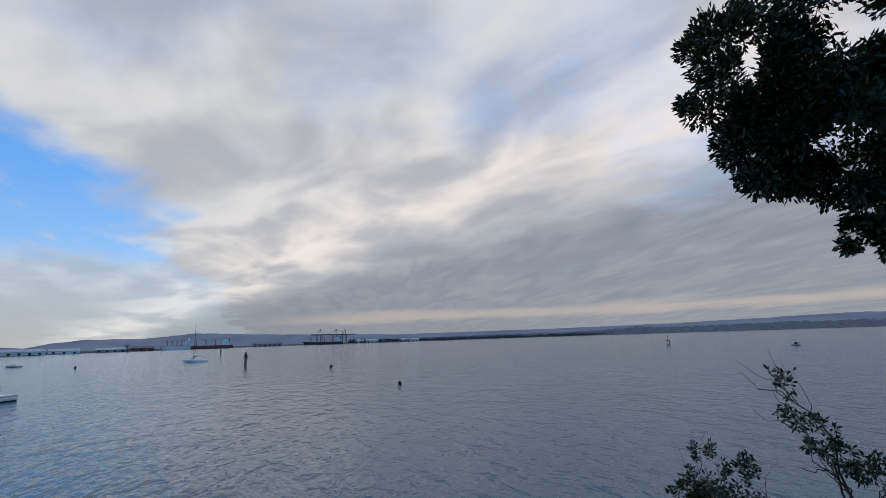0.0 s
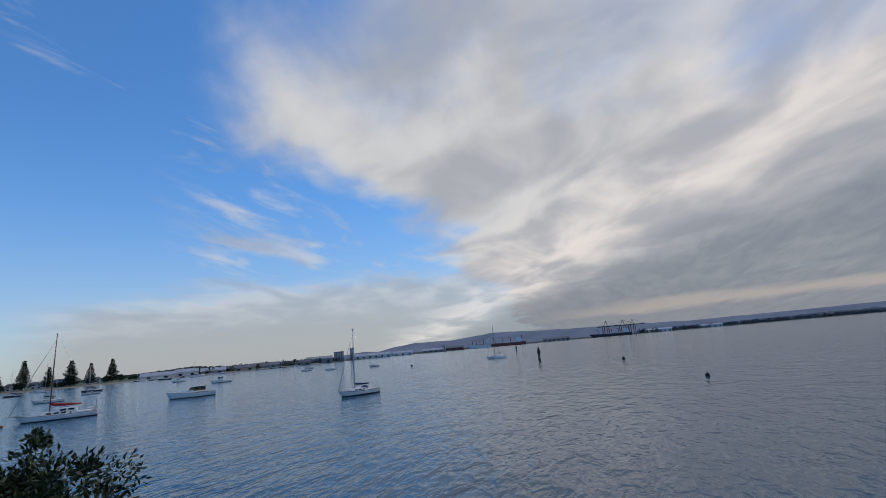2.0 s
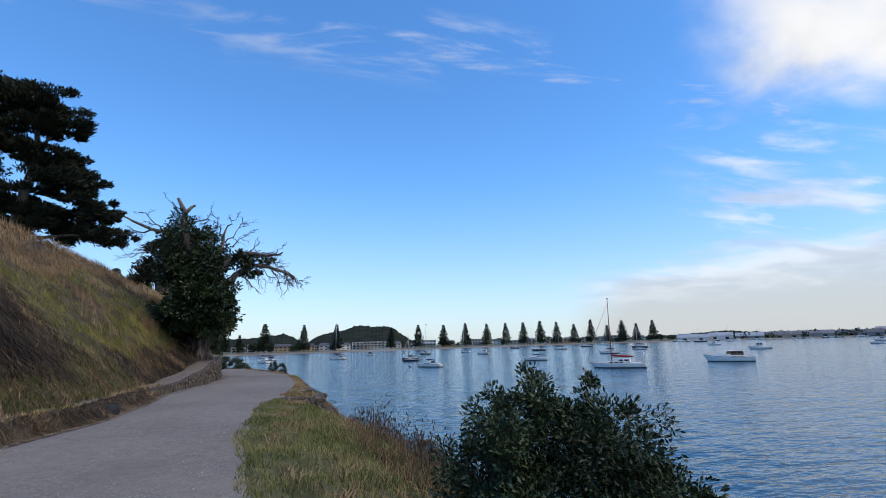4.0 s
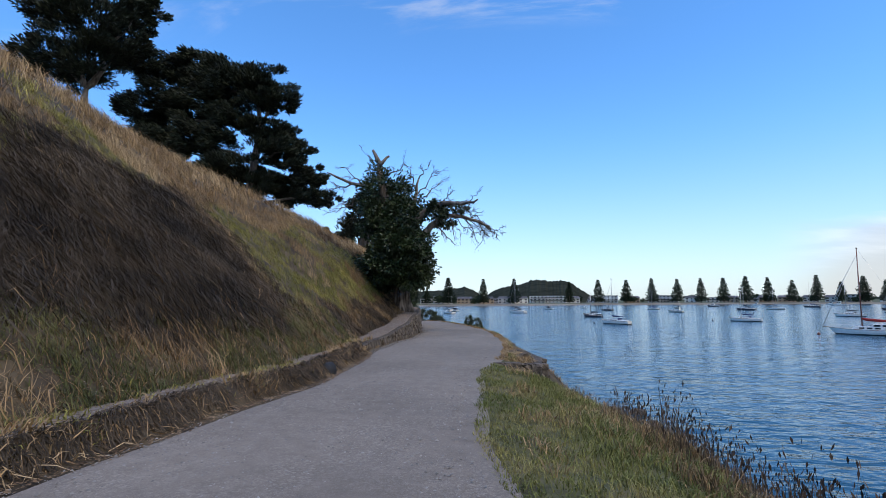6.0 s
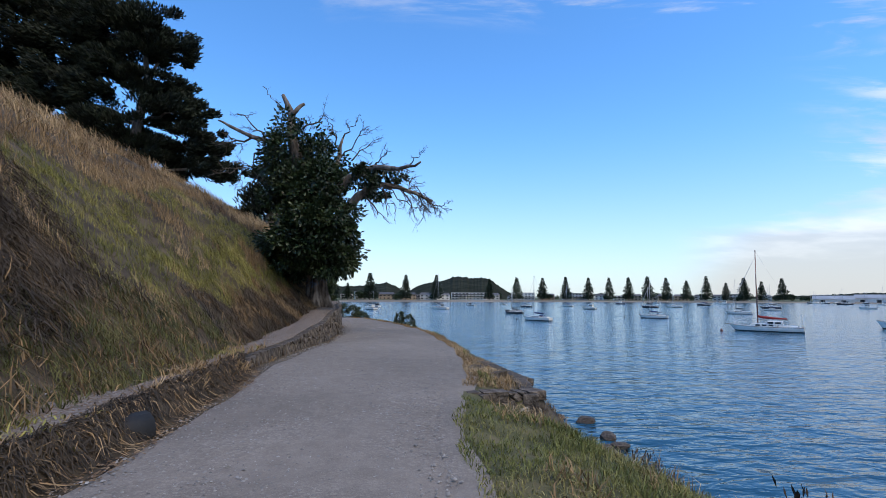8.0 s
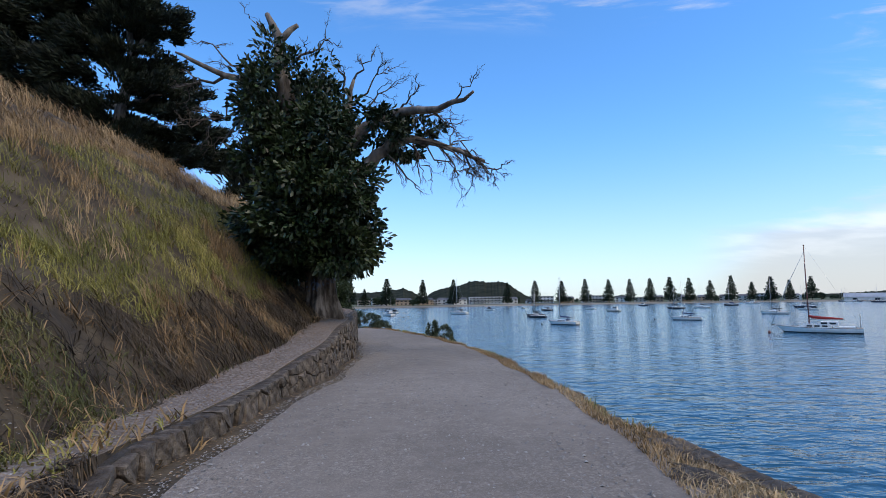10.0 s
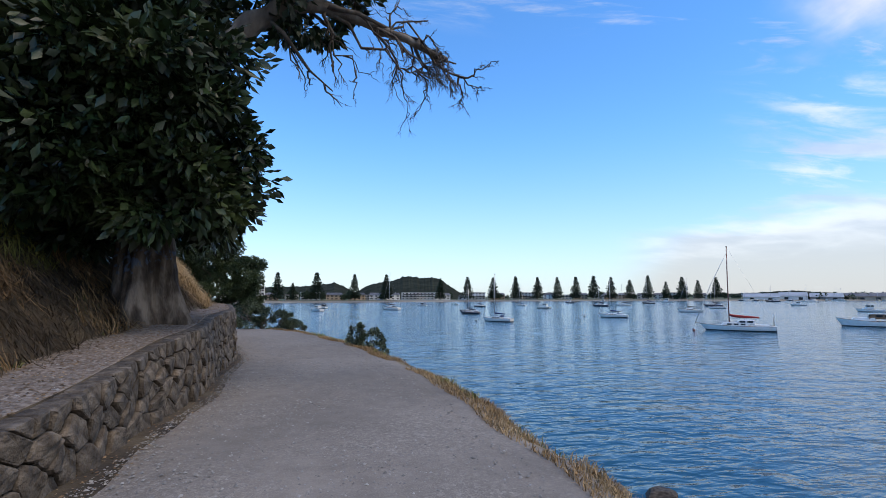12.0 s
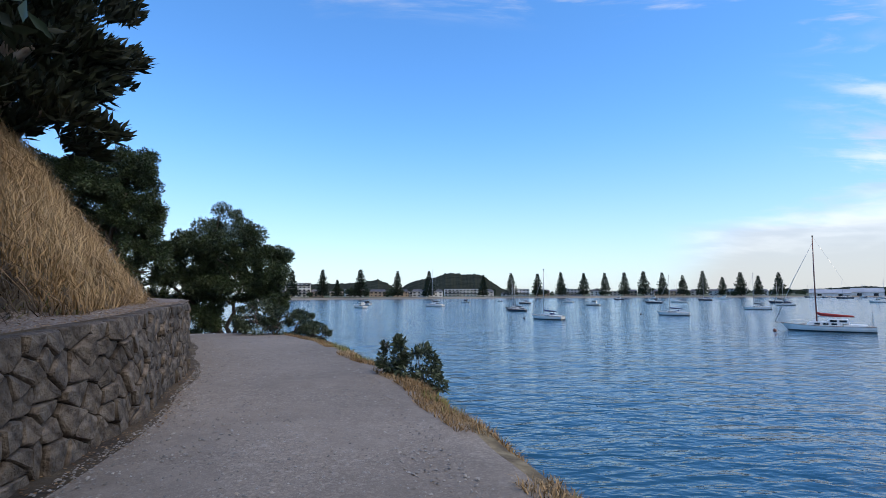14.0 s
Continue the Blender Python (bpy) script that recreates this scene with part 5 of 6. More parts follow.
def motor_boat(x, y, length, label, turn=0.0, hull=None, top=None, cabin_h=0.16, aft=False, mast=0.0):
    length, mast = length * 1.1, mast * 1.1
    t = thing("motor_boat", pose(x, y, ZW, 0, 0, BOW + turn), label, "motor boat", "moored boats")
    beam, free = length * 0.30, length * 0.098
    rows = hull_data(length, beam, free, transom=0.88, sheer=0.45, n=11)
    hull_parts(t, rows, hull or M_WHITE, M_ANTIFOUL, M_CREAM, M_TEAK)
    zt = free * 1.0
    part("cabin", cabin_bm(-length * 0.05, length * 0.30, beam * 0.36, beam * 0.20, zt, length * 0.065, 0.6), M_WHITE, t)
    y0, y1 = (-length * 0.30, length * 0.05) if aft else (-length * 0.12, length * 0.16)
    wheel = part("wheelhouse", cabin_bm(y0, y1, beam * 0.34, beam * 0.30, zt + length * 0.04, length * cabin_h, 0.5, 0.10), top or M_WHITE, t)
    for s in (1, -1):
        for k in range(2):
            yy = y0 + length * 0.03 + k * length * 0.12
            part("window", box_bm(s * beam * 0.315 - 0.06, s * beam * 0.315 + 0.02, yy, yy + length * 0.09, zt + length * (0.04 + cabin_h * 0.45), zt + length * (0.04 + cabin_h * 0.85)), M_GLASS, wheel)
    part("windscreen", box_bm(-beam * 0.24, beam * 0.24, y1 - 0.32, y1 - 0.2, zt + length * (0.04 + cabin_h * 0.5), zt + length * (0.04 + cabin_h * 0.88)), M_GLASS, wheel)
    part("roof", box_bm(-beam * 0.3, beam * 0.3, y0 - 0.25, y1 - 0.2, zt + length * (0.04 + cabin_h), zt + length * (0.04 + cabin_h) + 0.06, 0.02), M_WHITE, t)
    rail(t, rows, 5, len(rows) - 2, length * 0.05)
    if mast:
        tube("mast", [(0, y0 + 0.2, zt), (0, y0 + 0.1, mast)], 0.035, M_ALLOY, t, 4)
    return t


sail_boat(67.5, 91.0, 10.6, 13.8, "white yacht with varnished mast and red sail cover", 2, None, M_REDCOVER, M_REDMAST, wheelhouse=True, sprit=True, low=0.074)
sail_boat(35.0, 130.0, 7.6, 10.6, "white sloop with a dark blue sail cover on a mooring", -4)
sail_boat(74.8, 143.8, 7.4, 9.8, "white sloop with a blue sail cover, moored mid bay", 6)
sail_boat(76.4, 36.3, 7.0, 10.0, "white sloop with blue stripes and a blue sail cover", 14, stripe=M_NAVY, trim=M_NAVY)
sail_boat(44.4, 194.8, 6.6, 8.5, "grey hulled sloop with a bare mast", 20, M_NAVY, M_DARKCOVER, rails=False)
sail_boat(40.7, 178.4, 6.4, 7.9, "small dark sloop with a low cabin", 8, M_NAVY, M_DARKCOVER, rails=False)
sail_boat(147.8, 279.0, 9.0, 11.0, "navy hulled yacht with a dark sail cover", -6, M_NAVY, M_DARKCOVER, rails=False)
sail_boat(18.2, 236.9, 9.2, 15.5, "white ketch with a tall mast near the shore", 3, None, M_DARKCOVER, rails=False)
sail_boat(106.7, 304.5, 7.0, 12.0, "white sloop far out in the bay", -8, rails=False)
sail_boat(170.2, 290.1, 8.4, 12.3, "white sloop with a grey cover", 5, None, M_DARKCOVER, rails=False)
sail_boat(236.4, 359.9, 9.2, 15.5, "dark hulled sloop far out", -3, M_NAVY, rails=False)
sail_boat(129.0, 179.3, 8.0, 11.9, "white sloop with a navy stripe", 10, None, M_DARKCOVER, stripe=M_NAVY, rails=False)
sail_boat(213.5, 264.6, 9.5, 11.0, "dark moored yacht beside a white one", -5, M_NAVY, M_DARKCOVER, rails=False)
sail_boat(179.7, 223.2, 7.0, 11.5, "white moored yacht beside a dark one", 4, rails=False)
sail_boat(428.9, 430.8, 12, 15, "far dark yacht off the marina", 0, M_NAVY, M_DARKCOVER, rails=False)
sail_boat(448.9, 409.7, 11, 16, "far white yacht off the marina", 9, rails=False)
sail_boat(72.7, 281.2, 7.6, 9.0, "dark sloop near the beach", -12, M_NAVY, M_DARKCOVER, rails=False)
motor_boat(102.6, 94.7, 10.0, "long white launch with a low teak cabin", 0, None, M_TEAK, 0.09, True, 1.6)
motor_boat(196.8, 164.9, 8.2, "white cabin launch on a mooring", 6, cabin_h=0.17)
motor_boat(94.6, 240.7, 6.8, "cream launch with a wheelhouse", -4, M_CREAM, None, 0.2, True, 4.5)
motor_boat(-14.5, 226.3, 8.2, "white launch with a flat cabin near the beach", -10, None, M_WHITE, 0.12, True, 7.5)
motor_boat(-14.4, 274.3, 6.8, "white launch with dark canopy", -6, None, M_DARKCOVER, 0.14, True)
motor_boat(45.5, 319.2, 6.2, "small dark and white launch", 5, None, M_DARKCOVER, 0.16)
motor_boat(75.3, 352.0, 4.4, "small runabout near the beach", -8, None, M_WHITE, 0.1)
motor_boat(189.7, 403.9, 8.0, "dark hulled launch on a mooring", 0, M_NAVY, None, 0.14)
motor_boat(302.5, 426.4, 10.5, "white motor cruiser with a tall cabin", 0, None, None, 0.18)
motor_boat(275.9, 265.5, 7.6, "white launch off the marina", 4, None, None, 0.16)
motor_boat(293.1, 177.2, 6.6, "white launch in the channel", 8, None, None, 0.14)
motor_boat(376.7, 224.9, 7.6, "white cruiser in the channel", -5, None, None, 0.2)
motor_boat(265.4, 144.3, 5.6, "low white runabout on a mooring", 3, None, None, 0.08)
motor_boat(260.3, 113.3, 5.4, "low white dinghy on a mooring", -4, None, None, 0.06)
motor_boat(123.6, -172.3, 3.6, "small open launch with a canopy frame", 30, None, M_DARKCOVER, 0.16)
motor_boat(349.1, 501.7, 8, "white launch close to the beach", 6, None, None, 0.15)
motor_boat(263.8, 476.2, 7, "white cruiser close to the beach", -7, None, None, 0.17)


def catamaran(x, y):
    t = thing("catamaran", pose(x, y, ZW, 0, 0, BOW + 5), "white sailing catamaran with a bare mast", "catamaran", "moored boats")
    for s in (1, -1):
        rows = [[(px, py, pz) for px, py, pz in row] for row in hull_data(8.6, 1.1, 0.95, transom=0.7, n=11)]
        for side in (1, -1):
            v, f = [], []
            for row in rows:
                v += [(px * side + s * 1.9, py, pz) for px, py, pz in row]
            for k in range(10):
                for i in range(5):
                    f.append((k * 6 + i, k * 6 + i + 1, k * 6 + i + 7, k * 6 + i + 6))
            mesh_object("hull", v, f, M_WHITE, t)
        v = [(q * r[-1][0] + s * 1.9, r[-1][1], r[-1][2]) for r in rows for q in (1, -1)]
        mesh_object("hull_deck", v, [(2 * k, 2 * k + 1, 2 * k + 3, 2 * k + 2) for k in range(10)], M_WHITE, t)
    part("bridge_deck", box_bm(-1.9, 1.9, -2.6, 1.4, 0.6, 0.95, 0.08), M_WHITE, t)
    part("cabin", cabin_bm(-1.6, 1.3, 1.5, 1.2, 0.95, 0.75, 0.8), M_WHITE, t)
    part("windscreen", box_bm(-1.0, 1.0, 0.55, 0.75, 1.15, 1.5), M_GLASS, t)
    tube("mast", [(0, 0.9, 0.95), (0, 0.6, 15.5)], [0.10, 0.06], M_DARKCOVER, t, 5)
    tube("boom", [(0, 0.8, 2.4), (0, -2.8, 2.5)], 0.14, M_DARKCOVER, t, 5)
    tube("forestay", [(0, 3.9, 0.9), (0, 0.62, 14.5)], 0.02, M_STEEL, t, 3)


catamaran(222.7, 35.7)


def beacon(x, y, height, label, topmark=True):
    t = thing("channel_beacon", pose(x, y, ZW, 0, 0, 20), label, "beacon", "channel beacons")
    w = height * 0.16
    for s in (1, -1):
        tube("pile", [(s * w, 0, -2.0), (s * w * 0.8, 0, height * 0.5)], height * 0.035, M_BLACK, t, 6)
    part("crossbeam", box_bm(-w * 1.3, w * 1.3, -w * 0.4, w * 0.4, height * 0.5, height * 0.58), M_BLACK, t)
    part("lower_beam", box_bm(-w * 1.1, w * 1.1, -w * 0.25, w * 0.25, height * 0.08, height * 0.15), M_BLACK, t)
    tube("post", [(0, 0, height * 0.55), (0, 0, height * 0.9)], height * 0.025, M_BLACK, t, 5)
    if topmark:
        tube("topmark", [(0, 0, height * 0.6), (0, 0, height * 0.62), (0, 0, height)], [w * 0.9, w * 0.85, 0.02], M_BLACK, t, 6)
    else:
        part("lantern", box_bm(-w * 0.25, w * 0.25, -w * 0.25, w * 0.25, height * 0.86, height), M_BLACK, t)


beacon(157.2, 11.5, 4.6, "black timber channel beacon with a cone topmark")
beacon(330.1, 38.8, 4.8, "far black timber channel beacon")
beacon(176.1, -165.1, 4.4, "black timber beacon with a lantern post", False)


def buoy(x, y, size, label, mat, tall=1.0):
    t = thing("buoy", pose(x, y, ZW), label, "buoy", "mooring buoys")
    tube("float", [(0, 0, -size * 0.3), (0, 0, 0), (0, 0, size * 0.5), (0, 0, size * 0.75)], [size * 0.3, size * 0.5, size * 0.45, size * 0.12], mat, t, 9)
    tube("staff", [(0, 0, size * 0.7), (0, 0, size * (0.9 + tall))], size * 0.06, mat, t, 5)


buoy(128.7, -11.2, 0.8, "dark channel buoy with a staff", M_BLACK, 1.0)
buoy(69.7, -15.9, 0.55, "low dark mooring buoy", M_BLACK, 0.1)
buoy(59.5, 92.1, 0.5, "faded red mooring buoy under a yacht's bow", M_SHIPRED, 0.1)
buoy(30.2, 132.2, 0.5, "dark mooring buoy beside a sloop", M_BLACK, 0.1)
buoy(68.3, 148.8, 0.5, "dark mooring buoy on calm water", M_BLACK, 0.1)
buoy(210.5, 73.1, 0.9, "small dark channel buoy", M_BLACK, 0.2)
buoy(-6.5, 199.2, 0.5, "dark mooring buoy near the beach", M_BLACK, 0.1)

# ---- the far shore ----
def azi(az, r, z=0.0):
    a = radians(az)
    return Vector((r * math.sin(a), r * math.cos(a), z))


def shore_r(az):
    return 1.09 * table(az, ((-40, 300), (-20, 400), (-8, 440), (0, 455), (10, 490), (20, 545), (30, 600), (40, 650), (48, 700), (56, 760), (62, 900), (70, 1150), (82, 1400), (95, 1650), (110, 1900), (130, 2300), (150, 2500), (175, 2600)))


azs = [float(v) for v in np.arange(-40, 176, 0.5)]
bands = ((0, ZW - 1.5), (4, ZW - 0.1), (16, ZW + 0.9), (26, ZW + 1.6), (60, ZW + 2.0), (200, ZW + 3.0), (700, ZW + 4.0))
v = [azi(a, shore_r(a) + d + 2 * noise.noise(Vector((a * 0.7, d, 0))), z) for a in azs for d, z in bands]
f = []
for j in range(len(azs) - 1):
    for i in range(len(bands) - 1):
        n = len(bands)
        f.append((j * n + i, j * n + i + 1, (j + 1) * n + i + 1, (j + 1) * n + i))
far_land = mesh_object("far_shore", v, f, [M_SAND, M_FARGRASS, M_FARLAND], smooth=True)
far_land.data.polygons.foreach_set("material_index", [(2 if azs[k // 6] > 60 else 0 if k % 6 < 3 else 1) for k in range(len(f))])
tagged(far_land, "low far shore with a sandy beach", "shore", kind="structure")


def ridge(name, radius, rows, mat, label, base=-4.4, rough=0.02, step=0.25, depth=400, bumps=0.9):
    a0, a1 = rows[0][0], rows[-1][0]
    as_ = [float(q) for q in np.arange(a0, a1 + step, step)]
    v, f = [], []
    for a in as_:
        el = table(a, rows)
        h = radius * math.tan(radians(el)) + 1.2
        h *= 1 + rough * (noise.noise(Vector((a * bumps, 1.3, 0))) + 0.5 * noise.noise(Vector((a * bumps * 3, 4.3, 0))))
        for d, q in ((0, 0), (0.35, 0.55), (0.7, 0.9), (1, 1.0), (1.6, 0.8)):
            v.append(azi(a, radius + depth * (d - 1), base + max(h - base, 0.5) * q))
    for j in range(len(as_) - 1):
        for i in range(4):
            f.append((j * 5 + i, j * 5 + i + 1, j * 5 + i + 6, j * 5 + i + 5))
    return tagged(mesh_object(name, v, f, mat, smooth=True), label, "hills", kind="structure")


ridge("backdrop", 4500, ((60, 0.05), (65.4, 0.5), (67, 0.35), (69, 0.75), (71.5, 1.0), (74, 1.0), (76, 0.95), (77.7, 1.1), (80.2, 1.38), (82, 1.42), (85.5, 1.22), (89.7, 1.08), (96, 0.95), (102.4, 0.72), (112, 0.75), (122.4, 0.80), (132, 0.86), (142, 1.04), (148.5, 1.22), (151, 1.16), (160, 1.3), (175, 1.0)), M_HAZEHILL, "distant hills across the harbour, tinted blue for haze", rough=0.05, depth=900)
ridge("backdrop", 900, ((-14, 0.2), (-11, 0.75), (-8, 1.1), (-5, 1.15), (-3, 1.35), (-1.8, 1.6), (-0.6, 1.2), (0.2, 0.6), (1.0, 0.5), (1.8, 1.15), (3.0, 1.5), (3.9, 1.75), (5.4, 1.85), (6.1, 2.2), (7.1, 2.42), (8.1, 2.15), (10.0, 2.15), (11.0, 1.9), (12.1, 1.0), (13, 0.5), (14, 0.1)), M_WOODHILL, "dark wooded hill behind the beach houses", rough=0.10, step=0.08, depth=260, bumps=3.0)
ridge("backdrop", 2750, ((98, 0.02), (101, 0.12), (106, 0.2), (112, 0.28), (118, 0.35), (121, 0.3), (127, 0.42), (130.4, 0.66), (133, 0.5), (138, 0.5), (145, 0.6), (152, 0.5), (165, 0.5)), M_HAZEWOOD, "low wooded far shore in haze-tinted colour", rough=0.25, step=0.12, depth=300, bumps=2.5)
ridge("backdrop", 1500, ((36, 0.06), (42, 0.22), (46, 0.42), (47.5, 0.55), (49, 0.35), (52, 0.15), (58, 0.2), (61, 0.05)), M_WOODHILL, "low wooded rise behind the marina", rough=0.2, step=0.15, depth=200, bumps=3.0)


def pine_parts(seed, height):
    """An island pine: straight trunk, tiers of upswept branches."""
    r = np.random.default_rng(seed)
    got = []
    tiers = 17
    for k in range(tiers):
        t = k / (tiers - 1)
        z = height * (0.10 + 0.86 * t)
        reach = height * 0.235 * (1 - t) ** 0.85 + 0.25
        arms = 8 if t < 0.7 else 6
        for b in range(arms):
            a = 2 * math.pi * (b + r.uniform(-0.35, 0.35)) / arms + k * 0.5
            l = reach * r.uniform(0.6, 1.15)
            n = int(14 + 30 * (1 - t))
            s = r.uniform(0.05, 1, n)
            c = np.stack([np.cos(a) * l * s, np.sin(a) * l * s, z - 0.16 * l * s + 0.22 * l * s * s], 1) + r.normal(0, 0.26, (n, 3))
            o = np.stack([np.full(n, math.cos(a)), np.full(n, math.sin(a)), np.full(n, 0.45)], 1)
            got.append(leaves_at(r, c, height * 0.040, height * 0.027, o, 0.4, 0.0))
    got.append(leaves_at(r, np.stack([np.zeros(20), np.zeros(20), r.uniform(0.93, 0.99, 20) * height], 1), height * 0.025, height * 0.008, np.tile((0, 0, 1.0), (20, 1)), 0.5, 0.0))
    return np.concatenate(got)


pine_masters = []
PINES = ((-8.1, 1.04), (-6.4, 0.66), (-3.7, 1.06), (0.7, 1.0), (4.5, 1.0), (11.1, 0.92), (14.4, 0.98), (17.5, 0.95), (20.2, 1.0), (22.8, 0.96), (25.1, 0.96), (27.2, 0.96), (29.2, 1.0), (31.1, 0.94), (33.1, 0.82), (35.0, 0.98), (36.8, 0.72), (38.4, 0.90), (39.9, 0.76), (41.6, 0.86), (-11.5, 1.0))
for k, (az, s) in enumerate(PINES):
    r = shore_r(az) + 32
    e = Vector((-1.0, 22.5, 0))
    a = radians(az)
    p = e + Vector((math.sin(a), math.cos(a), 0)) * (r - 12)
    m = Matrix.Translation((p.x, p.y, ZW + 1.6)) @ Matrix.Rotation(k * 1.7, 4, "Z")
    top = s * (28.5 if az > 8 else 30.5) * (r / 580) ** 0.75
    if k < 4:
        t = thing("island_pine", m, "tall dark conical island pine on the beach front", "tree", "pines along the beach")
        tube("trunk", [(0, 0, -0.4), (0, 0, 12), (0, 0, 29.5)], [0.5, 0.35, 0.06], M_BARK, t, 6)
        soup("crown", pine_parts(40 + k, 30.0) * np.array((1.2, 1.2, 1.0)), LEAF_TRIS, t, M_PINE)
        pine_masters.append(t)
    else:
        t = copy_thing(pine_masters[k % 4], m)
    t.scale = (top / 30 * (0.92 + 0.2 * ((k * 7) % 5) / 5),) * 2 + (top / 30,)


def round_tree(seed, size):
    r = np.random.default_rng(seed)
    p, o = blob_points(r, (0, 0, size * 0.62), (size * 0.5, size * 0.5, size * 0.42), 700, 26, 0.5, 0.35)
    return leaves_at(r, p, size * 0.16, size * 0.09, o, 0.7, 0.0)


masters = []
rg = random.Random(9)
for k in range(64):
    az = rg.uniform(-12, 47)
    r = shore_r(az) + rg.choice((34, 60, 75, 95))
    p = azi(az, r, ZW + 1.7)
    p.y += 12
    m = Matrix.Translation(p) @ Matrix.Rotation(rg.uniform(0, 6), 4, "Z")
    if k < 3:
        t = thing("shore_tree", m, "rounded dark tree among the beach houses", "tree", "trees behind the beach")
        tube("trunk", [(0, 0, -0.4), (0, 0, 3.5), (0.2, 0, 5.5)], [0.35, 0.28, 0.12], M_BARK, t, 5)
        soup("crown", round_tree(60 + k, 9.0), LEAF_TRIS, t, M_FARTREE)
        masters.append(t)
    else:
        t = copy_thing(masters[k % 3], m)
    s = rg.uniform(0.55, 1.15)
    t.scale = (s * rg.uniform(0.9, 1.4), s, s)


def house(m, w, d, storeys, label, wall, flat_roof, seed, name="house", category="house", group="houses along the beach"):
    """A house with floors, windows, balconies and a roof; its front looks towards -y."""
    t = thing(name, m, label, category, group)
    r = random.Random(seed)
    h = 2.9 * storeys
    part("wall", box_bm(-w / 2, w / 2, 0, d, -0.3, h), wall, t)
    if flat_roof:
        part("roof", box_bm(-w / 2 - 0.5, w / 2 + 0.5, -0.7, d + 0.3, h, h + 0.35), M_ROOF, t)
    else:
        bm = bmesh.new()
        q = [bm.verts.new(p) for p in ((-w / 2 - 0.6, -0.6, h), (w / 2 + 0.6, -0.6, h), (w / 2 + 0.6, d + 0.6, h), (-w / 2 - 0.6, d + 0.6, h), (-w / 2 + 1.2, d / 2, h + 2.4), (w / 2 - 1.2, d / 2, h + 2.4))]
        for fc in ((0, 1, 5, 4), (1, 2, 5), (2, 3, 4, 5), (3, 0, 4), (0, 3, 2, 1)):
            bm.faces.new([q[i] for i in fc])
        part("roof", bm, M_ROOF, t)
    bays = max(2, int(w / 4.2))
    for s in range(storeys):
        z = 2.9 * s
        for b in range(bays):
            x = -w / 2 + w * (b + 0.5) / bays
            ww = w / bays * r.uniform(0.17, 0.30)
            part("window", box_bm(x - ww, x + ww, -0.06, 0.2, z + 0.75, z + 2.15), M_GLASS, t)
        if s and r.random() < 0.75:
            deck = part("balcony", box_bm(-w / 2 * 0.95, w / 2 * 0.95, -1.6, 0.1, z - 0.12, z + 0.12), M_HOUSE, t)
            part("railing", box_bm(-w / 2 * 0.95, w / 2 * 0.95, -1.6, -1.5, z + 0.12, z + 1.0), M_GLASS, deck)
    return t


models = []
for k, (w, d, st, wall, flat, label) in enumerate(((14, 10, 2, M_HOUSE, True, "white two storey beach house with a flat roof"), (18, 11, 2, M_BRICKISH, False, "tan two storey house with a hipped roof"), (12, 10, 1, M_HOUSE, False, "single storey pale beach cottage"), (22, 12, 3, M_HOUSE, True, "white three storey apartment block with balconies"), (16, 10, 2, M_HOUSE, False, "pale house with a hipped roof"))):
    models.append((w, d, st, wall, flat, label))
firsts = {}
az = -13.0
k = 0
while az < 41:
    i = rg.randrange(len(models))
    w, d, st, wall, flat, label = models[i]
    r = shore_r(az) + 44 + rg.uniform(-4, 12)
    p = azi(az, r, ZW + 2.1)
    p.y += 12
    m = Matrix.Translation(p) @ Matrix.Rotation(radians(-az + rg.uniform(-8, 8)), 4, "Z")
    if i in firsts:
        copy_thing(firsts[i], m)
    else:
        firsts[i] = house(m, w, d, st, label, wall, flat, 90 + i)
    az += math.degrees((w + rg.uniform(1, 7)) / r)
    k += 1
for az, w, st, label in ((8.3, 44, 3, "long white terraced apartment building under the wooded hill"), (-11.2, 34, 5, "pale five storey apartment building"), (1.8, 30, 2, "long white beach house with wide windows")):
    p = azi(az, shore_r(az) + 56, ZW + 2.1)
    p.y += 12
    house(Matrix.Translation(p) @ Matrix.Rotation(radians(-az), 4, "Z"), w, 12, st, label, M_HOUSE, True, int(w), "apartment_building", "apartment building", "apartment buildings")


def shed(az, r, w, h, label, roof, wall, pitch=0.12):
    p = azi(az, r, ZW + 1.8)
    t = thing("wharf_shed", Matrix.Translation(p) @ Matrix.Rotation(radians(-az), 4, "Z"), label, "shed", "port buildings")
    part("wall", box_bm(-w / 2, w / 2, 0, 40, -1, h), wall, t)
    bm = bmesh.new()
    q = [bm.verts.new(c) for c in ((-w / 2 - 0.5, -1, h), (w / 2 + 0.5, -1, h), (w / 2 + 0.5, 41, h), (-w / 2 - 0.5, 41, h), (-w / 2 - 0.5, 20, h + 40 * pitch), (w / 2 + 0.5, 20, h + 40 * pitch))]
    for fc in ((0, 1, 5, 4), (1, 2, 5), (2, 3, 4, 5), (3, 0, 4), (0, 3, 2, 1)):
        bm.faces.new([q[i] for i in fc])
    part("roof", bm, roof, t)
    n = max(2, int(w / 14))
    for i in range(n):
        x = -w / 2 + w * (i + 0.5) / n
        part("door", box_bm(x - 2.2, x + 2.2, -0.15, 0.3, -0.6, h * 0.62), M_GLASS, t)


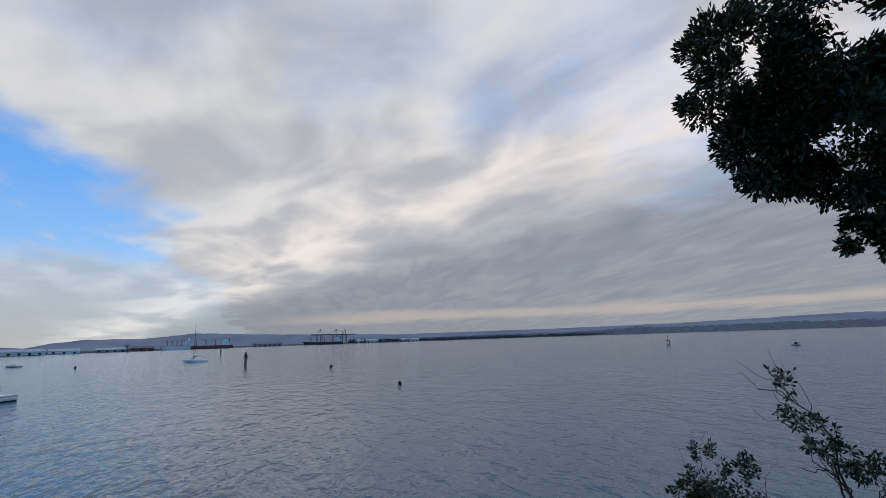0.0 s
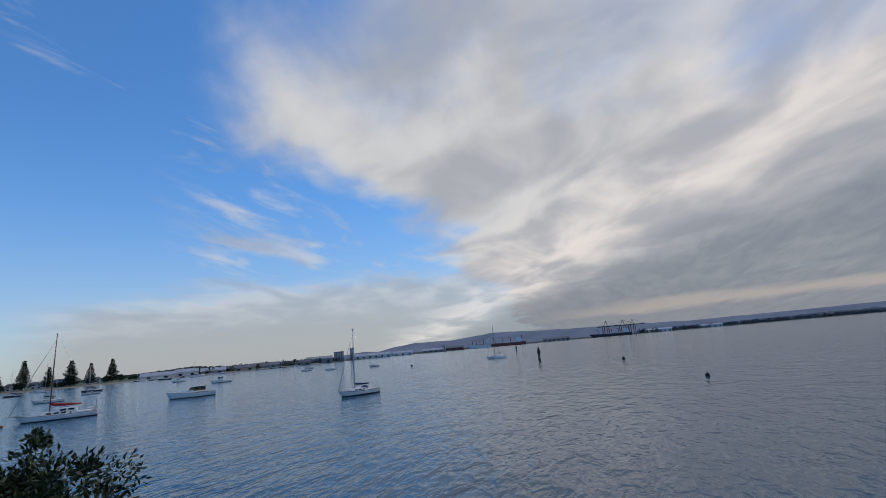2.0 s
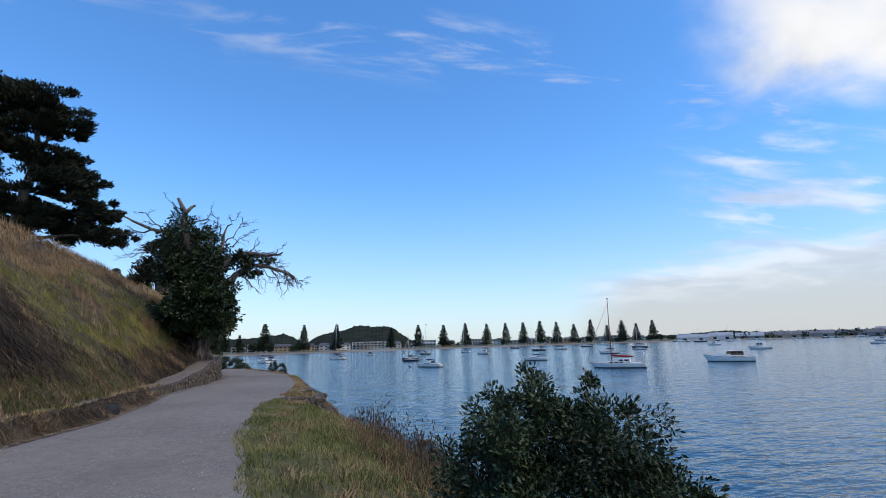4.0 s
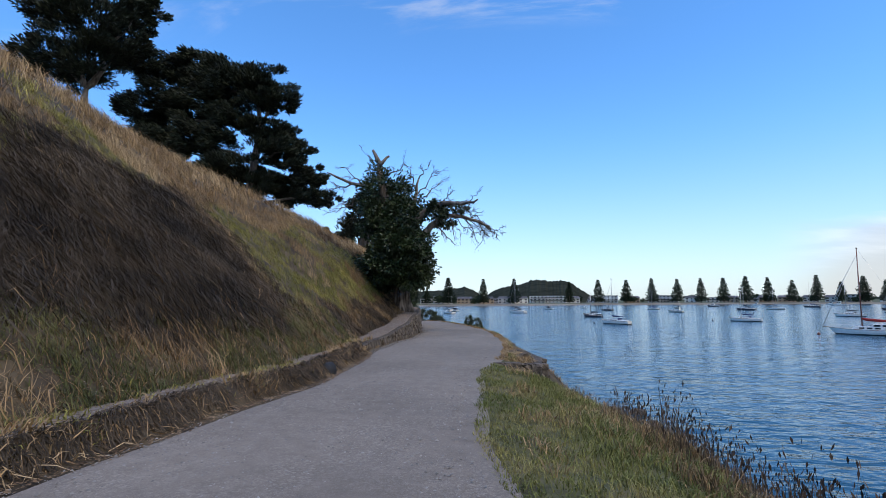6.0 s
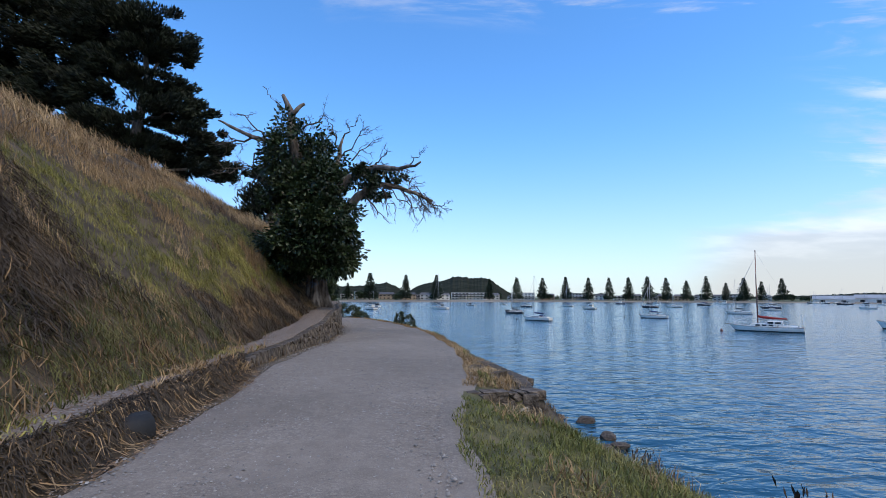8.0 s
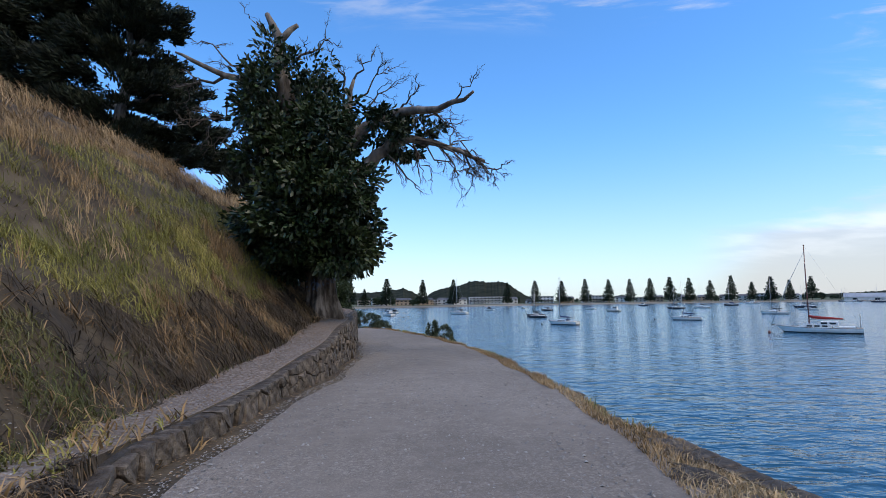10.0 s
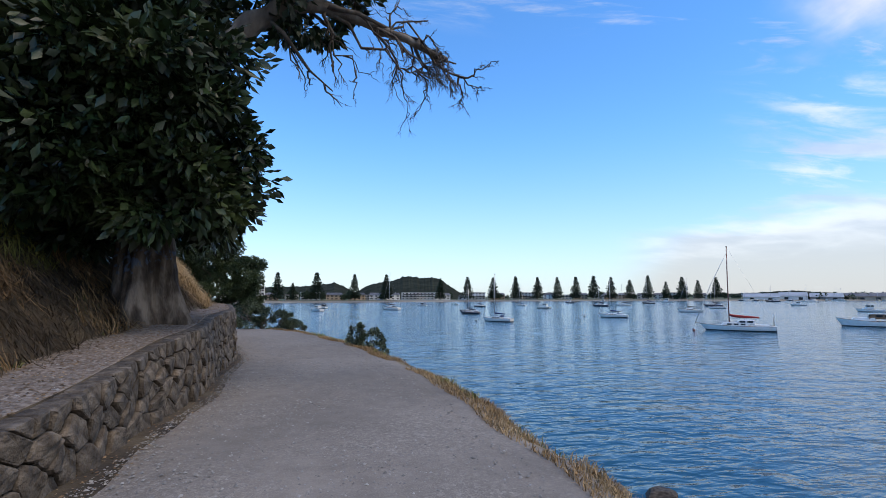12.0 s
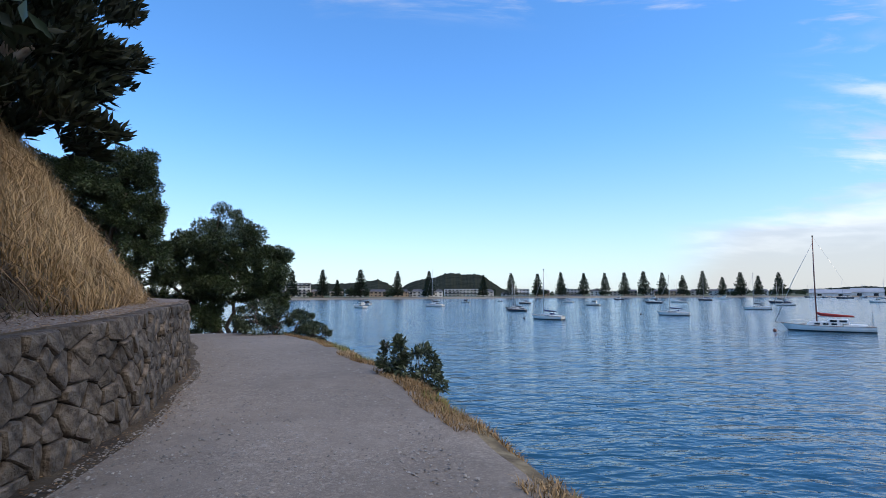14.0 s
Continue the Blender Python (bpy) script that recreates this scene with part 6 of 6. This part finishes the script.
for az, w, h, roof, wall, label in ((44.2, 40, 3.0, M_PALEROOF, M_HOUSE, "long low marina building with a pale roof"), (46.8, 30, 4.5, M_PALEROOF, M_HOUSE, "white marina clubhouse on the quay"), (49.3, 34, 3.2, M_PALEROOF, M_CONCRETE, "low grey marina shed"),
                                   (51.8, 46, 3.6, M_ROOF, M_BRICKISH, "long tan quayside building"), (54.6, 40, 4, M_ROOF, M_CONCRETE, "low dark roofed quayside shed"), (57.6, 56, 3.4, M_ROOF, M_CONCRETE, "long dark wharf shed"),
                                   (60.3, 50, 7, M_CONCRETE, M_CONCRETE, "grey wharf store beside the silos"), (66.4, 86, 5.5, M_PALEROOF, M_HOUSE, "very long pale roofed wharf shed"), (69.9, 52, 5, M_PALEROOF, M_HOUSE, "pale roofed wharf shed by the water"), (73.5, 60, 4.5, M_PALEROOF, M_CONCRETE, "low pale wharf shed by the water"),
                                   (76.0, 55, 6, M_ROOF, M_SHIPRED, "rust coloured wharf store by the water"), (79.0, 70, 6, M_ROOF, M_CONCRETE, "grey wharf store far off"), (88.0, 90, 7, M_ROOF, M_CONCRETE, "long far wharf shed across the harbour"), (99, 90, 8, M_PALEROOF, M_HOUSE, "pale far wharf shed across the harbour"), (104, 80, 8, M_PALEROOF, M_HOUSE, "pale far store across the harbour")):
    shed(az, shore_r(az) + 24, w, h, label, roof, wall)


def silo(az, r, w, h, label):
    t = thing("silo_block", Matrix.Translation(azi(az, r, ZW + 1.5)) @ Matrix.Rotation(radians(-az), 4, "Z"), label, "silo", "port buildings")
    n = max(2, int(w / 5))
    for i in range(n):
        x = -w / 2 + w * (i + 0.5) / n
        tube("silo", [(x, 0, -1), (x, 0, h)], w / n * 0.52, M_CONCRETE, t, 10)
    part("headhouse", box_bm(-w / 2, w / 2, -2, 2, h, h + 3), M_CONCRETE, t)


silo(62.5, shore_r(62.5) + 30, 20, 16, "grey concrete silo block at the port")
silo(64.0, shore_r(64.0) + 30, 9, 22, "tall grey concrete tower")
silo(74.8, shore_r(74.8) + 10, 9, 12, "white storage tank by the wharf")


def crane(az, r, h):
    t = thing("gantry_crane", Matrix.Translation(azi(az, r, ZW + 2)) @ Matrix.Rotation(radians(-az + 70), 4, "Z"), "large rusty container gantry crane", "crane", "port cranes")
    for x in (-9, 9):
        for y in (-8, 8):
            part("leg", box_bm(x - 0.9, x + 0.9, y - 0.9, y + 0.9, -1, h * 0.62), M_CRANE, t)
    for y in (-8, 8):
        part("girder", box_bm(-9, 9, y - 0.9, y + 0.9, h * 0.28, h * 0.33), M_CRANE, t)
    part("beam", box_bm(-2, 2, -46, 30, h * 0.60, h * 0.66), M_CRANE, t)
    tube("apex", [(0, -8, h * 0.62), (0, -4, h)], 1.0, M_CRANE, t, 4)
    tube("apex", [(0, 8, h * 0.62), (0, -4, h)], 0.8, M_CRANE, t, 4)
    tube("stay", [(0, -4, h), (0, -44, h * 0.66)], 0.4, M_CRANE, t, 3)
    tube("stay", [(0, -4, h), (0, 28, h * 0.66)], 0.4, M_CRANE, t, 3)


for az in (93.6, 95.4, 96.4):
    crane(az, shore_r(az) + 20, 52)


def ship(az, r, length, hull, label):
    t = thing("cargo_ship", Matrix.Translation(azi(az, r, ZW)) @ Matrix.Rotation(radians(-az + 90), 4, "Z"), label, "ship", "ships in port")
    rows = hull_data(length, length * 0.15, 9, 4, 0.9, 0.25, 13)
    hull_parts(t, rows, hull, M_ANTIFOUL, M_CONCRETE, M_CONCRETE)
    part("bridge", box_bm(-8, 8, -length * 0.42, -length * 0.32, 9, 24, 0.5), M_HOUSE, t)
    tube("funnel", [(0, -length * 0.43, 20), (0, -length * 0.43, 28)], 2.0, hull, t, 8)
    for k in range(4):
        y = -length * 0.2 + k * length * 0.16
        tube("derrick", [(0, y, 9), (0, y, 24)], 0.9, M_SHIPRED, t, 5)
        tube("jib", [(0, y, 22), (0, y + length * 0.07, 27)], 0.5, M_SHIPRED, t, 4)


ship(81.6, shore_r(81.6) - 15, 150, M_SHIPRED, "rust red cargo ship with deck cranes at the wharf")
ship(79.0, shore_r(79.0) - 10, 70, M_WHITE, "white coastal ship at the wharf")
ship(94.0, shore_r(94.0) - 25, 140, M_NAVY, "dark cargo ship under the cranes")
# bare masts of the marina
for k in range(26):
    az = rg.uniform(42.5, 58)
    p = azi(az, shore_r(az) - rg.uniform(5, 40), ZW)
    t = thing("marina_yacht", Matrix.Translation(p) @ Matrix.Rotation(rg.uniform(0, 6), 4, "Z"), "white yacht berthed in the far marina", "sailing boat", "yachts in the marina")
    rows = hull_data(10, 3.2, 1.1, n=7)
    hull_parts(t, rows, rg.choice((M_WHITE, M_WHITE, M_NAVY, M_CREAM)), M_ANTIFOUL, M_CREAM, M_TEAK)
    part("cabin", cabin_bm(-2, 2, 1.0, 0.8, 1.1, 0.6), M_WHITE, t)
    tube("mast", [(0, 1, 1), (0, 1, rg.uniform(11, 16))], 0.12, M_ALLOY, t, 4)
rt = np.random.default_rng(31)
# the second belt has its haze painted into the leaf colour
for az0, az1, n, size, mat, label in ((48, 62, 260, 7, M_FARTREE, "dark trees behind the marina"), (97, 152, 900, 11, M_HAZEWOOD, "distant haze-tinted trees along the far shore")):
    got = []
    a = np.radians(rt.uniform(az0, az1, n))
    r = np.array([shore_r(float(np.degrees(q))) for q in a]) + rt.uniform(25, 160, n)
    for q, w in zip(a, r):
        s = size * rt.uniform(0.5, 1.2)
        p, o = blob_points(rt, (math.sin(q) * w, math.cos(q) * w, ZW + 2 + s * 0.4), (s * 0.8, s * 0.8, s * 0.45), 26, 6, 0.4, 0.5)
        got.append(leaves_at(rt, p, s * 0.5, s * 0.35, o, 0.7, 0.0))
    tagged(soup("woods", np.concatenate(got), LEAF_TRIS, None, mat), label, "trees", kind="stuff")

# ---- stone walls, rocks ----
def rock_mesh(name, seed, mat, size=(1, 1, 1), cuts=9, sub=2):
    """A rough stone: an icosphere cut flat on several sides."""
    bm = bmesh.new()
    bmesh.ops.create_icosphere(bm, subdivisions=sub, radius=0.62)
    r = random.Random(seed)
    for _ in range(cuts):
        way = Vector([r.uniform(-1, 1) for _ in range(3)]).normalized()
        lim = r.uniform(0.36, 0.52)
        for v in bm.verts:
            d = v.co.dot(way)
            if d > lim:
                v.co -= way * (d - lim)
    for v in bm.verts:
        v.co = Vector((max(-0.5, min(0.5, v.co.x)) * size[0], max(-0.5, min(0.5, v.co.y)) * size[1], max(-0.5, min(0.5, v.co.z)) * size[2]))
        v.co += v.normal * 0.02 * noise.noise(v.co * 6 + Vector((seed, 0, 0)))
    me = bpy.data.meshes.new(name)
    bm.to_mesh(me)
    bm.free()
    me.materials.append(mat)
    return me


def wall_line(y):
    """Face of the retaining wall at y."""
    return left_edge(y) - 0.10


wv, wf = [], []
wys = [float(q) for q in np.arange(15.6, 40, 0.3)]
for y in wys:
    x, h, p = wall_line(y), table(y, WALL_H), path_z(y)
    wv += [(x - 0.03, y, p - 0.2), (x - 0.05, y, p + h - 0.07), (x - 0.07, y, p + h - 0.02), (x - 0.15, y, p + h - 0.015), (x - 0.22, y, p - 0.2)]
for k in range(len(wys) - 1):
    for i in range(4):
        wf.append((k * 5 + i, k * 5 + i + 1, k * 5 + i + 6, k * 5 + i + 5))
wf += [(0, 1, 2, 3, 4), tuple((len(wys) - 1) * 5 + i for i in (4, 3, 2, 1, 0))]
stone_wall = tagged(mesh_object("retaining_wall", wv, wf, M_MORTAR, smooth=False), "dry stacked dark basalt retaining wall beside the path", "wall", kind="structure")

stone_meshes = [rock_mesh("stone", 200 + k, M_STONE, (1, 1, 1), 8, 2) for k in range(14)]
rw = random.Random(44)


def clip_poly(poly, px, pz, nx, nz):
    """The part of a polygon on the near side of the line through (px, pz) with normal (nx, nz)."""
    out = []
    for a, b in zip(poly, poly[1:] + poly[:1]):
        da, db = (a[0] - px) * nx + (a[1] - pz) * nz, (b[0] - px) * nx + (b[1] - pz) * nz
        if da <= 0:
            out.append(a)
        if da * db < 0:
            k = da / (da - db)
            out.append((a[0] + (b[0] - a[0]) * k, a[1] + (b[1] - a[1]) * k))
    return out


def fitted_stones(seeds, low, high):
    """Polygons that fill a wall face between them, one for each seed (along, up)."""
    made = []
    for i, (sy, sz) in enumerate(seeds):
        poly = [(sy - 0.3, low(sy)), (sy + 0.3, low(sy)), (sy + 0.3, high(sy + 0.3)), (sy - 0.3, high(sy - 0.3))]
        for j, (oy, oz) in enumerate(seeds):
            if i != j and abs(oy - sy) < 0.75 and abs(oz - sz) < 0.6 and len(poly) > 2:
                poly = clip_poly(poly, (sy + oy) / 2, (sz + oz) / 2, oy - sy, (oz - sz) * 1.25)
        if len(poly) > 2:
            cy, cz = sum(p[0] for p in poly) / len(poly), sum(p[1] for p in poly) / len(poly)
            made.append((cy, cz, [(p[0] - cy, p[1] - cz) for p in poly]))
    return made


def stone_data(poly, depth, rng, gap=0.006):
    """A squared rubble stone: face towards +x, edges worn back, the joint left open."""
    n = len(poly)
    proud, tilt_y, tilt_z = rng.uniform(-0.012, 0.028), rng.uniform(-0.16, 0.16), rng.uniform(-0.14, 0.14)
    pts = []
    for k, (y, z) in enumerate(poly):                     # knock the corners off
        for q, w in ((poly[k - 1], 0.09), (poly[(k + 1) % n], 0.09)):
            pts.append((y + (q[0] - y) * w, z + (q[1] - z) * w))
    m = len(pts)
    verts = []
    for x, inset in ((-depth, gap), (-0.012, gap), (0.012, gap + 0.008), (0.018, gap + 0.022)):
        for y, z in pts:
            size = math.hypot(y, z) + 1e-6
            f = max(0.15, 1 - inset / size)
            jx = rng.uniform(-0.006, 0.006) if x > -0.05 else 0
            verts.append((x + jx + (proud + tilt_y * y + tilt_z * z if x > -0.05 else 0), y * f, z * f))
    verts.append((0.022 + proud + rng.uniform(-0.008, 0.008), 0, 0))
    faces = [(r * m + i, r * m + (i + 1) % m, (r + 1) * m + (i + 1) % m, (r + 1) * m + i) for r in range(3) for i in range(m)]
    faces += [(3 * m + i, 3 * m + (i + 1) % m, 4 * m) for i in range(m)]
    return verts, faces


seeds = []
y = 15.75
k = 0
while y < 37.0:
    h = table(y, WALL_H)
    rows_here = max(1, round(h / rw.uniform(0.12, 0.20)))
    for i in range(rows_here):
        seeds.append((y + (0.12 if i % 2 else 0) + rw.uniform(-0.085, 0.085), (i + 0.5) * h / rows_here + rw.uniform(-0.05, 0.05)))
    y += rw.uniform(0.14, 0.31)
fitted = fitted_stones(seeds, lambda y: -0.03, lambda y: table(y, WALL_H) - 0.005 + 0.02 * noise.noise(Vector((y * 2.3, 0, 5))))
rest_v, rest_f = [], []
for k, (yc, zc, poly) in enumerate(fitted):
    turn = math.atan2(left_edge(yc + 0.3) - left_edge(yc - 0.3), 0.6)
    sv, sf = stone_data(poly, 0.12, rw)
    m = Matrix.Translation((wall_line(yc) + 0.02 - 0.05 * zc, yc, path_z(yc) + zc)) @ Matrix.Rotation(-turn, 4, "Z")
    if k < 300:
        ob = mesh_object("stone", sv, sf, M_STONE, stone_wall)
        ob.matrix_world = m
    else:
        b = len(rest_v)
        rest_v += [m @ Vector(q) for q in sv]
        rest_f += [tuple(b + i for i in q) for q in sf]
if rest_f:
    tagged(mesh_object("stones", rest_v, rest_f, M_STONE, stone_wall), kind="stuff")

# seawall corner of blocks at the bend, with an old rope over it
corner = tagged(new("seawall"), "low corner of stacked basalt blocks with an old rope", "wall")
corner.matrix_world = pose(0.5, 14.6, -0.3)
base_inv = Matrix.Translation((-0.5, -14.6, 0.3))


def rubble_face(parent, a, b, low, top_a, top_b, mat):
    """A face of fitted blocks in rough courses from a to b, looking to the right of that way."""
    a, b = Vector((*a, 0)), Vector((*b, 0))
    size, way = (b - a).length, (b - a).normalized()
    marks, z, k = [], low + 0.07, 0
    while z < max(top_a, top_b):
        q = rw.uniform(0.0, 0.2)
        while q < size:
            marks.append((q + rw.uniform(-0.05, 0.05), z + rw.uniform(-0.025, 0.025)))
            q += rw.uniform(0.13, 0.26)
        z += rw.uniform(0.09, 0.12)
    for q, z, poly in fitted_stones(marks, lambda u: low, lambda u: top_a + (top_b - top_a) * min(max(u / size, 0), 1)):
        v, f = stone_data(poly, 0.2, rw, 0.009)
        p = a + way * q
        ob = mesh_object("stone", v, f, mat, parent)
        ob.matrix_basis = base_inv @ Matrix(((way.y, way.x, 0, p.x), (-way.x, way.y, 0, p.y), (0, 0, 1, z), (0, 0, 0, 1)))


for a, b, ta, tb in (((-0.28, 13.55), (0.35, 13.68), 0.0, -0.04), ((0.35, 13.68), (0.95, 13.98), -0.04, -0.10), ((0.95, 13.98), (1.12, 15.3), -0.10, -0.10), ((1.12, 15.3), (0.8, 16.9), -0.10, -0.06)):
    rubble_face(corner, a, b, -1.05, ta, tb, M_STONE)
for k in range(16):
    ob = bpy.data.objects.new("stone", stone_meshes[rw.randrange(14)])
    scene.collection.objects.link(ob)
    ob.parent = corner
    yy = 14.8 + k * 0.32
    s = rw.uniform(0.22, 0.4)
    xx = right_edge(yy) + rw.uniform(0.15, 0.6)
    ob.matrix_basis = base_inv @ Matrix.LocRotScale((xx, yy, ground_z(xx, yy) - 0.03), Euler((rw.uniform(-0.3, 0.3), rw.uniform(-0.3, 0.3), rw.uniform(0, 3))), (s, s * 1.2, s * 0.4))
tube("rope", [base_inv @ Vector(p) for p in ((0.1, 13.55, -0.22), (0.35, 13.6, -0.30), (0.62, 13.72, -0.32), (0.9, 13.88, -0.26), (1.0, 13.9, -0.34), (1.02, 13.9, -0.75))], 0.018, M_ROPE, corner, 6, "frayed pale rope")

# rocks on the shore and in the shallows
for k in range(46):
    yy = rw.uniform(9, 36)
    d = rw.uniform(2.2, 6.2)
    xx = right_edge(yy) + d
    s = rw.uniform(0.3, 0.9)
    ob = bpy.data.objects.new("rock", stone_meshes[rw.randrange(14)])
    scene.collection.objects.link(ob)
    ob.matrix_world = Matrix.LocRotScale((xx, yy, ground_z(xx, yy) + 0.05), Euler((rw.uniform(-0.3, 0.3), rw.uniform(-0.3, 0.3), rw.uniform(0, 3))), (s, s * 0.8, s * 0.6))
    tagged(ob, "dark weathered rock on the bank above the water", "rock", "shore rocks")
for xx, yy, s in ((8.35, 30.9, 0.75), (8.3, 28.2, 0.7), (7.4, 26.4, 0.8), (8.26, 26.85, 0.6), (7.2, 31.6, 0.6)):
    ob = bpy.data.objects.new("rock", stone_meshes[rw.randrange(14)])
    scene.collection.objects.link(ob)
    ob.matrix_world = Matrix.LocRotScale((xx, yy, ZW + 0.05), Euler((0, 0, rw.uniform(0, 3))), (s * 1.3, s, s * 0.55))
    tagged(ob, "wet dark rock breaking the water surface", "rock", "shore rocks")
# dark drain opening in the earth bank
drain = thing("drain_pipe", pose(-3.36, 11.6, 0.06, 0, 90, 60), "short dark drain pipe in the earth bank", "pipe")
tube("pipe", [(0, 0, -0.2), (0, 0, 0.22)], 0.16, M_BLACK, drain, 14)
